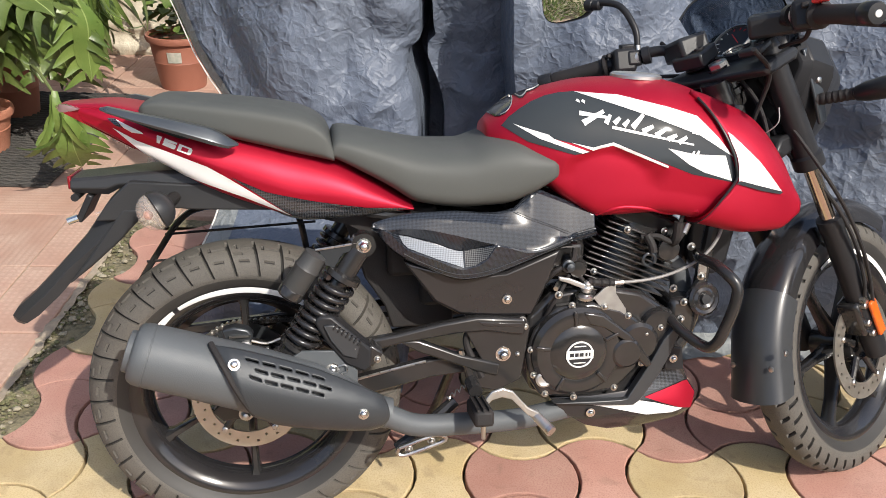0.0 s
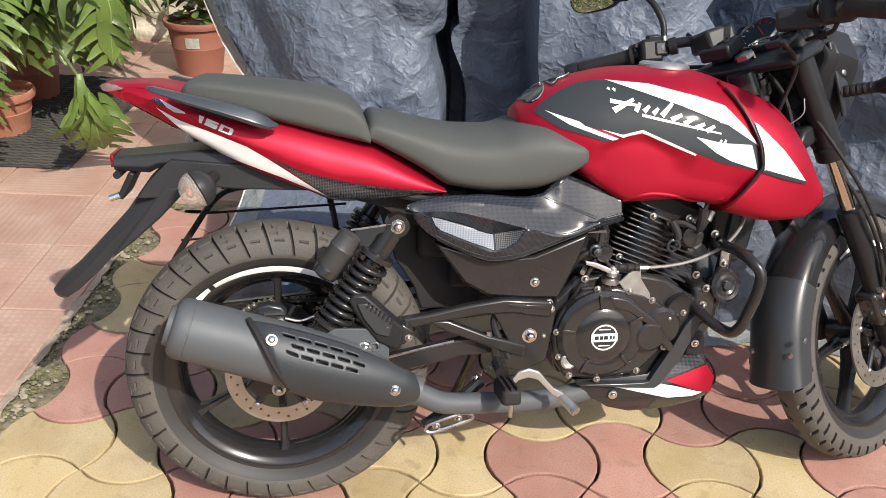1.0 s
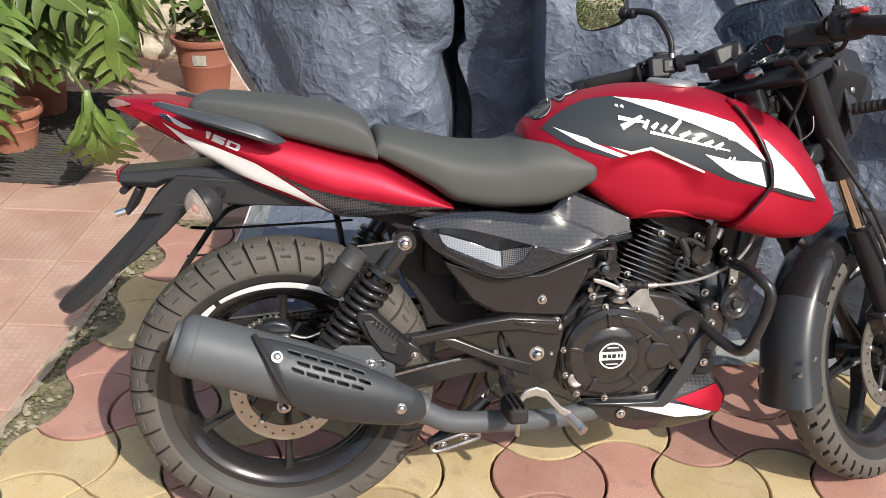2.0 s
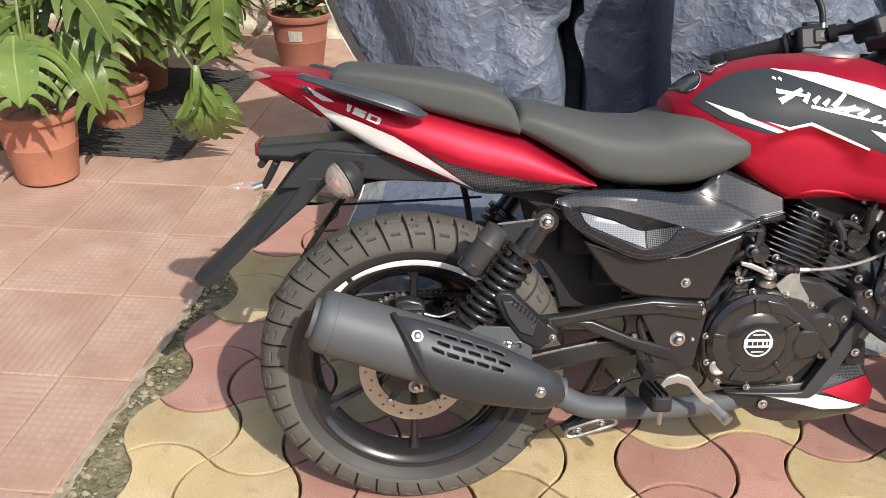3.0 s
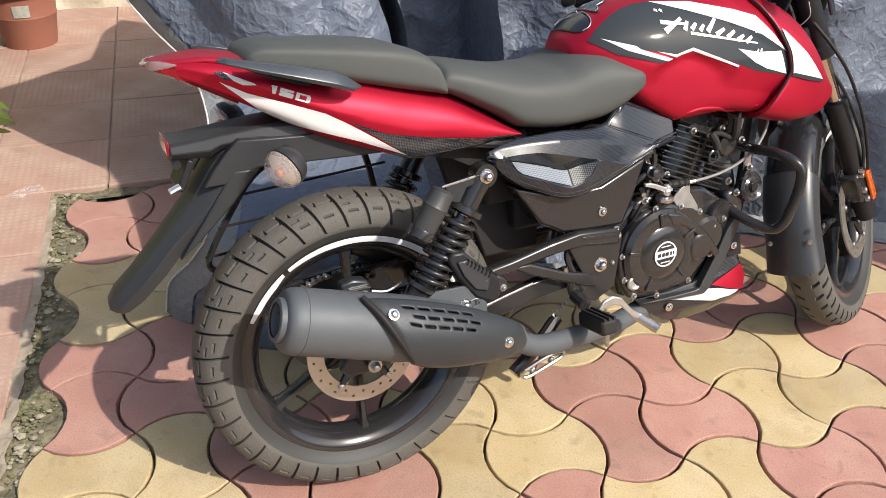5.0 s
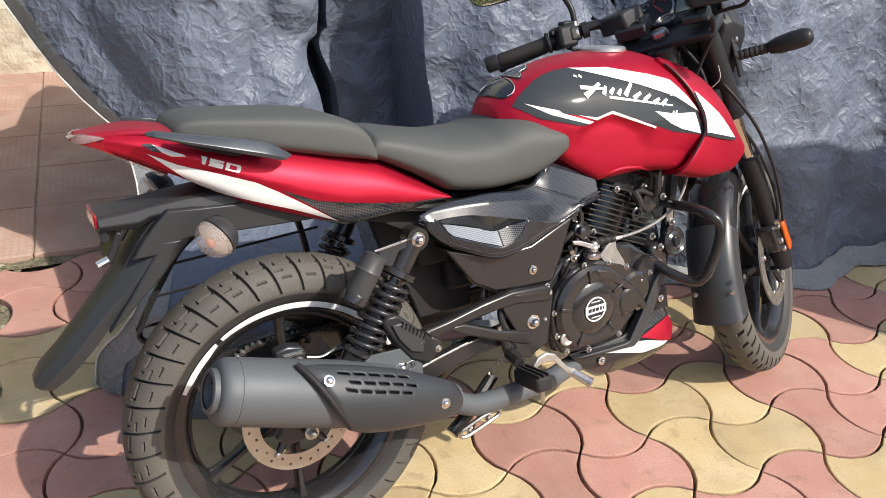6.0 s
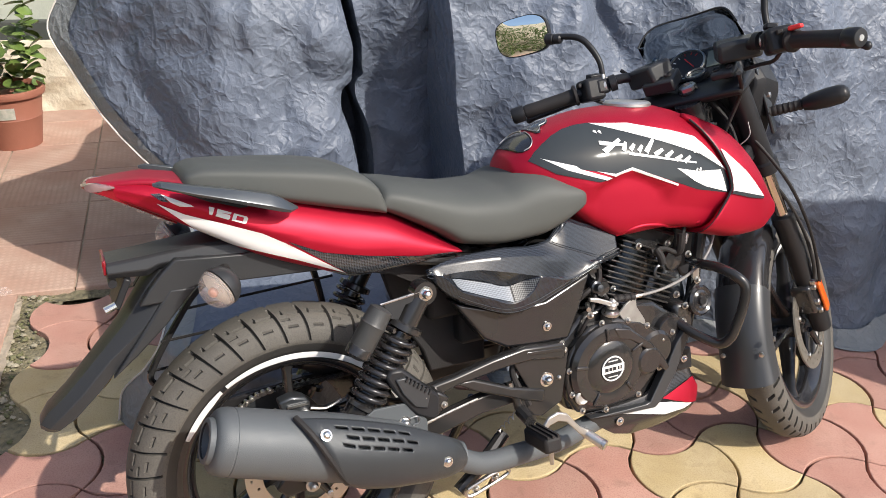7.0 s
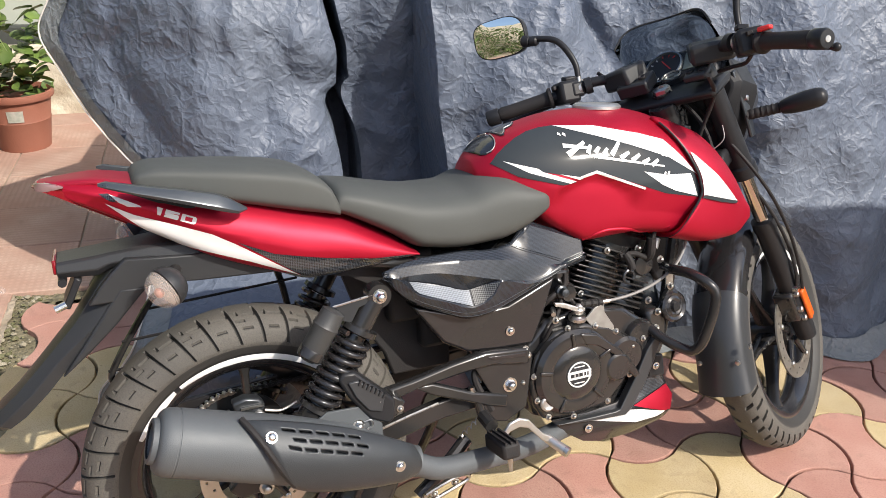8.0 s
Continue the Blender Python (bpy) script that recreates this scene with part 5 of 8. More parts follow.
# tail cowl
tail_top = [(-0.275, 0.885), (-0.2, 0.888), (-0.12, 0.874), (0.0, 0.846), (0.1, 0.822), (0.2, 0.790), (0.28, 0.742), (0.34, 0.697)]
tail_low = [(-0.275, 0.872), (-0.224, 0.850), (-0.113, 0.788), (-0.022, 0.734), (0.064, 0.698), (0.147, 0.670), (0.25, 0.676), (0.34, 0.690)]
tail_crease = curve_of([(-0.28, 0.884), (-0.255, 0.880), (-0.179, 0.855), (-0.114, 0.830), (-0.047, 0.796), (0.006, 0.773), (0.071, 0.744), (0.149, 0.718), (0.243, 0.699), (0.34, 0.69)])
tail_wide = [(-0.275, 0.030), (-0.24, 0.052), (-0.18, 0.078), (-0.1, 0.100), (0.0, 0.113), (0.1, 0.119), (0.2, 0.120), (0.34, 0.112)]
tail_bm = body(-0.275, 0.34, tail_top, tail_low, tail_wide, 0.40, 2.3, 5.0, 120, 120)
for v in tail_bm.verts:
    # the side is cut in below a crease that runs back to the lamp
    t = min(max((tail_crease(v.co.x) + 0.002 - v.co.z) / 0.009, 0), 1)
    v.co.y *= 1 - 0.075 * t - 0.10 * min(max((tail_crease(v.co.x) - 0.012 - v.co.z) / 0.08, 0), 1)
TAIL_SKIN = surface_of(tail_bm)
tail = part("tail_cowl", tail_bm, RED, bike, "red tail cowl with white and carbon film", smooth=50)
for s in (-1, 1):
    part("white_blade", sheet([(-0.179, 0.849), (-0.139, 0.827), (-0.075, 0.803), (-0.023, 0.782), (0.013, 0.760), (0.118, 0.687), (0.037, 0.724), (-0.014, 0.744), (-0.088, 0.773), (-0.123, 0.798)], TAIL_SKIN, FILM, s, 4), WHITE_FILM, tail)
    part("carbon_film", sheet([(0.016, 0.763), (0.076, 0.734), (0.164, 0.714), (0.254, 0.700), (0.328, 0.695), (0.244, 0.679), (0.162, 0.674), (0.122, 0.676), (0.084, 0.698), (0.121, 0.686)], TAIL_SKIN, FILM, s, 4), CARBON, tail)
    part("white_flash", sheet([(-0.171, 0.863), (-0.128, 0.842), (-0.125, 0.839), (-0.145, 0.841), (-0.158, 0.849)], TAIL_SKIN, FILM, s, 3), WHITE_FILM, tail)
    part("carbon_flash", sheet([(-0.186, 0.865), (-0.172, 0.864), (-0.160, 0.849), (-0.171, 0.852)], TAIL_SKIN, FILM, s, 3), CARBON, tail)


def digit(outline, at):
    """One wide slanted figure cut from film; outline in figure units, laid along the tail's slope."""
    pts = []
    for a, b in outline:
        a += at + 0.16 * b
        pts.append((-0.1075 + 0.925 * a + 0.30 * b, 0.8262 - 0.380 * a + 0.955 * b))
    return part("figure", sheet(pts, TAIL_SKIN, FILM * 1.8, -1, 2), WHITE_FILM, tail, "silver-white figure of the displacement number", smooth=0)


FH = 0.0118
digit([(0.0005, FH), (0.0095, FH), (0.0095, 0), (0.0045, 0), (0.0045, FH - 0.0026), (0.0005, FH - 0.0026)], 0.0)
digit([(0.0, FH), (0.0220, FH), (0.0220, FH - 0.0030), (0.0060, FH - 0.0030), (0.0060, 0.0074), (0.0205, 0.0074), (0.0222, 0.0060), (0.0222, 0.0014), (0.0205, 0.0), (0.0, 0.0), (0.0, 0.0029), (0.0160, 0.0029), (0.0160, 0.0046), (0.0, 0.0046)], 0.0145)
for bar in ([(0.0, FH), (0.0215, FH), (0.0240, FH - 0.0025), (0.0, FH - 0.0025)], [(0.0, 0.0), (0.0, 0.0028), (0.0240, 0.0028), (0.0215, 0.0)], [(0.0, FH - 0.0025), (0.0060, FH - 0.0025), (0.0060, 0.0028), (0.0, 0.0028)], [(0.0175, FH - 0.0025), (0.0240, FH - 0.0025), (0.0240, 0.0028), (0.0175, 0.0028)]):
    digit(bar, 0.0405)
part("tail_lamp", body(-0.284, -0.262, [(-0.284, 0.881), (-0.262, 0.887)], [(-0.284, 0.876), (-0.262, 0.868)], [(-0.284, 0.016), (-0.276, 0.030), (-0.262, 0.041)], 0.5, 2.6, 2.6, 8, 24), RED_LENS, tail, "dark red tail lamp end")
for s in (-1, 1):
    bm, rings = bmesh.new(), []
    for x, y, z, h in ((-0.2795, 0.026, 0.8785, 0.004), (-0.272, 0.0365, 0.8790, 0.0068), (-0.262, 0.0450, 0.8795, 0.0065), (-0.249, 0.0530, 0.8795, 0.0042), (-0.236, 0.0585, 0.8790, 0.0008)):
        rings.append([Vector((x, s * (y + u), z + h * q)) for u, q in ((-0.014, -1), (-0.014, 1), (-0.002, 1), (0.0, 0.2), (-0.001, -1))])
    part("corner_lens", rings_mesh(bm, rings), LAMP_GLASS, tail, "pale clear lamp corner", smooth=40)
part("tail_deck", body(-0.272, -0.13, [(-0.272, 0.8865), (-0.2, 0.8900), (-0.13, 0.8785)], [(-0.272, 0.875), (-0.2, 0.876), (-0.13, 0.862)], [(-0.272, 0.026), (-0.24, 0.043), (-0.18, 0.062), (-0.13, 0.074)], 0.3, 3.5, 3.0, 20, 40), SHADED_RED, tail, "matt red tail deck, darkened for its shade", smooth=40)
for k in range(6):
    f = k / 5
    part("lamp_segment", box((-0.256 + 0.095 * f, 0, 0.868 - 0.056 * f), (0.016, 0.05 + 0.05 * f, 0.012), Matrix.Rotation(radians(30), 4, "Y")), LENS, tail, "clear lamp segment under the tail", bevel=0.004)
part("lamp_backing", prism([(-0.262, 0.872), (-0.15, 0.806), (-0.14, 0.83), (-0.24, 0.88)], -0.05, 0.05), RED_LENS, tail)
for s in (-1, 1):
    bm, rings = bmesh.new(), []
    drop = 0.004 if s > 0 else 0.0
    for x, zt, zb, yi, yo in ((-0.185, 0.8885, 0.8845, 0.116, 0.124), (-0.173, 0.8905, 0.8800, 0.112, 0.134), (-0.128, 0.8800, 0.8650, 0.114, 0.144), (-0.06, 0.8655, 0.8435, 0.118, 0.150), (-0.012, 0.8535, 0.8275, 0.120, 0.152), (0.006, 0.8450, 0.8215, 0.120, 0.150), (0.020, 0.8350, 0.8175, 0.119, 0.144), (0.036, 0.8235, 0.8205, 0.118, 0.130)):
        h, w = zt - zb, yo - yi
        rings.append([Vector((x, s * (yi + w * u), zb - drop + h * q)) for u, q in ((0, 0.10), (0, 0.92), (0.12, 1.0), (0.52, 1.0), (0.62, 0.95), (0.97, 0.38), (1.0, 0.28), (0.88, 0.02), (0.80, 0.0), (0.1, 0.0))])
    part("grab_rail", rings_mesh(bm, rings), RAIL_PAINT, bike, "gunmetal grab rail", smooth=24, bevel=0.0012)
    # the shaded gap under the rail, put in as a near-black block
    part("rail_shadow_gap", prism([(-0.112, 0.862), (-0.046, 0.842), (-0.046, 0.834), (-0.060, 0.835), (-0.112, 0.855)], s * 0.10, s * 0.128), BLACK, bike, "black block for the shaded gap under the rail")
    part("rail_bracket", prism([(-0.15, 0.872), (0.0, 0.840), (0.0, 0.828), (-0.10, 0.848)], s * 0.09, s * 0.124), SATIN, bike)

# rear fender, plate arm, signals
bm, rings = bmesh.new(), []
for x, z0, z1, w in ((0.10, 0.692, 0.730, 0.072), (0.0, 0.705, 0.755, 0.070), (-0.07, 0.722, 0.768, 0.066), (-0.125, 0.738, 0.766, 0.060), (-0.187, 0.734, 0.761, 0.054), (-0.206, 0.724, 0.759, 0.053), (-0.268, 0.729, 0.755, 0.050)):
    rings.append([Vector((x, w * y, z0 + (z1 - z0) * q)) for y, q in ((-0.8, 0.0), (-1, 0.38), (-0.93, 0.88), (-0.8, 1.0), (0, 1.06), (0.8, 1.0), (0.93, 0.88), (1, 0.38), (0.8, 0.0))])
fender = part("rear_fender", rings_mesh(bm, rings), MATT, bike, "black plastic rear mudguard arm", smooth=18, bevel=0.002)
part("plate_lamp", box((-0.270, 0, 0.748), (0.006, 0.090, 0.024)), RED_LENS, fender, "red reflector strip", bevel=0.002)
for s in (-1, 1):
    part("fender_cheek", prism([(0.10, 0.725), (0.0, 0.748), (-0.055, 0.744), (-0.096, 0.747), (-0.163, 0.752), (-0.186, 0.732), (-0.207, 0.710), (-0.228, 0.682), (-0.165, 0.682), (-0.135, 0.700), (-0.115, 0.704), (-0.054, 0.697), (0.01, 0.694), (0.10, 0.690)], s * 0.072, s * 0.052), MATT, fender, "moulded side of the mudguard", smooth=25, bevel=0.003)
    part("flap_lip", prism([(-0.132, 0.701), (-0.178, 0.703), (-0.190, 0.688), (-0.240, 0.622), (-0.285, 0.566), (-0.240, 0.600), (-0.188, 0.645), (-0.147, 0.687)], s * 0.073, s * 0.05), MATT, fender, smooth=25, bevel=0.004)
bm, rings = bmesh.new(), []
for xr, zr, xf, zf, w in ((-0.165, 0.750, -0.10, 0.735, 0.058), (-0.207, 0.710, -0.140, 0.696, 0.068), (-0.256, 0.645, -0.194, 0.642, 0.064), (-0.314, 0.586, -0.256, 0.598, 0.056), (-0.360, 0.540, -0.310, 0.540, 0.051), (-0.392, 0.514, -0.352, 0.502, 0.047), (-0.406, 0.496, -0.378, 0.484, 0.038), (-0.407, 0.487, -0.388, 0.479, 0.028)):
    out = [(0.0, -1.0), (0.50, -1.0), (0.58, -0.97), (1.0, -0.62), (1.03, -0.54), (1.06, 0), (1.03, 0.54), (1.0, 0.62), (0.58, 0.97), (0.50, 1.0), (0.0, 1.0)]
    ring = [Vector((xf + (xr - xf) * u, w * y, zf + (zr - zf) * u)) for u, y in out]
    ring += [Vector((xf + (xr - xf) * u * 0.93, w * y * 0.93, zf + (zr - zf) * u * 0.93)) for u, y in out[::-1]]
    rings.append(ring)
part("mudflap", rings_mesh(bm, rings), MATT, bike, "long black rear mud flap", smooth=22)
part("plate_bracket", box((-0.250, 0.0, 0.700), (0.012, 0.09, 0.055), Matrix.Rotation(radians(28), 4, "Y")), SATIN, fender, bevel=0.003)
part("plate_hinge", cyl((-0.262, -0.052, 0.722), (-0.262, 0.052, 0.722), 0.007, seg=12), SATIN, fender)
part("plate_screw", cyl((-0.262, -0.045, 0.684), (-0.280, -0.047, 0.678), 0.0065, seg=10), CHROME, fender)
for s in (-1, 1):
    sc = Vector((-0.108, s * 0.145, 0.715)) if s < 0 else Vector((-0.138, s * 0.150, 0.742))
    sig = part("turn_signal", tube([(-0.085, s * 0.06, 0.722), sc + Vector((0.012, -s * 0.028, 0.004))], 0.011, 10, 1), SOFT, bike, "rear indicator on a rubber stalk")
    R = Matrix.Translation(sc) @ Matrix.Rotation(radians(-26), 4, "Y") @ Matrix.Rotation(radians(20 if s < 0 else 4), 4, "Z")
    shell = ball((0, 0, 0), (0.034, 0.036, 0.034))
    for v in list(shell.verts):
        v.co.x = max(v.co.x, 0.0) * 0.95
    part("housing", moved(shell, R), MATT, sig, "black indicator housing")
    lens = ball((0, 0, 0), (0.030, 0.0355, 0.0335))
    for v in list(lens.verts):
        v.co.x = min(v.co.x, 0.0) - 0.002
    part("lens", moved(lens, R), LENS, sig, "clear ribbed indicator lens")
    part("reflector", moved(lathe([(0.0, 0.001), (0.001, 0.012), (0.006, 0.030)], (-0.0012, 0, 0), (-1, 0, 0), 24, caps=False), R), ALU, sig)
    part("bulb", moved(ball((-0.014, 0, 0), (0.008, 0.009, 0.009), u=12, v=8), R), AMBER, sig, "amber bulb")

# guard rods on the far side of the rear wheel
guard = part("side_guard", tube([(0.06, 0.12, 0.66), (-0.06, 0.125, 0.655), (-0.113, 0.13, 0.630), (-0.165, 0.14, 0.560), (-0.205, 0.14, 0.500), (-0.218, 0.135, 0.470), (-0.20, 0.13, 0.450)], 0.0065, 8), FRAME, bike, "black rod guard beside the rear wheel")
for z, x in ((0.652, -0.09), (0.597, -0.138), (0.540, -0.180), (0.485, -0.212)):
    part("guard_rod", tube([(x - 0.01, 0.138, z), (0.10, 0.138, z + 0.012), (0.16, 0.138, z + 0.015)], 0.003, 6, 3), FRAME, guard)
part("guard_post", tube([(0.10, 0.14, 0.70), (0.13, 0.15, 0.6), (0.15, 0.15, 0.45)], 0.007, 8), FRAME, guard)

# shock absorbers
for s in (-1, 1):
    top, low = Vector((0.244, s * 0.138, 0.639)), Vector((0.055, s * 0.132, 0.350))
    d = (low - top).normalized()
    L = (low - top).length
    sh = part("shock_absorber", cyl(top, low, 0.012, seg=16), STEEL, bike, "black twin shock absorber")
    part("upper_eye", lathe([(-0.014, 0.012), (-0.014, 0.022), (0.014, 0.022), (0.014, 0.012)], top, (0, 1, 0), 24), FRAME, sh)
    part("upper_body", cyl(top + d * 0.012, top + d * 0.075, 0.020, 0.021, 20), FRAME, sh)
    part("collar", lathe([(0.062, 0.021), (0.064, 0.034), (0.074, 0.035), (0.078, 0.024)], top, d, 28), FRAME, sh)
    u = d.orthogonal().normalized()
    v = d.cross(u)
    turns, pts = 8.6, []
    for k in range(int(turns * 16)):
        a = 2 * math.pi * k / 16
        pts.append(top + d * (0.082 + (0.222 - 0.082) * k / (turns * 16)) + 0.0305 * (math.cos(a) * u + math.sin(a) * v))
    part("spring", tube(pts, 0.0057, 8, 1), GLOSS, sh, "gloss black coil spring", smooth=60)
    part("damper", lathe([(0.08, 0.020), (0.19, 0.021), (0.222, 0.022), (0.224, 0.036), (0.232, 0.036), (0.236, 0.029), (0.252, 0.029), (0.256, 0.034), (0.264, 0.034), (0.268, 0.030), (0.286, 0.030), (0.290, 0.037), (0.298, 0.037), (0.302, 0.026), (0.325, 0.024), (0.33, 0.015)], top, d, 28), CASE, sh)
    if s < 0:
        bolt(top + Vector((0, -0.014, 0)), 0.012, 0.012, sh, CHROME)
        c0, c1 = Vector((0.161, -0.152, 0.630)), Vector((0.116, -0.152, 0.564))
        part("gas_canister", lathe([(0, 0.010), (0.004, 0.021), (0.03, 0.0225), (0.034, 0.0245), (0.04, 0.0225), (0.085, 0.0225), (0.095, 0.020), (0.101, 0.012)], c0, c1 - c0, 28), CANISTER, sh, "dark grey gas canister")
        part("canister_cap", lathe([(0.078, 0.0232), (0.080, 0.0240), (0.094, 0.0236), (0.097, 0.021)], c0, c1 - c0, 28), CASE, sh)
        part("canister_clamp", prism([(0.165, 0.632), (0.235, 0.642), (0.232, 0.632), (0.205, 0.625), (0.19, 0.60), (0.175, 0.605)], -0.150, -0.136), GUNMETAL, sh, "grey clamp plate")
        part("clamp_edge", tube([(0.158, -0.150, 0.634), (0.20, -0.150, 0.639), (0.236, -0.150, 0.644)], 0.0022, 6, 2), STEEL, sh, "bright clamp edge")

# exhaust
ME, MF = Vector((-0.144, -0.195, 0.474)), Vector((0.245, -0.190, 0.340))
md = (MF - ME).normalized()
muf = part("muffler", lathe([(-0.012, 0.026), (-0.0275, 0.029), (-0.0275, 0.0345), (-0.0262, 0.0365), (-0.018, 0.0375), (-0.0165, 0.0465), (-0.012, 0.0515), (-0.005, 0.0546), (0.004, 0.0558), (0.010, 0.0560), (0.0106, 0.0552), (0.0126, 0.0552), (0.0132, 0.0561), (0.04, 0.0564), (0.2, 0.0590), (0.30, 0.054), (0.36, 0.042), (0.40, 0.030), (0.43, 0.024)], ME, md, 56), MUFFLER, bike, "matt grey exhaust silencer", smooth=40)
part("outlet", lathe([(-0.0270, 0.0285), (0.02, 0.027), (0.022, 0.004)], ME, md, 32, caps=False), BLACK, muf, "dark outlet tube")
part("outlet_bar", cyl(ME + Vector((0, -0.027, 0)) - md * 0.014, ME + Vector((0, 0.027, 0)) - md * 0.014, 0.003, seg=8), MUFFLER, muf)
mu = Vector((0, 0, 1)) - md * md.z
mu.normalize()
mv = Vector((0, -1, 0)) - md * (Vector((0, -1, 0)).dot(md))
mv = (mv - mu * mv.dot(mu)).normalized()


def shield_point(s, a):
    """On the heat shield: s along, a degrees round from straight up towards the outside."""
    rad = curve_of([(0.10, 0.067), (0.15, 0.074), (0.20, 0.0755), (0.28, 0.072), (0.36, 0.060), (0.42, 0.046), (0.45, 0.038)])(s)
    return ME + md * s + rad * (math.cos(radians(a)) * mu + math.sin(radians(a)) * mv)


bm = bmesh.new()
NS, NA = 135, 66
grid = {}
for i in range(NS + 1):
    f = i / NS
    lo, hi = 22 + 14 * max(0, f - 0.6) ** 1.0, 150 - 18 * max(0, 0.25 - f) / 0.25
    for j in range(NA + 1):
        a = lo + (hi - lo) * j / NA
        skew = 0.115 * (j / NA) ** 1.2 * max(0, 1 - f * 1.15)
        end = 0.02 * math.sin(math.pi * j / NA) * f ** 6
        s = 0.106 + 0.318 * f + skew * 0.9 + end
        rim = max(0.0, 1 - j / 4, 1 - (NA - j) / 15, 1 - i / 11, 1 - (NS - i) / 10)
        p = shield_point(s, a)
        q = ME + md * (p - ME).dot(md)
        grid[i, j] = bm.verts.new(q + (p - q) * (1 - 0.11 * rim ** 1.5))


def slotted(i, j):
    for j0, off in ((9, 22), (15, 28), (21, 22)):
        if j0 <= j < j0 + 2:
            return 0 <= i - off < 5 * 13 and (i - off) % 13 < 10
    return False


for i in range(NS):
    for j in range(NA):
        if not slotted(i, j):
            bm.faces.new((grid[i, j], grid[i + 1, j], grid[i + 1, j + 1], grid[i, j + 1]))
bmesh.ops.delete(bm, geom=[v for v in bm.verts if not v.link_faces], context="VERTS")
part("heat_shield", bm, SHIELD, muf, "black slotted heat shield", smooth=40, solid=0.005)
rim_line = [tuple(ME + md * (0.104 + 0.1035 * (j / NA) ** 1.2) + 0.93 * (shield_point(0.106 + 0.1035 * (j / NA) ** 1.2, 22 + 96 * j / NA) - ME - md * (0.106 + 0.1035 * (j / NA) ** 1.2))) for j in range(0, NA + 1, 6)]
part("shield_edge", tube(rim_line, 0.0055, 8, 3), SOFT, muf, "black shield edge")
for s_, a_ in ((0.150, 52), (0.392, 82)):
    bolt(shield_point(s_, a_), 0.0090, 0.006, muf, CHROME, math.cos(radians(a_)) * mu + math.sin(radians(a_)) * mv)
pipe = part("exhaust_pipe", tube([MF - md * 0.01, (0.285, -0.186, 0.312), (0.335, -0.178, 0.287), (0.43, -0.155, 0.270), (0.54, -0.122, 0.252), (0.63, -0.088, 0.246), (0.72, -0.062, 0.246), (0.80, -0.05, 0.25), (0.87, -0.04, 0.285), (0.915, -0.03, 0.36), (0.925, -0.02, 0.45), (0.905, -0.02, 0.52), (0.87, -0.02, 0.545)], 0.0215, 20), MUFFLER, bike, "matt grey exhaust pipe")
part("pipe_clamp", lathe([(-0.012, 0.026), (-0.012, 0.029), (0.012, 0.029), (0.012, 0.026)], (0.268, -0.188, 0.326), md, 24), MUFFLER, pipe)
part("hanger", prism([(0.10, 0.435), (0.125, 0.450), (0.19, 0.447), (0.205, 0.425), (0.225, 0.405), (0.225, 0.37), (0.16, 0.37), (0.11, 0.41)], -0.172, -0.166), MUFFLER, bike, "grey silencer hanger plate", bevel=0.001)
bolt((0.180, -0.1725, 0.412), 0.0105, 0.010, muf, CHROME)
part("hanger_clip", tube([(0.190, -0.176, 0.418), (0.203, -0.178, 0.420), (0.205, -0.178, 0.408), (0.196, -0.177, 0.404), (0.200, -0.177, 0.392)], 0.0016, 6, 4), STEEL, muf, "bright wire clip")

# foot-rest hanger: two arms round a triangular opening
arm = part("footrest_frame", prism([(0.212, 0.436), (0.226, 0.443), (0.303, 0.453), (0.388, 0.470), (0.457, 0.479), (0.555, 0.470), (0.552, 0.436), (0.476, 0.449), (0.415, 0.447), (0.311, 0.434), (0.235, 0.416), (0.215, 0.420)], -0.130, -0.108), FRAME, bike, "gloss black footrest hanger", bevel=0.005)
part("lower_arm", prism([(0.305, 0.438), (0.345, 0.438), (0.425, 0.402), (0.505, 0.378), (0.500, 0.352), (0.455, 0.366), (0.40, 0.390), (0.345, 0.413)], -0.128, -0.110), FRAME, arm, bevel=0.004)
part("pivot_plate", prism([(0.425, 0.468), (0.555, 0.472), (0.565, 0.45), (0.548, 0.34), (0.50, 0.318), (0.452, 0.33), (0.440, 0.365), (0.468, 0.388), (0.432, 0.455)], -0.122, -0.098), FRAME, arm, bevel=0.003)
part("arm_facing", prism([(0.46, 0.470), (0.545, 0.463), (0.543, 0.455), (0.47, 0.462)], -0.1325, -0.128), GLOSS, arm, bevel=0.001)
bolt((0.511, -0.122, 0.397), 0.0135, 0.012, arm, CHROME)
for p in ((0.548, -0.122, 0.466), (0.553, -0.122, 0.452), (0.54, -0.12, 0.395)):
    bolt(p, 0.0065, 0.006, arm)
R30 = Matrix.Rotation(radians(38), 4, "Y")
peg = part("pillion_footrest", prism([(0.150, 0.505), (0.160, 0.517), (0.182, 0.516), (0.252, 0.447), (0.250, 0.412), (0.238, 0.402), (0.203, 0.420), (0.168, 0.468)], -0.176, -0.135), SATIN, bike, "folded black rubber pillion footrest", bevel=0.005)
part("peg_face", prism([(0.166, 0.500), (0.184, 0.501), (0.232, 0.464), (0.224, 0.432), (0.200, 0.440), (0.178, 0.470)], -0.181, -0.175), FLAP, peg, "grey ribbed rubber face", bevel=0.002)
for k in range(7):
    f = k / 6
    part("peg_rib", box((0.187 + 0.042 * f, -0.180, 0.497 - 0.034 * f), (0.004, 0.008, 0.010), R30), SOFT, peg, bevel=0.001)
part("peg_clevis", box((0.252, -0.148, 0.43), (0.03, 0.04, 0.035), R30), FRAME, peg, bevel=0.004)
bolt((0.262, -0.168, 0.424), 0.006, 0.005, peg)
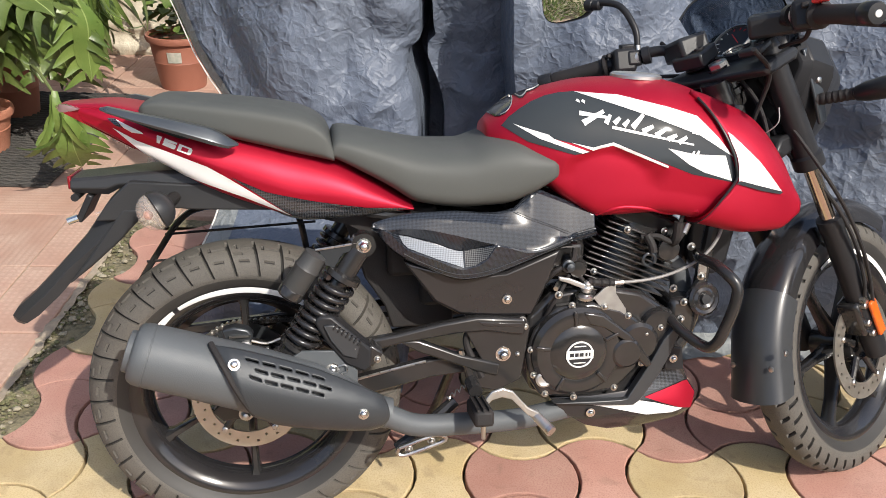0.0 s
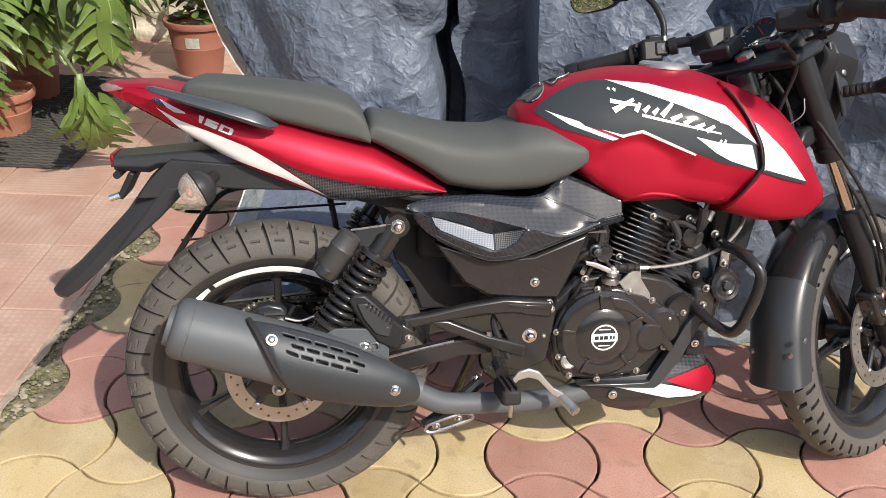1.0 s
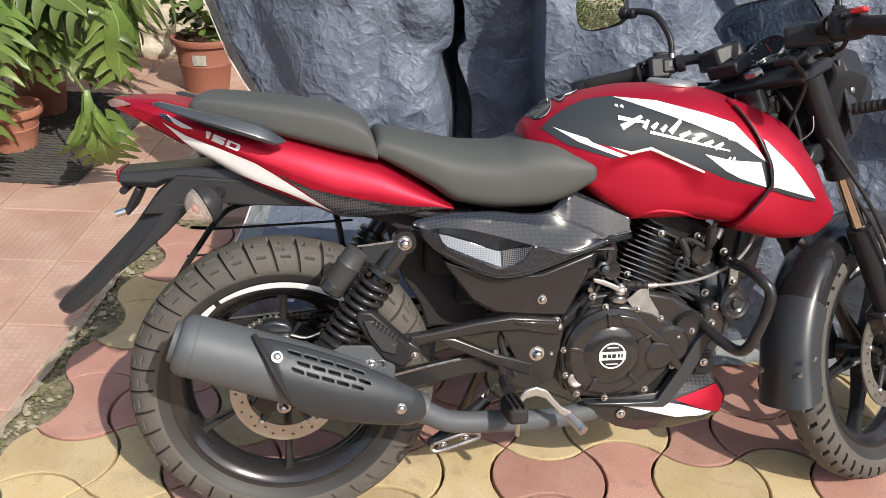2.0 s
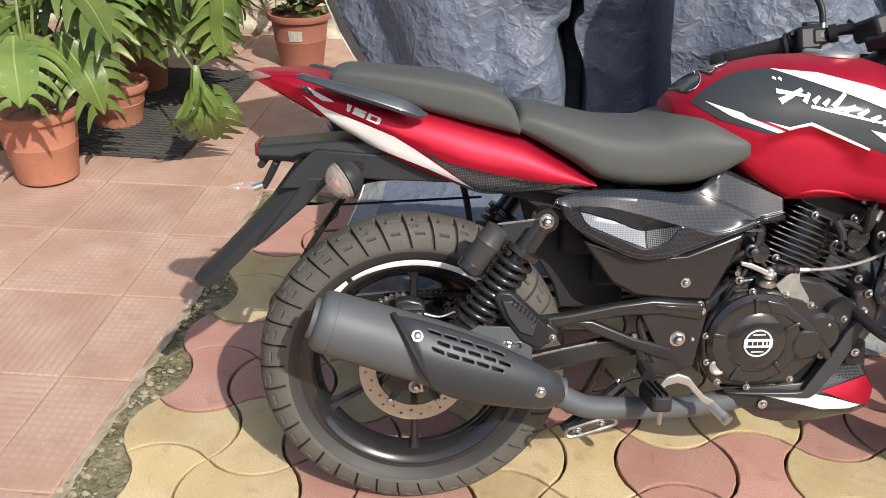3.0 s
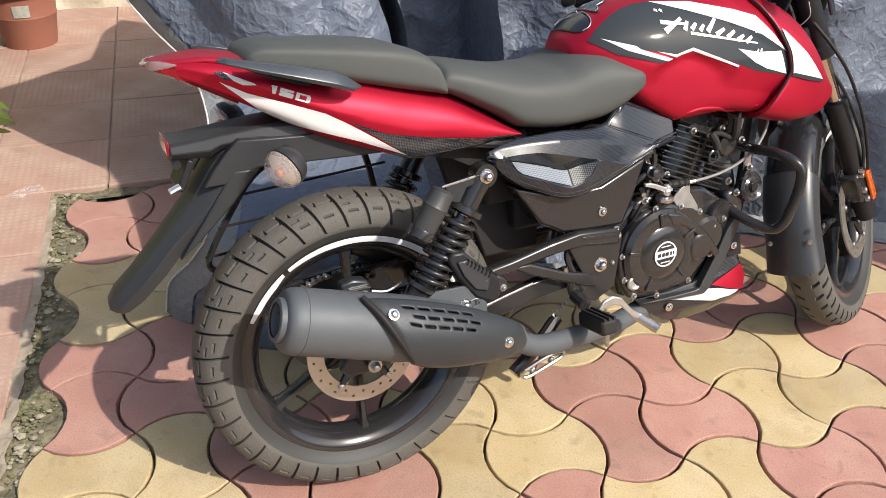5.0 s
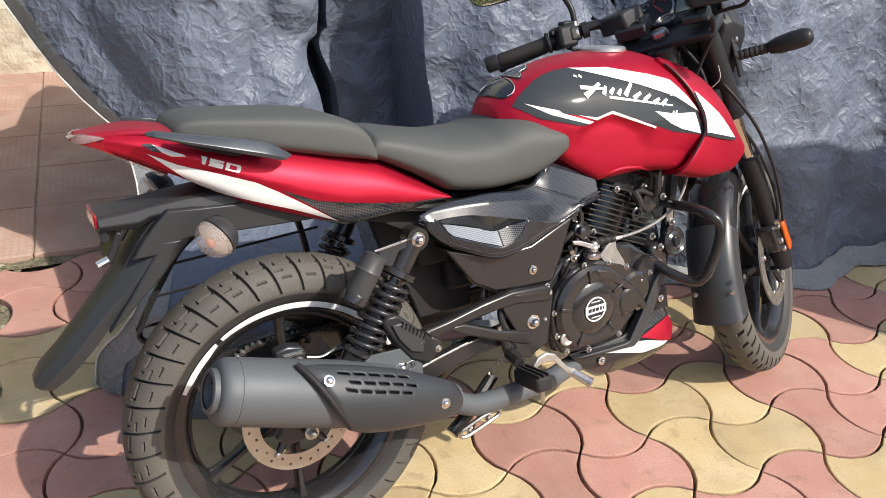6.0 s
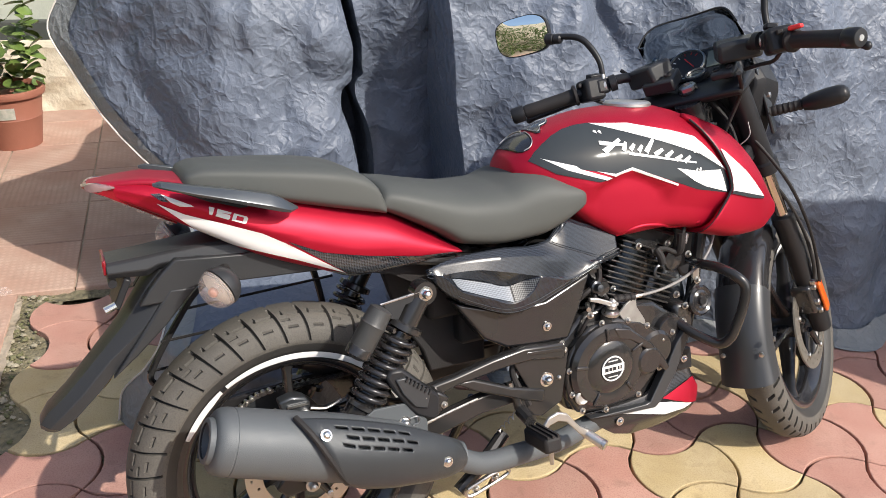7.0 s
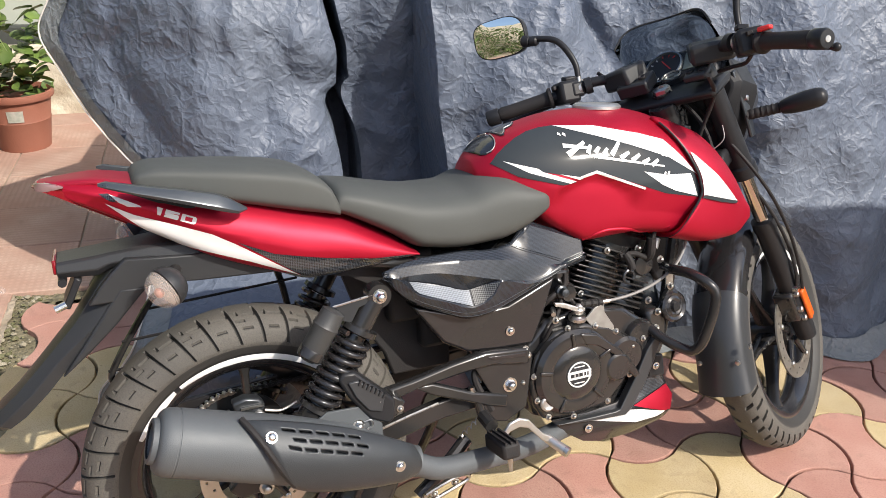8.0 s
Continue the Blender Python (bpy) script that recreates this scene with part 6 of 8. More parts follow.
bolt((0.222, -0.176, 0.452), 0.005, 0.004, peg)
rest = part("rider_footrest", tube([(0.448, -0.125, 0.345), (0.450, -0.16, 0.338)], 0.014, 10, 1), FRAME, bike, "rider footrest with a ribbed rubber")
part("rubber", box((0.450, -0.203, 0.318), (0.038, 0.085, 0.032), Matrix.Rotation(radians(-8), 4, "X")), SOFT, rest, "ribbed black rubber", bevel=0.007)
for k in range(3):
    part("rib", box((0.439 + 0.011 * k, -0.203, 0.335), (0.004, 0.080, 0.006), Matrix.Rotation(radians(-8), 4, "X")), SOFT, rest)
part("feeler", cyl((0.450, -0.234, 0.306), (0.450, -0.236, 0.280), 0.005, 0.004, 10), STEEL, rest, "steel feeler pin")
lever = bmesh.new()
rings = []
for x, z, h in ((0.458, 0.312, 0.007), (0.463, 0.326, 0.010), (0.476, 0.341, 0.010), (0.496, 0.346, 0.010), (0.516, 0.339, 0.010), (0.533, 0.319, 0.009), (0.547, 0.303, 0.009), (0.568, 0.292, 0.008)):
    rings.append([Vector((x, -0.185 + 0.0035 * y, z + h * q)) for y, q in ((-1, -0.8), (-1, 0.8), (0, 1), (1, 0.8), (1, -0.8), (0, -1))])
brake = part("brake_pedal", rings_mesh(lever, rings), ALU, bike, "silver rear brake pedal", bevel=0.001)
part("pedal_pad", cyl((0.562, -0.176, 0.292), (0.582, -0.212, 0.276), 0.0095, 0.0105, 14), ALU, brake)
part("pedal_tip", cyl((0.582, -0.212, 0.276), (0.586, -0.219, 0.273), 0.0112, 0.0108, 14), STEEL, brake)
part("pedal_link", tube([(0.47, -0.12, 0.35), (0.44, -0.11, 0.42), (0.455, -0.105, 0.46)], 0.007, 8), SOFT, bike, "black brake-switch gaiter")
# stand and step
part("side_stand", tube([(0.45, 0.10, 0.28), (0.42, 0.17, 0.14), (0.40, 0.235, 0.055)], 0.011, 10), FRAME, bike, "black side stand resting on the pavers")
part("centre_stand", tube([(0.42, -0.10, 0.29), (0.36, -0.12, 0.25), (0.30, -0.13, 0.21)], 0.014, 10), FRAME, bike, "folded black centre stand")
part("stand_loop", tube([(0.300, -0.172, 0.238), (0.345, -0.176, 0.256), (0.378, -0.176, 0.262), (0.388, -0.174, 0.248), (0.350, -0.174, 0.234), (0.308, -0.172, 0.221), (0.296, -0.170, 0.228), (0.300, -0.172, 0.238)], 0.0042, 8, 4), STEEL, bike, "bare steel stand loop")
for x, z in ((0.318, 0.233), (0.362, 0.246)):
    bolt((x, -0.168, z), 0.007, 0.006)

# chain and brake parts round the rear hub
chain = part("drive_chain", tube([(0.075, 0.083, 0.416), (0.25, 0.083, 0.414), (0.52, 0.08, 0.41)], 0.006, 8, 5), SOFT, bike, "drive chain with bright rear links")
side_plate = lambda p, d: rings_mesh(bmesh.new(), [[Vector(p) + d * (0.0085 * math.cos(b)) + Vector((-d.z, 0, d.x)) * (0.0052 * math.sin(b)) + Vector((0, y, 0)) for b in (math.pi * 2 * i / 12 for i in range(12))] for y in (-0.0075, -0.0055)])
for k in range(20):
    a = radians(146 - k * 6.6)
    if a > math.radians(90):
        p, d = (0.1085 * math.cos(a), 0.083, 0.308 + 0.1085 * math.sin(a)), Vector((math.sin(a), 0, -math.cos(a)))
    else:
        p, d = (0.0127 * (k - 8), 0.083, 0.4165), Vector((1, 0, 0))
    mt = STEEL if k < 9 else GUNMETAL
    link = part("link", side_plate(p, d), mt, chain)
    part("pin", lathe([(-0.0105, 0.0), (-0.0105, 0.0026), (0.004, 0.0042), (0.006, 0.0042)], p, (0, 1, 0), 10), mt, link)
part("sprocket", lathe([(-0.003, 0.03), (-0.003, 0.103), (0.003, 0.103), (0.003, 0.03)], (0, 0.085, 0.308), (0, 1, 0), 48), GUNMETAL, bike, "dark rear sprocket")
part("chain_guard", prism([(-0.13, 0.405), (0.05, 0.420), (0.32, 0.445), (0.33, 0.43), (0.05, 0.395), (-0.14, 0.385)], 0.100, 0.118), GLOSS, bike, "black chain guard", bevel=0.003)
bm, rings = bmesh.new(), []
for k in range(25):
    a = radians(20 + 135 * k / 24)
    rings.append([Vector((r * math.cos(a), y, 0.308 + r * math.sin(a))) for r, y in ((0.150, 0.088), (0.150, 0.094), (0.226, 0.094), (0.232, 0.085), (0.226, 0.082))])
part("chain_case", rings_mesh(bm, rings), GLOSS, bike, "gloss black chain case", smooth=40)
cal = part("rear_caliper", box((0.062, -0.075, 0.405), (0.085, 0.045, 0.042), Matrix.Rotation(radians(18), 4, "Y")), CASE, bike, "black rear brake caliper", bevel=0.006)
part("caliper_body", prism([(-0.024, 0.464), (0.000, 0.470), (0.024, 0.464), (0.034, 0.452), (0.030, 0.436), (-0.008, 0.432), (-0.020, 0.446)], -0.086, -0.058), GUNMETAL, cal, "worn grey caliper casting", bevel=0.004)
part("pad_plate", box((0.010, -0.089, 0.4525), (0.040, 0.004, 0.004)), STEEL, cal, "bright pad plate")
part("slider_boss", lathe([(0, 0.012), (0.008, 0.0115), (0.012, 0.008), (0.012, 0.0)], (0.020, -0.084, 0.431), (0, -1, 0), 20), ALU, cal)
part("slider_pin", cyl((0.030, -0.090, 0.424), (0.062, -0.090, 0.424), 0.006, 0.005, 12), STEEL, cal)
part("link_rod", tube([(0.031, -0.092, 0.444), (0.060, -0.094, 0.438), (0.090, -0.092, 0.447)], 0.0028, 8), STEEL, cal, "thin bright brake rod")
part("bleed_nipple", cyl((-0.030, -0.090, 0.440), (-0.033, -0.090, 0.457), 0.0045, 0.003, 10), STEEL, cal)
for x, z in ((-0.029, 0.445), (-0.011, 0.439), (0.052, 0.420)):
    bolt((x, -0.090, z), 0.0055, 0.007, cal)
part("caliper_arm", tube([(0.0, -0.09, 0.33), (0.03, -0.092, 0.37), (0.09, -0.09, 0.40), (0.14, -0.09, 0.39)], 0.011, 8), CASE, cal)
part("brake_hose", tube([(0.10, -0.09, 0.425), (0.14, -0.10, 0.445), (0.19, -0.095, 0.42), (0.28, -0.09, 0.41)], 0.0045, 8), SOFT, cal)
for x, z in ((0.045, 0.422), (0.085, 0.412), (0.10, 0.395), (0.03, 0.40)):
    bolt((x, -0.099, z), 0.006, 0.007, cal)

# side panels
PANEL = [(0.319, 0.593), (0.432, 0.558), (0.516, 0.562), (0.623, 0.603), (0.596, 0.528), (0.570, 0.470), (0.491, 0.474), (0.426, 0.481), (0.377, 0.510)]
WING = [(0.261, 0.671), (0.300, 0.682), (0.345, 0.688), (0.409, 0.689), (0.491, 0.682), (0.526, 0.687), (0.545, 0.702), (0.568, 0.720), (0.610, 0.705), (0.688, 0.671), (0.665, 0.645), (0.638, 0.613), (0.575, 0.592), (0.510, 0.570), (0.465, 0.558), (0.428, 0.556), (0.370, 0.578), (0.313, 0.605), (0.277, 0.640)]


wing_hi = curve_of(WING[:10])
wing_lo = curve_of([WING[0]] + WING[:8:-1])
ridge = curve_of([(0.2612, 0.6705), (0.294, 0.676), (0.34, 0.6775), (0.409, 0.674), (0.475, 0.666), (0.55, 0.6485), (0.633, 0.630), (0.69, 0.64)])
vent_hi = curve_of([(0.2612, 0.668), (0.287, 0.6595), (0.32, 0.6610), (0.35, 0.6600), (0.408, 0.6485), (0.491, 0.6255), (0.56, 0.612), (0.6875, 0.655)])
vent_mid = curve_of([(0.2612, 0.667), (0.287, 0.6585), (0.306, 0.6490), (0.37, 0.6305), (0.430, 0.6120), (0.46, 0.6165), (0.491, 0.6245), (0.56, 0.609), (0.6875, 0.652)])
vent_lo = curve_of([(0.2612, 0.666), (0.287, 0.6570), (0.306, 0.640), (0.325, 0.6220), (0.38, 0.6000), (0.428, 0.5820), (0.450, 0.5860), (0.473, 0.5990), (0.491, 0.6225), (0.56, 0.605), (0.6875, 0.648)])


def wing_section(x):
    """Heights and outward reach along one upright cut of the side panel, from its lower edge to its top."""
    lo, hi = wing_lo(x), wing_hi(x)
    o = 0.116 + 0.020 * math.exp(-((x - 0.44) / 0.15) ** 2)
    deep = 0.020 * min(1.0, max(0.0, (x - 0.287) / 0.04), max(0.0, (0.491 - x) / 0.03))
    r = min(ridge(x), hi - 0.0008)
    zs = [lo, lo + 0.006, vent_lo(x), vent_mid(x), vent_hi(x), r, hi]
    ys = [o - 0.006, o + 0.003, o + 0.010, o + 0.009 - deep, o + 0.007, o, o - (0.95 - 0.65 * min(max((x - 0.49) / 0.07, 0), 1)) * (hi - r)]
    for k in range(5, -1, -1):
        zs[k] = min(zs[k], zs[k + 1] - 0.0004)
    return zs, ys


def wing_mesh():
    bm, rows = bmesh.new(), []
    for k in range(171):
        x = 0.2612 + (0.6875 - 0.2612) * k / 170
        zs, ys = wing_section(x)
        row = []
        for i, n in enumerate((1, 6, 5, 5, 4, 5)):
            row += [(zs[i] + (zs[i + 1] - zs[i]) * j / n, ys[i] + (ys[i + 1] - ys[i]) * j / n) for j in range(n)]
        rows.append([bm.verts.new((x, -y, z)) for z, y in row + [(zs[-1], ys[-1])]])
    for a, b in zip(rows, rows[1:]):
        for j in range(len(a) - 1):
            bm.faces.new((a[j], b[j], b[j + 1], a[j + 1]))
    bmesh.ops.triangulate(bm, faces=bm.faces[:])
    return bm


wing_bm = wing_mesh()
WING_SKIN = surface_of(wing_bm)
for s in (-1, 1):
    b2 = wing_bm.copy()
    if s > 0:
        mirrored(b2)
    wing = part("side_panel", b2, CARBON_FINE, bike, "gloss black carbon-look side panel", smooth=28, solid=0.008)
    part("lower_cover", prism(PANEL, s * 0.115, s * 0.06), GLOSS, bike, "black lower side cover", bevel=0.006)
    for nm, outline, mt, lift in (("silver_blade", [(0.310, 0.6465), (0.37, 0.6288), (0.4285, 0.6108), (0.4275, 0.5845), (0.38, 0.6022), (0.326, 0.6238), (0.316, 0.633)], SILVER_FILM, 0.0015), ("mesh_grille", [(0.4325, 0.6115), (0.46, 0.6155), (0.488, 0.6225), (0.4715, 0.600), (0.449, 0.5875), (0.4315, 0.5850)], GRILLE, 0.0015), ("carbon_insert", [(0.533, 0.680), (0.573, 0.7125), (0.680, 0.6695), (0.637, 0.637)], CARBON_FINE, 0.002)):
        b3 = sheet(outline, WING_SKIN, lift, -1, 4)
        if s > 0:
            mirrored(b3)
        part(nm, b3, mt, wing)
    # highlights on the creases, put in as thin lines of paler paint
    for line in ([(0.322, 0.604), (0.356, 0.587), (0.414, 0.565), (0.469, 0.566), (0.54, 0.586), (0.63, 0.618)], [(0.318, 0.614), (0.352, 0.596), (0.412, 0.573), (0.468, 0.574), (0.54, 0.594), (0.632, 0.625)], [(0.527, 0.680), (0.555, 0.667), (0.598, 0.650), (0.634, 0.634)], [(0.529, 0.684), (0.546, 0.698), (0.566, 0.714)]):
        b3 = tube([on_side(WING_SKIN, x, z, 0.0003) for x, z in line], 0.0008, 6, 5)
        if s > 0:
            mirrored(b3)
        part("bright_crease", b3, GUNMETAL, wing, "crease highlight drawn as a thin paler line")
wing_bm.free()
bolt((0.518, -0.116, 0.508), 0.0085, 0.006, None, CHROME)

# engine
engine = part("engine", prism([(0.575, 0.30), (0.56, 0.38), (0.565, 0.46), (0.61, 0.505), (0.70, 0.52), (0.80, 0.50), (0.87, 0.45), (0.885, 0.39), (0.86, 0.31), (0.80, 0.275), (0.66, 0.265)], -0.095, 0.10), CASE, bike, "black air-cooled single-cylinder engine", bevel=0.01)
C = Vector((0.662, -0.095, 0.392))
part("clutch_cover", prism([(0.567, 0.335), (0.558, 0.39), (0.575, 0.44), (0.62, 0.485), (0.69, 0.492), (0.75, 0.475), (0.80, 0.44), (0.815, 0.395), (0.79, 0.34), (0.75, 0.30), (0.66, 0.287), (0.59, 0.297)], -0.118, -0.09), CASE, engine, bevel=0.008)
clutch = part("clutch_dome", lathe([(0.015, 0.096), (0.028, 0.093), (0.036, 0.084), (0.038, 0.066), (0.036, 0.058), (0.040, 0.052), (0.042, 0.030), (0.041, 0.0)], C, (0, -1, 0), 64), CASE, engine, "round black clutch cover", smooth=30)
for k in range(5):
    a = radians(25 + 72 * k)
    part("cover_rib", box(C + Vector((0.074 * math.cos(a), -0.038, 0.074 * math.sin(a))), (0.030, 0.006, 0.008), Matrix.Rotation(-a, 4, "Y")), CASE, clutch, bevel=0.002)
badge = part("badge", lathe([(0.040, 0.028), (0.0435, 0.028), (0.0440, 0.0268), (0.0440, 0.0)], C, (0, -1, 0), 48), DIAL, clutch, "round dark and white badge")
part("badge_ring", lathe([(0.0438, 0.0246), (0.0450, 0.0249), (0.0450, 0.0278), (0.0438, 0.0281)], C, (0, -1, 0), 48), WHITE_FILM, badge, "white ring")
part("badge_band", box(C + Vector((0, -0.0446, 0)), (0.0555, 0.0012, 0.0175)), WHITE_FILM, badge, "white band", smooth=0)
for x, w in ((-0.0165, 0.008), (-0.0065, 0.007), (0.0030, 0.008), (0.0130, 0.004), (0.0195, 0.003)):
    part("badge_bar", box(C + Vector((x, -0.0455, 0)), (w, 0.0008, 0.0075)), DIAL, badge, smooth=0)
for z in (0.0175, -0.0175):
    part("badge_bar", box(C + Vector((0, -0.0448, z)), (0.024, 0.0008, 0.0022)), WHITE_FILM, badge, smooth=0)
for k, (x, z) in enumerate(((0.575, 0.345), (0.568, 0.40), (0.60, 0.452), (0.648, 0.489), (0.715, 0.482), (0.765, 0.46), (0.805, 0.42), (0.80, 0.355), (0.745, 0.305), (0.66, 0.290), (0.60, 0.302))):
    bolt((x, -0.118, z), 0.0062, 0.006, engine)
part("oil_cap", lathe([(0, 0.017), (0.006, 0.017), (0.008, 0.013), (0.006, 0.009), (0.006, 0.0)], (0.595, -0.122, 0.338), (0, -1, 0), 24), ALU, engine, "silver oil window")
part("starter_cover", lathe([(-0.03, 0.038), (0.02, 0.038), (0.026, 0.034), (0.028, 0.0)], (0.838, -0.085, 0.428), (0, -1, 0), 32), CASE, engine)
part("front_boss", lathe([(-0.03, 0.045), (0.018, 0.043), (0.024, 0.036), (0.024, 0.0)], (0.79, -0.10, 0.40), (0, -1, 0), 32), CASE, engine)
bolt((0.838, -0.113, 0.428), 0.006, 0.006, engine)
cyl_axis = Vector((math.sin(radians(22)), 0, math.cos(radians(22))))
CB = Vector((0.748, 0.0, 0.480))
part("barrel", lathe([(0, 0.070), (0.16, 0.070)], CB, cyl_axis, 32), CASE, engine)
for k in range(13):
    p = CB + cyl_axis * (0.006 + 0.0117 * k)
    w = 0.188 if 2 < k < 9 else 0.165
    part("fin", box(p, (w, 0.165, 0.0038), Matrix.Rotation(radians(22), 4, "Y")), FIN, engine, "thin cooling fin", bevel=0.0012)
head = part("cylinder_head", box(CB + cyl_axis * 0.172, (0.15, 0.13, 0.05), Matrix.Rotation(radians(22), 4, "Y")), CASE, engine, bevel=0.012)
part("rocker_cover", box(CB + cyl_axis * 0.205, (0.12, 0.10, 0.03), Matrix.Rotation(radians(22), 4, "Y")), CASE, head, bevel=0.01)
plug = CB + cyl_axis * 0.125 + Vector((0.055, -0.075, 0))
part("spark_plug_cap", tube([plug, plug + Vector((0.008, -0.03, 0.012)), plug + Vector((0.01, -0.034, 0.05))], 0.0095, 10, 4), SOFT, head, "black spark plug cap")
part("plug_ring", lathe([(0, 0.014), (0.004, 0.024), (0.01, 0.022), (0.012, 0.012)], plug + Vector((0, -0.012, -0.01)), (0, -1, 0), 24), CASE, head)
part("plug_lead", tube([plug + Vector((0.01, -0.034, 0.045)), plug + Vector((0.03, -0.03, 0.075)), plug + Vector((0.09, -0.02, 0.08)), plug + Vector((0.12, 0.0, 0.11))], 0.0045, 8), SOFT, head)
part("clutch_cable", tube([(0.683, -0.112, 0.532), (0.736, -0.112, 0.529), (0.782, -0.113, 0.530), (0.828, -0.113, 0.536), (0.873, -0.113, 0.550), (0.917, -0.110, 0.574), (0.950, -0.102, 0.612), (0.965, -0.09, 0.66)], 0.0033, 8), CABLE, engine, "grey sheathed clutch cable")
part("cable_boot", tube([(0.680, -0.112, 0.533), (0.708, -0.112, 0.531), (0.733, -0.112, 0.529)], lambda t: 0.008 + 0.0012 * math.sin(40 * t), 8, 8), SOFT, engine)
part("cable_nut", cyl((0.733, -0.112, 0.529), (0.752, -0.112, 0.529), 0.0055, seg=8), STEEL, engine, "bright cable adjuster")
part("cable_bracket", prism([(0.712, 0.519), (0.735, 0.531), (0.738, 0.507), (0.760, 0.474), (0.764, 0.455), (0.735, 0.462), (0.706, 0.482), (0.692, 0.500)], -0.117, -0.112), DULL, engine, "dull silver cable bracket", bevel=0.001)
part("release_tower", cyl((0.668, -0.105, 0.470), (0.668, -0.105, 0.502), 0.016, 0.013, 16), CASE, engine)
part("carburettor", box((0.64, -0.03, 0.565), (0.09, 0.09, 0.08)), CASE, engine, bevel=0.012)
part("intake", tube([(0.66, -0.02, 0.57), (0.72, -0.01, 0.60), (0.76, 0, 0.62)], 0.022, 14), SOFT, engine)
part("breather_hose", tube([(0.655, -0.10, 0.60), (0.648, -0.105, 0.575), (0.615, -0.105, 0.555), (0.60, -0.09, 0.53)], 0.0055, 8), SOFT, engine)
bolt((0.655, -0.085, 0.565), 0.008, 0.01, engine)
bolt((0.62, -0.118, 0.512), 0.007, 0.008, engine)
part("starter_lump", box((0.90, -0.02, 0.43), (0.06, 0.12, 0.09)), CASE, engine, bevel=0.012)
part("engine_mount", prism([(0.86, 0.40), (0.90, 0.47), (0.935, 0.52), (0.945, 0.515), (0.915, 0.45), (0.885, 0.39)], -0.078, -0.066), FRAME, bike, bevel=0.002)
for p in ((0.872, -0.082, 0.499), (0.930, -0.082, 0.522), (0.894, -0.082, 0.431), (0.898, -0.082, 0.468), (0.905, -0.078, 0.585)):
    bolt(p, 0.0075, 0.008)
horn = part("horn", lathe([(0, 0.012), (0.004, 0.034), (0.012, 0.035), (0.016, 0.030), (0.013, 0.024), (0.016, 0.018), (0.014, 0.012), (0.02, 0.01), (0.02, 0.0)], (0.940, -0.072, 0.470), (0.12, -0.97, 0.2), 36), GLOSS, bike, "round black horn")
part("horn_bracket", box((0.94, -0.065, 0.53), (0.018, 0.004, 0.05)), STEEL, horn)
part("cover_flange", prism([(0.668, 0.478), (0.709, 0.470), (0.766, 0.426), (0.795, 0.393), (0.818, 0.358), (0.805, 0.350), (0.786, 0.371), (0.761, 0.408), (0.711, 0.442), (0.681, 0.450)], -0.134, -0.112), CASE, engine, "raised casting rim", bevel=0.004)
part("small_boss", lathe([(0, 0.032), (0.014, 0.031), (0.018, 0.026), (0.018, 0.0)], (0.762, -0.118, 0.385), (0, -1, 0), 28), CASE, engine)
part("release_lever", prism([(0.618, 0.549), (0.640, 0.545), (0.672, 0.531), (0.690, 0.526), (0.690, 0.519), (0.670, 0.521), (0.640, 0.534), (0.620, 0.541)], -0.120, -0.112), ALU, engine, "worn silver release lever", bevel=0.002)
part("lever_boss", lathe([(0, 0.011), (0.010, 0.011), (0.012, 0.009), (0.018, 0.007), (0.022, 0.0)], (0.678, -0.110, 0.516), (0, -0.35, 1), 14), ALU, engine, "bright lever pivot")
part("pivot_cup", lathe([(0, 0.019), (0.006, 0.0185), (0.009, 0.013)], (0.676, -0.110, 0.502), (0, -0.2, 1), 20), STEEL, engine)
part("intake_bolt", lathe([(0, 0.013), (0.008, 0.013), (0.010, 0.009), (0.022, 0.008), (0.024, 0.0)], (0.640, -0.105, 0.566), (0, -1, 0.1), 12), GUNMETAL, engine)
part("carburettor_bowl", lathe([(-0.03, 0.020), (0.0, 0.022), (0.004, 0.018), (0.012, 0.016), (0.014, 0.0)], (0.662, -0.092, 0.556), (0, -1, 0), 20), CASE, engine, "black carburettor bowl")
part("idle_screw", cyl((0.625, -0.10, 0.53), (0.612, -0.125, 0.527), 0.005, seg=10), STEEL, engine)
part("drain_hose", tube([(0.645, -0.10, 0.545), (0.628, -0.112, 0.52), (0.610, -0.112, 0.49), (0.600, -0.10, 0.46)], 0.004, 8), SOFT, engine)
part("plug_cap", tube([(0.800, -0.098, 0.620), (0.810, -0.104, 0.600), (0.813, -0.106, 0.585)], 0.0085, 10, 4), SOFT, head, "black rubber plug cap")
part("cap_ring", tube([(0.806 + 0.0125 * math.cos(a), -0.104, 0.570 + 0.0125 * math.sin(a)) for a in (math.pi * 2 * k / 20 - 0.6 for k in range(18))], 0.0035, 8, 1), GUNMETAL, head, "dark wire clip ring")
part("head_hose", tube([(0.790, -0.095, 0.614), (0.820, -0.100, 0.617), (0.845, -0.102, 0.606), (0.862, -0.100, 0.604), (0.880, -0.092, 0.622)], 0.0055, 10), SOFT, head, "black breather hose")
part("hose_end", cyl((0.878, -0.093, 0.618), (0.888, -0.088, 0.636), 0.008, seg=12), ALU, head)
for x, z in ((0.765, 0.628), (0.842, 0.622), (0.655, 0.548), (0.70, 0.545)):
    bolt((x, -0.085, z), 0.0065, 0.007, engine)
part("oil_line", tube([(0.690, -0.09, 0.47), (0.70, -0.10, 0.50), (0.665, -0.10, 0.545), (0.655, -0.09, 0.59)], 0.0045, 8), SOFT, engine)
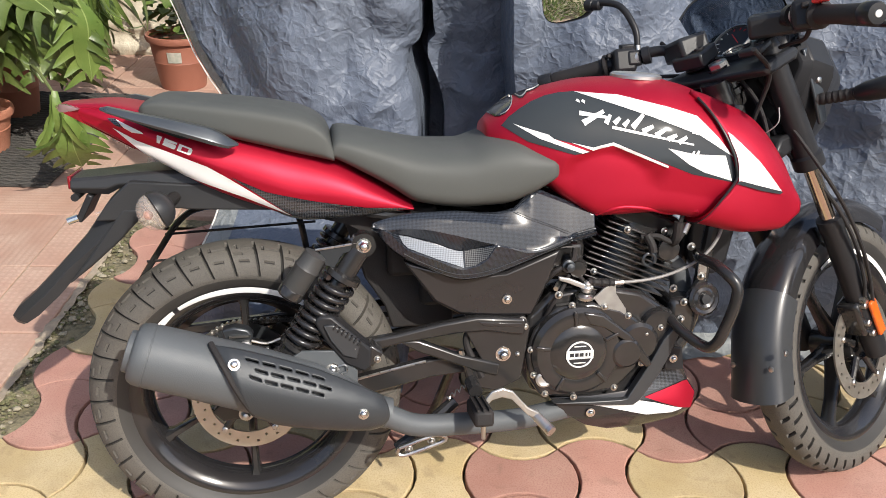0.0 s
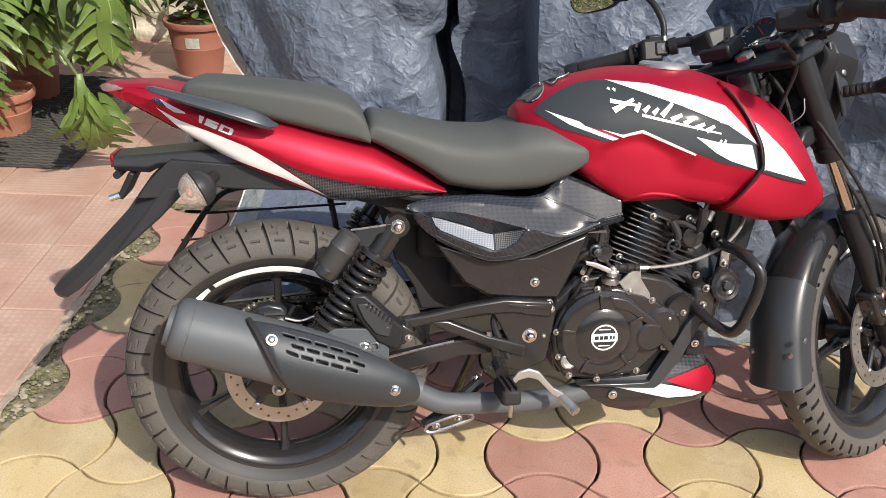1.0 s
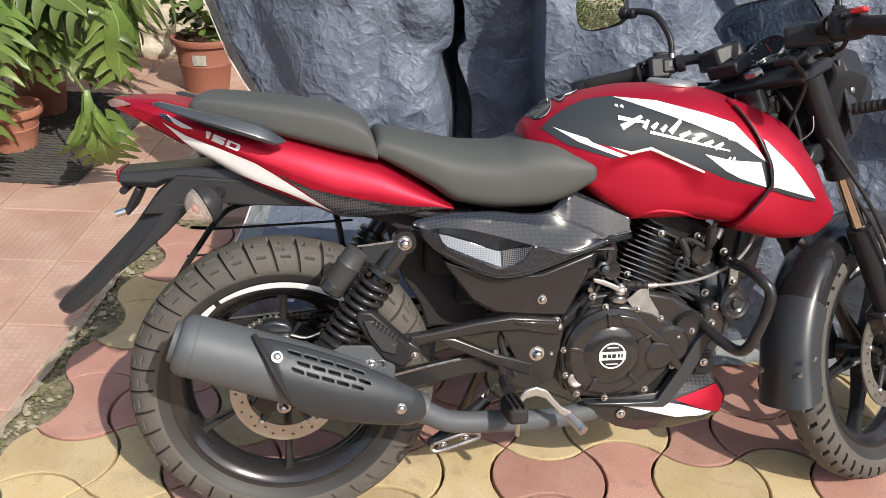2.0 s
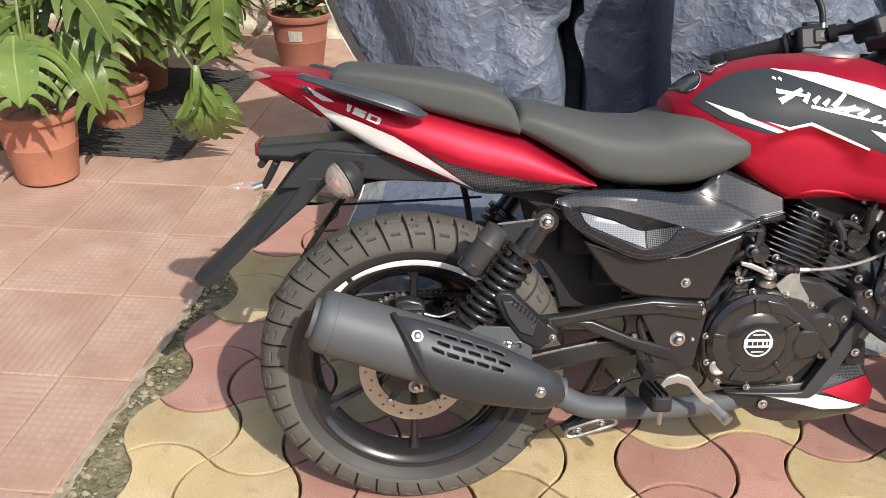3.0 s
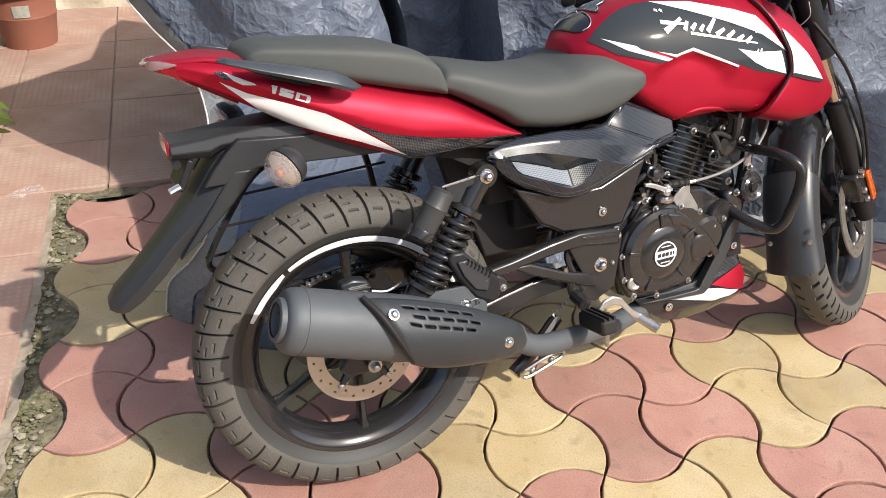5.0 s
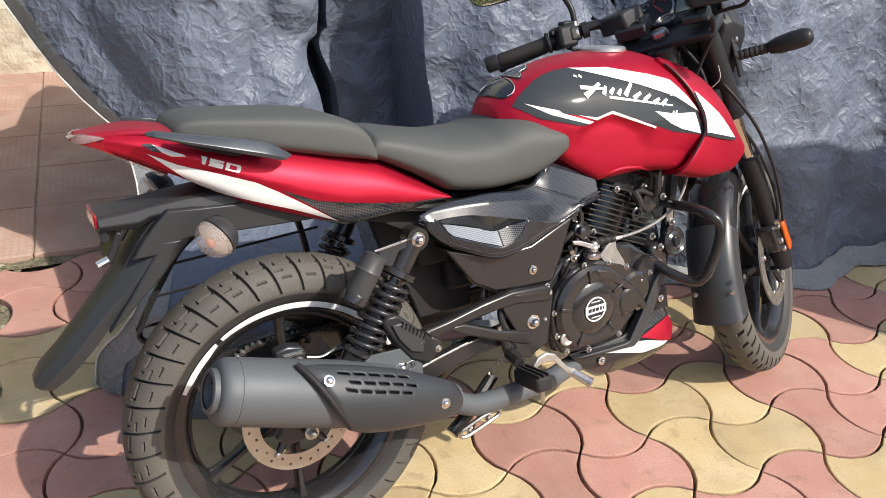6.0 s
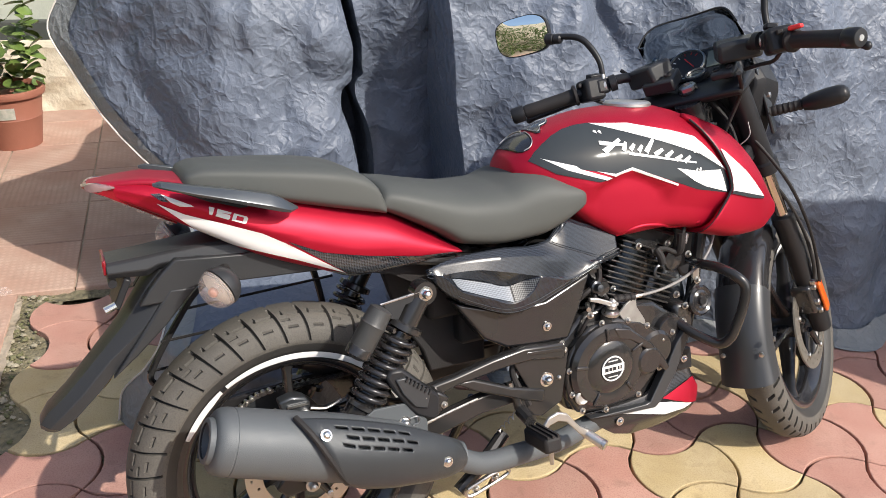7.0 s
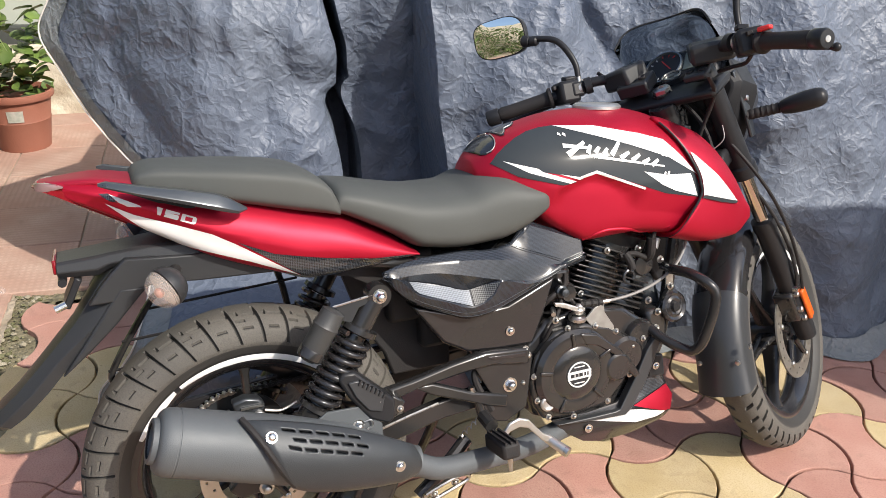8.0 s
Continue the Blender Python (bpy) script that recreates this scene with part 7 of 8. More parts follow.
for line in ([(0.690, 0.668), (0.712, 0.680), (0.742, 0.685), (0.788, 0.679), (0.835, 0.665), (0.88, 0.650)],):
    part("tank_lip", tube([on_side(TANK_SKIN, x, z, -0.001) for x, z in line], 0.0042, 8, 6), RED, tank, "rolled lower tank edge", smooth=60)
# belly fairing
BELLY = [(0.617, 0.282), (0.70, 0.283), (0.775, 0.290), (0.815, 0.318), (0.855, 0.384), (0.885, 0.382), (0.896, 0.338), (0.914, 0.301), (0.939, 0.266), (0.931, 0.229), (0.89, 0.219), (0.818, 0.202), (0.745, 0.198), (0.695, 0.214), (0.644, 0.251)]


def belly_y(x, z):
    return -(0.098 + 0.020 * math.exp(-((x - 0.80) / 0.14) ** 2 - ((z - 0.25) / 0.05) ** 2) - 0.010 * max(0, (0.235 - z) / 0.035) - 0.02 * max(0, (x - 0.89) / 0.05) ** 1.5)


belly_bm = sheet(BELLY, None, y=belly_y, cuts=4)
BELLY_SKIN = surface_of(belly_bm)
for s in (-1, 1):
    b2 = belly_bm.copy()
    if s > 0:
        mirrored(b2)
    bel = part("belly_fairing", b2, GLOSS, bike, "gloss black belly fairing with red and white film", smooth=60, solid=0.02, bevel=0.003)
    for nm, outline, mt in (("red_film", [(0.814, 0.276), (0.858, 0.288), (0.90, 0.300), (0.912, 0.300), (0.936, 0.266), (0.929, 0.232), (0.905, 0.241), (0.86, 0.258)], RED), ("white_film", [(0.684, 0.269), (0.738, 0.270), (0.798, 0.271), (0.836, 0.263), (0.903, 0.241), (0.878, 0.235), (0.82, 0.237), (0.777, 0.249), (0.73, 0.260)], WHITE_FILM), ("carbon_film", [(0.815, 0.285), (0.839, 0.328), (0.862, 0.330), (0.890, 0.328), (0.906, 0.304), (0.858, 0.292)], CARBON)):
        b3 = sheet(outline, BELLY_SKIN, 0.0018, -1, 3)
        if s > 0:
            mirrored(b3)
        part(nm, b3, mt, bel)
    if s < 0:
        bolt((0.700, -0.113, 0.249), 0.0085, 0.006, bel, CHROME)
        part("corner_tab", prism([(0.851, 0.360), (0.862, 0.386), (0.887, 0.383), (0.893, 0.333), (0.851, 0.336)], -0.118, -0.104), SATIN, bel, "black corner tab", bevel=0.003)
        bolt((0.868, -0.118, 0.360), 0.0075, 0.006, bel, CHROME)
belly_bm.free()
part("belly_rim", prism([(0.616, 0.281), (0.704, 0.279), (0.761, 0.278), (0.773, 0.280), (0.818, 0.357), (0.842, 0.405), (0.863, 0.430), (0.877, 0.421), (0.858, 0.372), (0.839, 0.331), (0.801, 0.274), (0.787, 0.264), (0.70, 0.271)], -0.124, -0.104), FLAP, bike, "satin grey fairing rim", bevel=0.002)
part("belly_floor", prism([(0.70, 0.235), (0.80, 0.205), (0.92, 0.22), (0.93, 0.24), (0.80, 0.225)], -0.085, 0.085), SATIN, bike)
# crash guard
for s in (-1, 1):
    part("crash_guard", tube([(0.935, s * 0.05, 0.560), (0.906, s * 0.12, 0.573), (0.910, s * 0.17, 0.576), (0.920, s * 0.207, 0.566), (0.933, s * 0.221, 0.546), (0.931, s * 0.223, 0.512), (0.920, s * 0.218, 0.466), (0.910, s * 0.209, 0.430), (0.898, s * 0.188, 0.414), (0.872, s * 0.14, 0.428), (0.855, s * 0.085, 0.452)], 0.0110, 14), FRAME, bike, "black tubular leg guard")

# front end, built straight ahead and then turned
SD = Vector((math.sin(RAKE), 0, -math.cos(RAKE)))
FT = Vector((1.02, 0, 0.954))


def front(name, bm, mat, parent, label="", **kw):
    return part(name, moved(bm, STEER_M), mat, parent, label, **kw)


for s in (-1, 1):
    y = Vector((0, s * 0.085, 0))
    leg = front("fork_leg", cyl(FT + y + SD * 0.25, FT + y + SD * 0.52, 0.0165, seg=28), BRONZE, bike, "polished fork tube")
    front("upper_tube", lathe([(-0.02, 0.018), (0.0, 0.024), (0.05, 0.0255), (0.237, 0.0265), (0.242, 0.032), (0.268, 0.032), (0.273, 0.018)], FT + y, SD, 32), SATIN, leg, "black upper fork cover")
    front("slider", lathe([(0.395, 0.0175), (0.398, 0.0265), (0.42, 0.0275), (0.43, 0.025), (0.60, 0.0245), (0.72, 0.026), (0.757, 0.024), (0.765, 0.012)], FT + y, SD, 32), SATIN, leg, "black fork slider")
    front("axle_nut", lathe([(0, 0.012), (0.012, 0.012), (0.012, 0.009), (0.026, 0.009), (0.028, 0.006)], (1.357, s * 0.078, 0.295), (0, s, 0), 8), STEEL, leg)
    front("reflector", box(FT + y + SD * 0.655 + Vector((-0.0, s * 0.029, 0.0)), (0.026, 0.010, 0.088), Matrix.Rotation(-RAKE, 4, "Y")), ORANGE, leg, "orange side reflector", bevel=0.004)
    front("fender_tab", box(FT + y * 0.92 + SD * 0.50, (0.035, 0.012, 0.05), Matrix.Rotation(-RAKE, 4, "Y")), SATIN, leg)
caliper = front("front_caliper", box((1.305, -0.075, 0.375), (0.05, 0.05, 0.085), Matrix.Rotation(-RAKE, 4, "Y")), CASE, bike, "black front brake caliper", bevel=0.008)
for x, z in ((1.29, 0.40), (1.30, 0.36), (1.318, 0.335), (1.322, 0.385)):
    front("bolt", lathe([(0, 0.008), (0.008, 0.008), (0.01, 0.005)], (x, -0.100, z), (0, -1, 0), 8), STEEL, caliper)
front("banjo", cyl((1.285, -0.10, 0.415), (1.285, -0.112, 0.415), 0.010, seg=12), CHROME, caliper)
front("brake_hose", tube([(1.285, -0.108, 0.415), (1.264, -0.120, 0.47), (1.235, -0.116, 0.56), (1.17, -0.100, 0.66), (1.10, -0.06, 0.75), (1.07, -0.04, 0.82)], 0.0042, 8), SOFT, caliper)
front("speed_cable", tube([(1.34, -0.10, 0.33), (1.27, -0.128, 0.48), (1.19, -0.138, 0.60), (1.10, -0.125, 0.72), (1.06, -0.03, 0.9)], 0.004, 8), SOFT, caliper)
# front mudguard: a channel section swept round the tyre
bm, rings = bmesh.new(), []
for k in range(26):
    a = radians(62 + (188 - 62) * k / 25)
    rr = 0.325 + 0.004 * math.sin(math.pi * k / 25)
    w = 0.062 + 0.002 * (k / 25)
    ring = []
    for y, dr in ((-1.0, -0.045), (-1.0, -0.02), (-0.93, -0.008), (-0.72, 0.003), (-0.4, 0.011), (0, 0.014), (0.4, 0.011), (0.72, 0.003), (0.93, -0.008), (1.0, -0.02), (1.0, -0.045), (0.95, -0.045), (0.93, -0.02), (0.85, -0.012), (0.6, 0.0), (0.3, 0.006), (0, 0.008), (-0.3, 0.006), (-0.6, 0.0), (-0.85, -0.012), (-0.93, -0.02), (-0.95, -0.045)):
        ring.append(Vector((1.357 + (rr + dr) * math.cos(a), w * y * (0.84 if y < 0 else 1.0), 0.295 + (rr + dr) * math.sin(a))))
    rings.append(ring)
fmud = front("front_mudguard", rings_mesh(bm, rings), GLOSS, bike, "black front mudguard with a lower extension", smooth=50)
bm, rings = bmesh.new(), []
for k in range(16):
    t = k / 15
    a = radians(150 + (190.5 - 150) * t)
    kick = max(0.0, (t - 0.70) / 0.30)
    rr = 0.3315 + 0.012 * kick * kick
    w = 0.065 + 0.004 * kick
    ring = []
    for y, dr in ((-1.0, -0.055), (-1.0, -0.02), (-0.93, -0.008), (-0.72, 0.003), (-0.4, 0.011), (0, 0.014), (0.4, 0.011), (0.72, 0.003), (0.93, -0.008), (1.0, -0.02), (1.0, -0.055), (0.96, -0.055), (0.95, -0.02), (0.87, -0.012), (0.6, 0.0), (0.3, 0.007), (0, 0.010), (-0.3, 0.007), (-0.6, 0.0), (-0.87, -0.012), (-0.95, -0.02), (-0.96, -0.055)):
        ring.append(Vector((1.357 + (rr + dr) * math.cos(a), w * y * (0.84 if y < 0 else 1.0), 0.295 + (rr + dr) * math.sin(a))))
    rings.append(ring)
front("extension", rings_mesh(bm, rings), FLAP, fmud, "satin grey-black mudguard extension", smooth=50)
for y, a in ((-0.045, 178), (0.045, 178), (-0.076, 172)):
    ca, sa = math.cos(radians(a)), math.sin(radians(a))
    front("screw", lathe([(0, 0.006), (0.003, 0.006), (0.004, 0.003)], (1.357 + 0.338 * ca, y, 0.295 + 0.338 * sa), (ca, 0, sa) if abs(y) < 0.06 else (0, -1, 0), 10), STEEL, fmud)
# yokes, bars, controls
yoke = front("top_yoke", prism([(0.945, 0.904), (0.970, 0.924), (1.055, 0.952), (1.07, 0.941), (1.055, 0.924), (0.965, 0.892)], -0.125, 0.125), SATIN, bike, "black top yoke", bevel=0.008)
front("stem_nut", lathe([(0, 0.027), (0.005, 0.027), (0.006, 0.0215), (0.022, 0.020), (0.024, 0.009), (0.016, 0.007)], (0.986, 0, 0.920), (-math.sin(RAKE), 0, math.cos(RAKE)), 6), STEEL, yoke, "chrome stem nut")
front("stem_washer", lathe([(0, 0.026), (0.005, 0.026)], (0.989, 0, 0.913), (-math.sin(RAKE), 0, math.cos(RAKE)), 28), CHROME, yoke)
front("lower_yoke", prism([(1.03, 0.745), (1.05, 0.775), (1.14, 0.80), (1.15, 0.77), (1.06, 0.735)], -0.082, 0.082), SATIN, bike, "black lower yoke", bevel=0.008)
front("stem_rings", lathe([(-0.012, 0.030), (-0.02, 0.036), (-0.028, 0.036), (-0.030, 0.031), (-0.038, 0.031), (-0.040, 0.037), (-0.052, 0.037), (-0.056, 0.030), (-0.08, 0.028)], (0.982, 0, 0.925), (-math.sin(RAKE), 0, math.cos(RAKE)), 32), CASE, yoke)
front("stem", cyl((0.975, 0, 0.93), (1.062, 0, 0.765), 0.02, seg=16), FRAME, yoke)
front("ignition_lock", lathe([(0, 0.026), (0.012, 0.026), (0.014, 0.02), (0.010, 0.016), (0.010, 0.0)], (1.046, 0.0, 0.954), (-math.sin(RAKE), 0, math.cos(RAKE)), 28), SATIN, yoke, "black ignition lock")
front("lock_ring", lathe([(0.012, 0.0225), (0.016, 0.0225), (0.0165, 0.0195), (0.012, 0.019)], (1.046, 0.0, 0.954), (-math.sin(RAKE), 0, math.cos(RAKE)), 28), STEEL, yoke, "bright lock ring")
front("key_slot", box((1.046 - 0.0125 * math.sin(RAKE), 0.0, 0.954 + 0.0125 * math.cos(RAKE)), (0.004, 0.014, 0.004), Matrix.Rotation(-RAKE, 4, "Y")), STEEL, yoke)
for s in (-1, 1):
    bar = front("handlebar", tube([(1.005, s * 0.105, 0.985), (0.975, s * 0.16, 0.992), (0.93, s * 0.235, 0.978), (0.86, s * 0.360, 0.947 if s < 0 else 0.962)], 0.0115, 14), SATIN, bike, "black clip-on handlebar")
    front("bar_clamp", box((0.998, 0.090 if s > 0 else -0.116, 0.986 if s > 0 else 0.992), (0.066, 0.092, 0.044), Matrix.Rotation(radians(s * -28), 4, "Z") @ Matrix.Rotation(radians(-14), 4, "Y")), MATT, bar, bevel=0.008)
    front("clamp_foot", box((0.984, s * 0.058, 0.960) if s > 0 else (0.972, -0.088, 0.950), (0.062, 0.074, 0.030) if s > 0 else (0.046, 0.050, 0.016), Matrix.Rotation(-RAKE, 4, "Y")), MATT, bar, "black foot of the bar clamp", bevel=0.005)
    for dx in (-0.014, 0.014):
        front("clamp_bolt", lathe([(0, 0.0085), (0.003, 0.0085), (0.004, 0.0065), (0.0015, 0.0045), (0.0015, 0)], (0.976 - 0.0165 * math.sin(RAKE), (0.050 if s > 0 else -0.088) + dx, 0.960 + (0.0135 if s > 0 else -0.004) * math.cos(RAKE)), (-math.sin(RAKE), 0, math.cos(RAKE)), 14), SOFT, bar, "sunk clamp bolt")
    dirv = (Vector((0.86, s * 0.360, 0.947 if s < 0 else 0.962)) - Vector((0.93, s * 0.235, 0.978))).normalized()
    g0 = Vector((0.86, s * 0.360, 0.947 if s < 0 else 0.962)) - dirv * 0.135
    front("grip", lathe([(0, 0.014), (0.001, 0.0245), (0.007, 0.025), (0.012, 0.0180), (0.03, 0.0165), (0.06, 0.0165), (0.10, 0.0165), (0.124, 0.0172), (0.13, 0.015)], g0, dirv, 24), SOFT, bar, "ribbed rubber grip")
    front("bar_end", lathe([(0, 0.0185), (0.003, 0.0195), (0.026, 0.0195), (0.031, 0.0165), (0.032, 0.007), (0.032, 0.0)], g0 + dirv * 0.131, dirv, 24), SATIN, bar)
    front("end_screw", lathe([(0, 0.007), (0.002, 0.006), (0.002, 0)], g0 + dirv * 0.162, dirv, 12), STEEL, bar)
    front("switch_box", box(g0 - dirv * 0.032, (0.050, 0.054, 0.052), Matrix.Rotation(radians(s * -31), 4, "Z")), SATIN, bar, bevel=0.008)
    l0 = g0 - dirv * 0.03 + Vector((0.03, 0, -0.004))
    front("lever", tube([l0, l0 + dirv * 0.04 + Vector((0.02, 0, -0.004)), l0 + dirv * 0.12 + Vector((0.03, 0, -0.008)), l0 + dirv * 0.185 + Vector((0.034, 0, -0.01))], lambda t: 0.0065 - 0.001 * t + (0.003 if t > 0.95 else 0), 8), SATIN, bar, "black hand lever")
    front("perch", box(g0 - dirv * 0.055, (0.034, 0.036, 0.034), Matrix.Rotation(radians(s * -31), 4, "Z")), SATIN, bar, bevel=0.006)
    for du, dz, sz in ((0.018, 0.016, (0.010, 0.012, 0.010)), (0.040, 0.014, (0.012, 0.010, 0.009)), (0.030, -0.010, (0.008, 0.016, 0.010))):
        front("button", box(g0 - dirv * du + Vector((-0.022, 0, dz)), sz, Matrix.Rotation(radians(s * -31), 4, "Z")), SOFT, bar, bevel=0.002)
    front("switch_cap", box(g0 - dirv * 0.046 + Vector((-0.004, 0, 0.028)), (0.030, 0.024, 0.012), Matrix.Rotation(radians(s * -31), 4, "Z") @ Matrix.Rotation(radians(14), 4, "X")), SATIN, bar, bevel=0.003)
    front("clamp_band", lathe([(0, 0.0125), (0.001, 0.0190), (0.016, 0.0190), (0.017, 0.0125)], g0 - dirv * 0.094, dirv, 20), SATIN, bar)
    front("lever_pivot", lathe([(-0.016, 0.009), (0.012, 0.009), (0.014, 0.006), (0.018, 0.006)], g0 - dirv * 0.058 + Vector((0.026, 0, 0.004)), (0, 0, 1), 14), STEEL, bar, "lever pivot bolt")
    front("switch_lead", tube([g0 - dirv * 0.034 + Vector((0.006, 0, -0.024)), g0 - dirv * 0.060 + Vector((0.012, 0, -0.042)), g0 - dirv * 0.10 + Vector((0.012, 0, -0.050)), g0 - dirv * 0.145 + Vector((0.010, 0, -0.060))], 0.0042, 8), SOFT, bar)
    front("bar_ring", lathe([(0, 0.0125), (0.001, 0.0165), (0.007, 0.0165), (0.008, 0.0125)], g0 - dirv * 0.070, dirv, 20), ALU, bar, "bare metal collar")
    front("lever_ball", ball(l0 + dirv * 0.187 + Vector((0.034, 0, -0.01)), (0.0085, 0.0085, 0.0085), u=12, v=8), SATIN, bar)
    # mirrors
    foot = g0 - dirv * 0.06 + Vector((0.01, 0, 0.014))
    if s > 0:
        pts = [foot, foot + Vector((0.0, 0.002, 0.05)), foot + Vector((-0.01, 0.03, 0.105)), foot + Vector((-0.02, 0.08, 0.125)), foot + Vector((-0.025, 0.115, 0.128))]
    else:
        pts = [foot, foot + Vector((0.005, 0, 0.06)), foot + Vector((0.01, -0.02, 0.14)), foot + Vector((0.0, -0.08, 0.18)), foot + Vector((-0.02, -0.12, 0.185))]
    mir = front("mirror", tube(pts, lambda t: 0.0062 + 0.0014 * min(1, 3 * t), 12), SATIN, bar, "black rear-view mirror on a stem")
    front("mirror_boss", lathe([(0, 0.010), (0.012, 0.011), (0.016, 0.007), (0.028, 0.0075)], foot - Vector((0, 0, 0.014)), (0, 0, 1), 12), STEEL, mir)
    front("mirror_joint", lathe([(-0.040, 0.008), (-0.036, 0.0115), (-0.022, 0.012), (-0.020, 0.010), (-0.018, 0.013), (-0.002, 0.014), (0.002, 0.010)], pts[-1], (Vector(pts[-1]) - Vector(pts[-2])).normalized() + Vector((0, 0, 0.15)), 16), SATIN, mir, "ball joint of the mirror")
    mc = pts[-1] + Vector((0.006, s * 0.066, 0.026))
    MR = Matrix.Translation(mc) @ Matrix.Rotation(radians(s * 4), 4, "Z") @ Matrix.Rotation(radians(-1), 4, "Y")
    n = 40
    outline = []
    for k in range(n):
        a = 2 * math.pi * k / n
        c, q = math.cos(a), math.sin(a)
        outline.append((0.074 * math.copysign(abs(c) ** 0.62, c), 0.048 * math.copysign(abs(q) ** 0.62, q) + 0.006 * c * s))
    bm = bmesh.new()
    rings_mesh(bm, [[Vector((x, y * f, z * f)) for y, z in outline] for x, f in ((-0.006, 0.985), (-0.004, 1.0), (0.010, 0.98), (0.022, 0.80), (0.028, 0.45))])
    front("mirror_shell", moved(bm, MR), SATIN, mir, smooth=50)
    bm = bmesh.new()
    rows = [[bm.verts.new((-0.0068 - 0.004 * (1 - f * f), y * f * 0.95, z * f * 0.95)) for y, z in outline] for f in (1.0, 0.75, 0.5, 0.25)]
    cvert = bm.verts.new((-0.0108, 0, 0))
    for a, b in zip(rows, rows[1:]):
        for k in range(n):
            bm.faces.new((a[k], a[(k + 1) % n], b[(k + 1) % n], b[k]))
    for k in range(n):
        bm.faces.new((rows[-1][k], rows[-1][(k + 1) % n], cvert))
    front("mirror_glass", moved(bm, MR), MIRROR, mir, "convex mirror glass", smooth=80)
front("kill_switch", box((0.905, -0.262, 0.996), (0.020, 0.026, 0.009)), RED_PRINT, bike, "red stop switch", bevel=0.003)
# instruments and screen
IR = Matrix.Translation((1.098, 0.006, 0.975)) @ Matrix.Rotation(radians(-48), 4, "Y")
clus = front("instrument_panel", moved(box((0, 0, 0), (0.10, 0.205, 0.045)), IR), SATIN, bike, "black instrument cluster with dial and display", bevel=0.015)
dial = front("dial", moved(lathe([(0, 0.043), (0.003, 0.043)], (0, 0.027, 0.0225), (0, 0, 1), 48), IR), DIAL, clus, "round rev counter")
front("dial_ring", moved(lathe([(0, 0.042), (0.007, 0.043), (0.007, 0.046), (0, 0.048)], (0, 0.027, 0.0225), (0, 0, 1), 48), IR), STEEL, dial, "bright dial ring")
for k in range(11):
    a = radians(-40 + 26 * k)
    front("tick", moved(box((-0.034 * math.cos(a), 0.027 + 0.034 * math.sin(a), 0.0262), (0.007, 0.002, 0.0008), Matrix.Rotation(-a, 4, "Z")), IR), WHITE_FILM if k < 8 else RED_PRINT, dial, smooth=0)
front("needle", moved(box((0.004, 0.020, 0.0275), (0.042, 0.0022, 0.001), Matrix.Rotation(radians(40), 4, "Z")), IR), RED_PRINT, dial, smooth=0)
front("display", moved(box((0.003, -0.046, 0.0235), (0.050, 0.046, 0.003)), IR), LCD, clus, "grey display", bevel=0.001)
bm, rings = bmesh.new(), []
for k in range(17):
    y = -0.120 + 0.24 * k / 16
    t = abs(y) / 0.120
    x0 = 1.135 - 0.055 * t * t
    h = 0.126 * (1 - 0.36 * t ** 6)
    rings.append([Vector((x0, y, 0.972 - 0.02 * t)), Vector((x0 - 0.012, y * 0.99, 0.972 + h * 0.4)), Vector((x0 - 0.040, y * 0.99, 0.972 + h * 0.75)), Vector((x0 - 0.060, y * 0.97, 0.972 + h))])
rings_mesh(bm, rings, False, False)
visor = front("windscreen", bm, SMOKE, bike, "small smoked windscreen", smooth=60, solid=0.003)
front("screen_edge", tube([r[3] for r in rings], 0.0025, 6, 2), SATIN, visor)
for y in (-0.105, 0.105):
    front("screen_screw", lathe([(0, 0.008), (0.004, 0.007), (0.006, 0.002)], (1.078, y, 1.022), (-1, 0, 0.4), 12), STEEL, visor)
# headlamp cowl seen from behind
bm, rings = bmesh.new(), []
for x, hw, z0, z1 in ((1.082, 0.116, 0.815, 0.965), (1.10, 0.132, 0.775, 0.985), (1.16, 0.140, 0.745, 0.975), (1.23, 0.115, 0.760, 0.945), (1.285, 0.06, 0.80, 0.90)):
    zc, hz = (z0 + z1) / 2, (z1 - z0) / 2
    rings.append([Vector((x, hw * u, zc + hz * q)) for u, q in ((-0.30, -1), (-0.62, -0.62), (-0.98, 0.25), (-1.0, 0.42), (-0.86, 0.92), (-0.6, 1), (0.6, 1), (0.86, 0.92), (1.0, 0.42), (0.98, 0.25), (0.62, -0.62), (0.30, -1))])
cowl = front("headlamp_cowl", rings_mesh(bm, rings), SATIN, bike, "black angular headlamp cowl", smooth=20, bevel=0.004)
for s in (-1, 1):
    front("stay", prism([(1.085, 0.945), (1.115, 0.955), (1.150, 0.865), (1.156, 0.800), (1.130, 0.795), (1.116, 0.855)], s * 0.122, s * 0.114), GUNMETAL, cowl, "grey headlamp stay", bevel=0.003)
    front("stay_bolt", lathe([(0, 0.008), (0.005, 0.008), (0.007, 0.004)], (1.128, s * 0.122, 0.885), (0, s, 0), 10), STEEL, cowl)

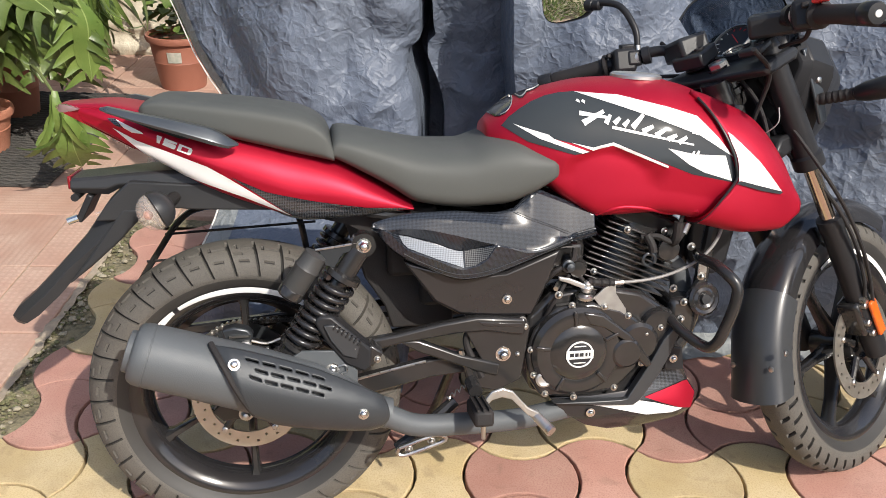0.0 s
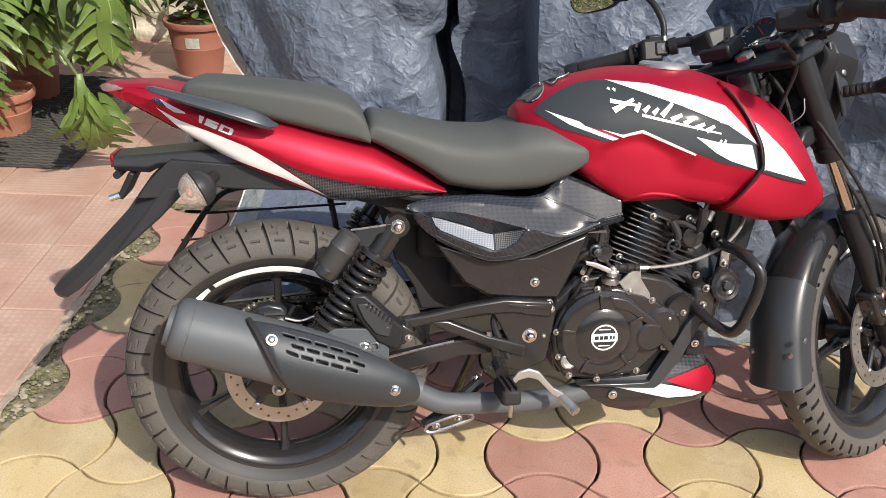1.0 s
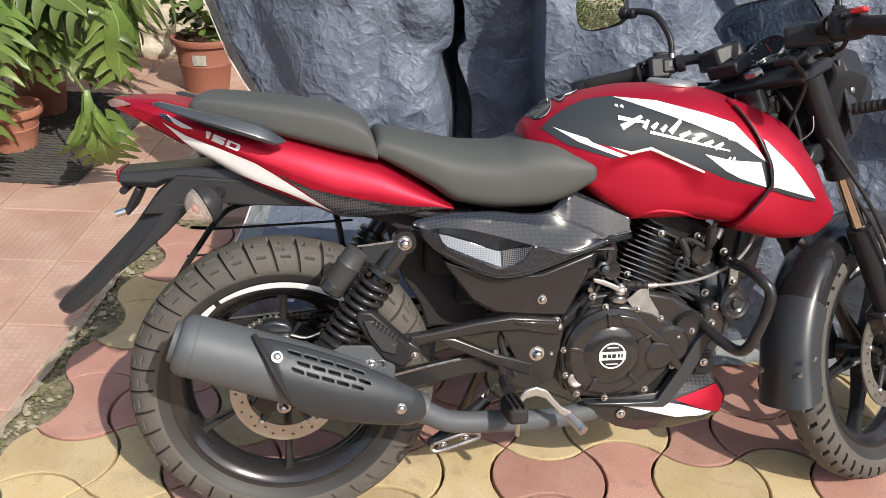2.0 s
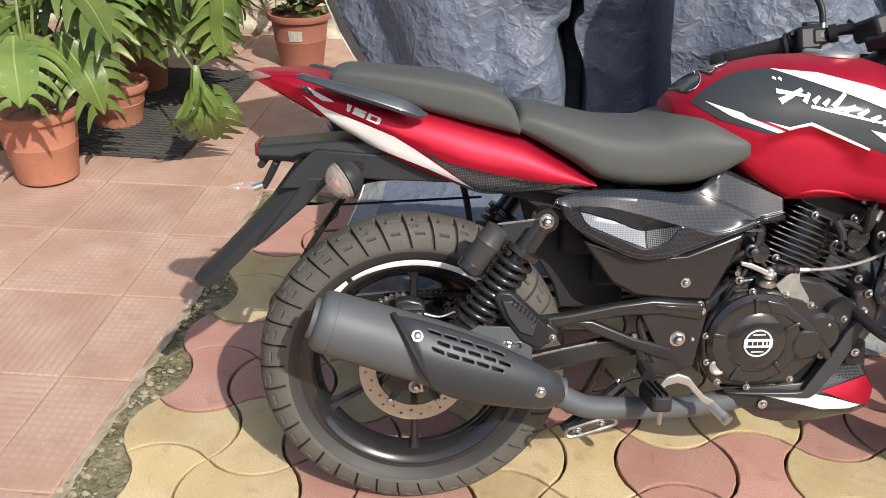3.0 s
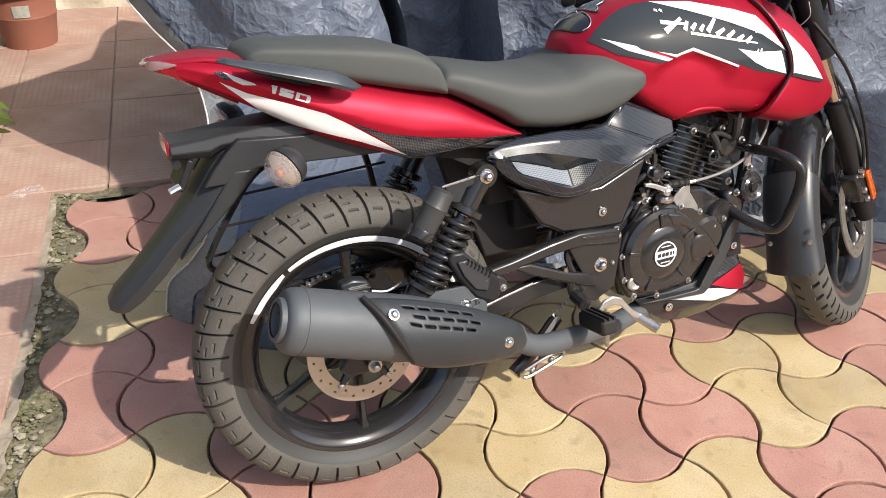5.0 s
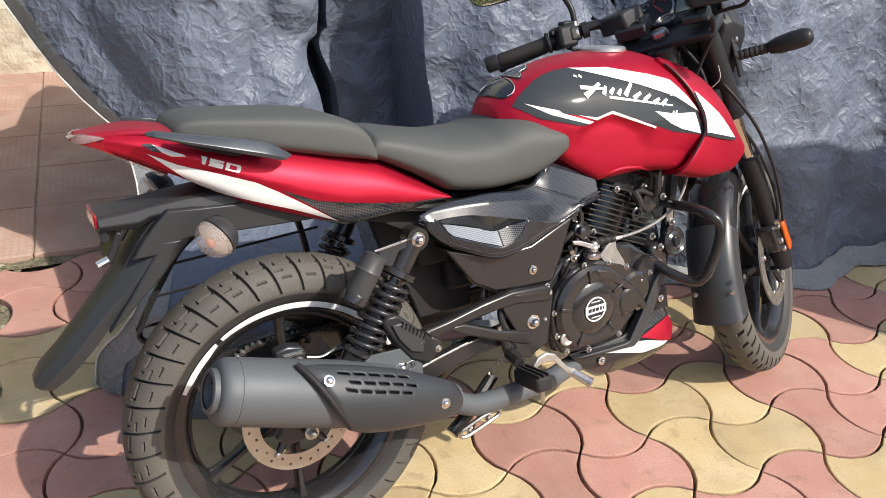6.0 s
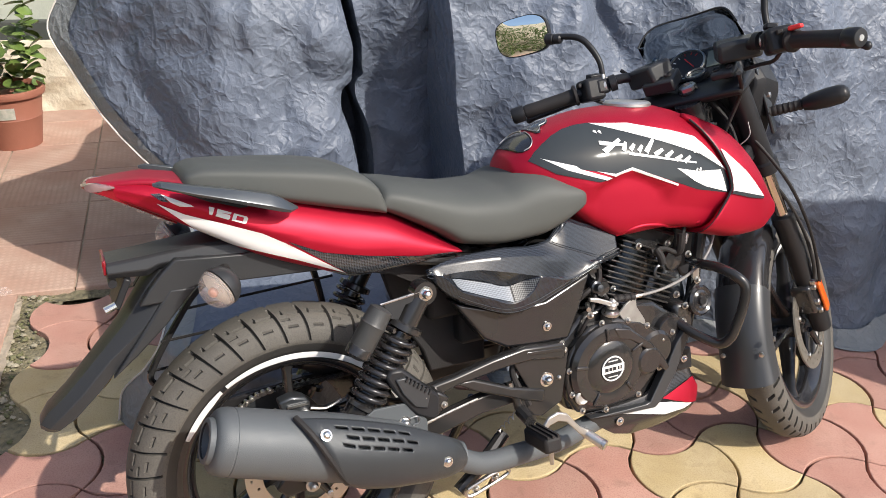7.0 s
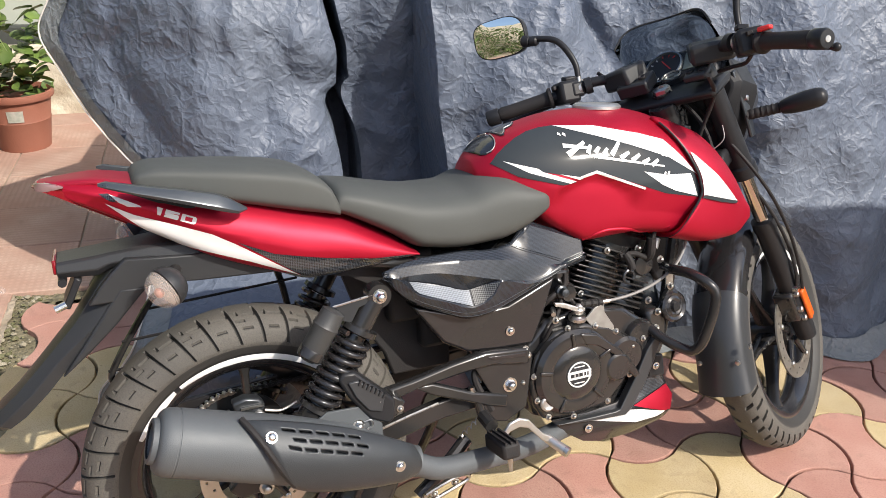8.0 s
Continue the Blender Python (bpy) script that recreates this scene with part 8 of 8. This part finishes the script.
for s in (-1, 1):
    a0, a1 = Vector((1.13, s * 0.115, 0.846)), Vector((1.150, s * 0.190, 0.848))
    ind = front("front_indicator", tube([a0, (a0 + a1) / 2, a1], lambda t: 0.0120 + 0.0010 * math.sin(44 * t), 12, 10), SOFT, bike, "front indicator on a ribbed stalk")
    front("housing", lathe([(0, 0.009), (0.003, 0.0145), (0.022, 0.0195), (0.055, 0.0220), (0.080, 0.0212), (0.092, 0.0175), (0.098, 0.010), (0.099, 0)], (1.148, s * 0.186, 0.847), (0.04, s, 0.07), 28), SATIN, ind, "black indicator shell")
    front("lens", lathe([(0, 0.011), (0.022, 0.0170), (0.055, 0.0195), (0.078, 0.0185), (0.088, 0.0130), (0.090, 0)], (1.155, s * 0.190, 0.846), (0.04, s, 0.07), 24), AMBER, ind, "amber lens")
# cables at the headstock
for pts in ([(0.93, 0.20, 0.97), (0.98, 0.10, 0.90), (1.03, 0.05, 0.80), (1.0, -0.05, 0.70), (0.95, -0.08, 0.64)], [(0.95, -0.16, 0.975), (1.03, -0.085, 0.925), (1.035, -0.04, 0.84), (1.02, -0.03, 0.76), (0.97, -0.06, 0.68)], [(1.0, 0.02, 0.93), (1.04, -0.04, 0.86), (1.06, -0.06, 0.76), (1.01, -0.07, 0.67)], [(1.05, 0.06, 0.9), (1.02, 0.0, 0.83), (1.05, -0.05, 0.72), (0.99, -0.05, 0.64)]):
    part("control_cable", tube(pts, 0.0045, 8), SOFT, bike)
part("cable_clip", tube([(1.03, -0.07, 0.80), (1.055, -0.09, 0.83), (1.06, -0.08, 0.86)], 0.0014, 6), CABLE, bike)


# ---- paving, piece by piece ----
P0, PA, PITCH = Vector((-0.1010, 1.5485, 0.0)), radians(2.4), 0.19


def paver_mesh(mat):
    """A paver with two bulging and two hollow sides; the bulges face up and down its own y."""
    me = bpy.data.meshes.new("paver")
    h, n, gap_w = PITCH / 2, 7, 0.0034
    sag = PITCH * 0.207
    rad = (h * h + sag * sag) / (2 * sag)
    pts = []
    corners = [(-h, -h), (h, -h), (h, h), (-h, h)]
    for k in range(4):
        a, b = Vector(corners[k]), Vector(corners[(k + 1) % 4])
        out = Vector(((b - a).y, -(b - a).x)).normalized()
        sgn = 1 if k % 2 == 0 else -1
        for j in range(n):
            t = j / n
            x = (t - 0.5) * 2 * h
            d = math.sqrt(rad * rad - x * x) - (rad - sag)
            pts.append(a + (b - a) * t + out * sgn * d)
    c = Vector((0, 0))
    m = len(pts)
    bm = bmesh.new()

    def ring(off, z):
        vs = []
        for k in range(m):
            d = (pts[(k + 1) % m] - pts[k - 1]).normalized()
            nrm = Vector((d.y, -d.x))
            q = pts[k] - nrm * off
            vs.append(bm.verts.new((q.x, q.y, z)))
        return vs
    r0, r1, r2, r3 = ring(gap_w, -0.03), ring(gap_w, -0.0024), ring(gap_w + 0.0009, -0.0008), ring(gap_w + 0.0026, 0.0)
    for a, b in ((r0, r1), (r1, r2), (r2, r3)):
        for k in range(m):
            bm.faces.new((a[k], a[(k + 1) % m], b[(k + 1) % m], b[k]))
    top = bm.faces.new(r3)
    bmesh.ops.triangulate(bm, faces=[top])
    bmesh.ops.recalc_face_normals(bm, faces=bm.faces)
    bm.to_mesh(me)
    bm.free()
    me.materials.append(mat)
    me.shade_smooth()
    me.set_sharp_from_angle(angle=radians(14))
    return me


def paver_place(i, j):
    c, s = math.cos(PA), math.sin(PA)
    u, v = (i + 0.5) * PITCH, (j + 0.5) * PITCH
    return Matrix.Translation(P0 + Vector((u * c - v * s, u * s + v * c, 0))) @ Matrix.Rotation(PA + (0 if (i + j) % 2 == 0 else math.pi / 2), 4, "Z")


pavement = tagged(plane_sheet("pavement_bed", -0.93, 4.0, -4.0, 2.9, -0.028, SOIL, "sandy bed with wavy pink and yellow interlocking pavers", "pavement"), kind="structure")
pave_meshes = (paver_mesh(PINK), paver_mesh(YELLOW))
rng = random.Random(11)
rest_bm = {0: bmesh.new(), 1: bmesh.new()}
for j in range(-26, 7):
    for i in range(-5, 20):
        yellow = (i % 4 in (0, 3)) if (j + 1) // 2 % 2 == 0 else (i % 4 in (1, 2))
        m = paver_place(i, j) @ Matrix.Translation((0, 0, rng.uniform(-0.0015, 0.0015))) @ Euler((rng.gauss(0, 0.006), rng.gauss(0, 0.006), rng.gauss(0, 0.006))).to_matrix().to_4x4()
        if -4 <= j and i <= 13:
            ob = new("paver", pave_meshes[int(yellow)])
            ob.parent = pavement
            ob.matrix_world = m
        else:
            rest_bm[int(yellow)].from_mesh(pave_meshes[int(yellow)])
            fresh = rest_bm[int(yellow)].verts[-len(pave_meshes[int(yellow)].vertices):]
            bmesh.ops.transform(rest_bm[int(yellow)], matrix=m, verts=fresh)
for k, b in rest_bm.items():
    ob = mesh_object("distant_pavers", b, (PINK, YELLOW)[k], pavement, smooth=14)
    ob["kind"] = "stuff"

# cement tiles
tile_bed = plane_sheet("tile_bed", -6.0, -1.19, -6, 5.2, -0.0065, MORTAR, "cement bed with ribbed red cement tiles", "floor")
TA, T0, TP = radians(3.5), Vector((-1.409, 2.885, 0)), 0.383


def tile_mesh(w, d, foot=None):
    foot = foot or w
    me = bpy.data.meshes.new("tile")
    bm = bmesh.new()
    g = 0.0028
    lay = []
    for off, z in ((g, -0.03), (g, -0.003), (g + 0.003, 0.0)):
        lay.append([bm.verts.new((x, y, z)) for x, y in ((off, off), (foot - off, off), (w - off, d - off), (off, d - off))])
    for a, b in zip(lay, lay[1:]):
        for k in range(4):
            bm.faces.new((a[k], a[(k + 1) % 4], b[(k + 1) % 4], b[k]))
    bm.faces.new(lay[-1])
    bm.to_mesh(me)
    bm.free()
    me.materials.append(TILE)
    return me


full = tile_mesh(TP, TP)
cut_width = curve_of([(-9, 0.10), (-5, 0.158), (-4, 0.173), (-3, 0.188), (-2, 0.201), (-1, 0.208), (0, 0.212)])
plane_sheet("back_tile_bed", -1.19, 3.0, 2.93, 5.2, -0.0075, MORTAR, "cement bed under the rear tiles", "floor")
for j in range(-9, 6):
    for i in range(-9, 12):
        if j < 0 and i > 0:
            continue
        me = tile_mesh(cut_width(j + 1), TP, cut_width(j)) if (j < 0 and i == 0) else full
        c, s = math.cos(TA), math.sin(TA)
        turn = (i * 7 + j * 3) % 2 if me is full else 0
        at = T0 + Vector((i * TP * c - j * TP * s, i * TP * s + j * TP * c, rng.uniform(-0.001, 0.001)))
        if me is full and turn:
            mm = Matrix.Translation(at) @ Matrix.Rotation(TA, 4, "Z") @ Matrix.Translation((TP, 0, 0)) @ Matrix.Rotation(math.pi / 2, 4, "Z")
        else:
            mm = Matrix.Translation(at) @ Matrix.Rotation(TA, 4, "Z")
        ob = new("tile", me)
        ob.parent = tile_bed
        ob.matrix_world = mm
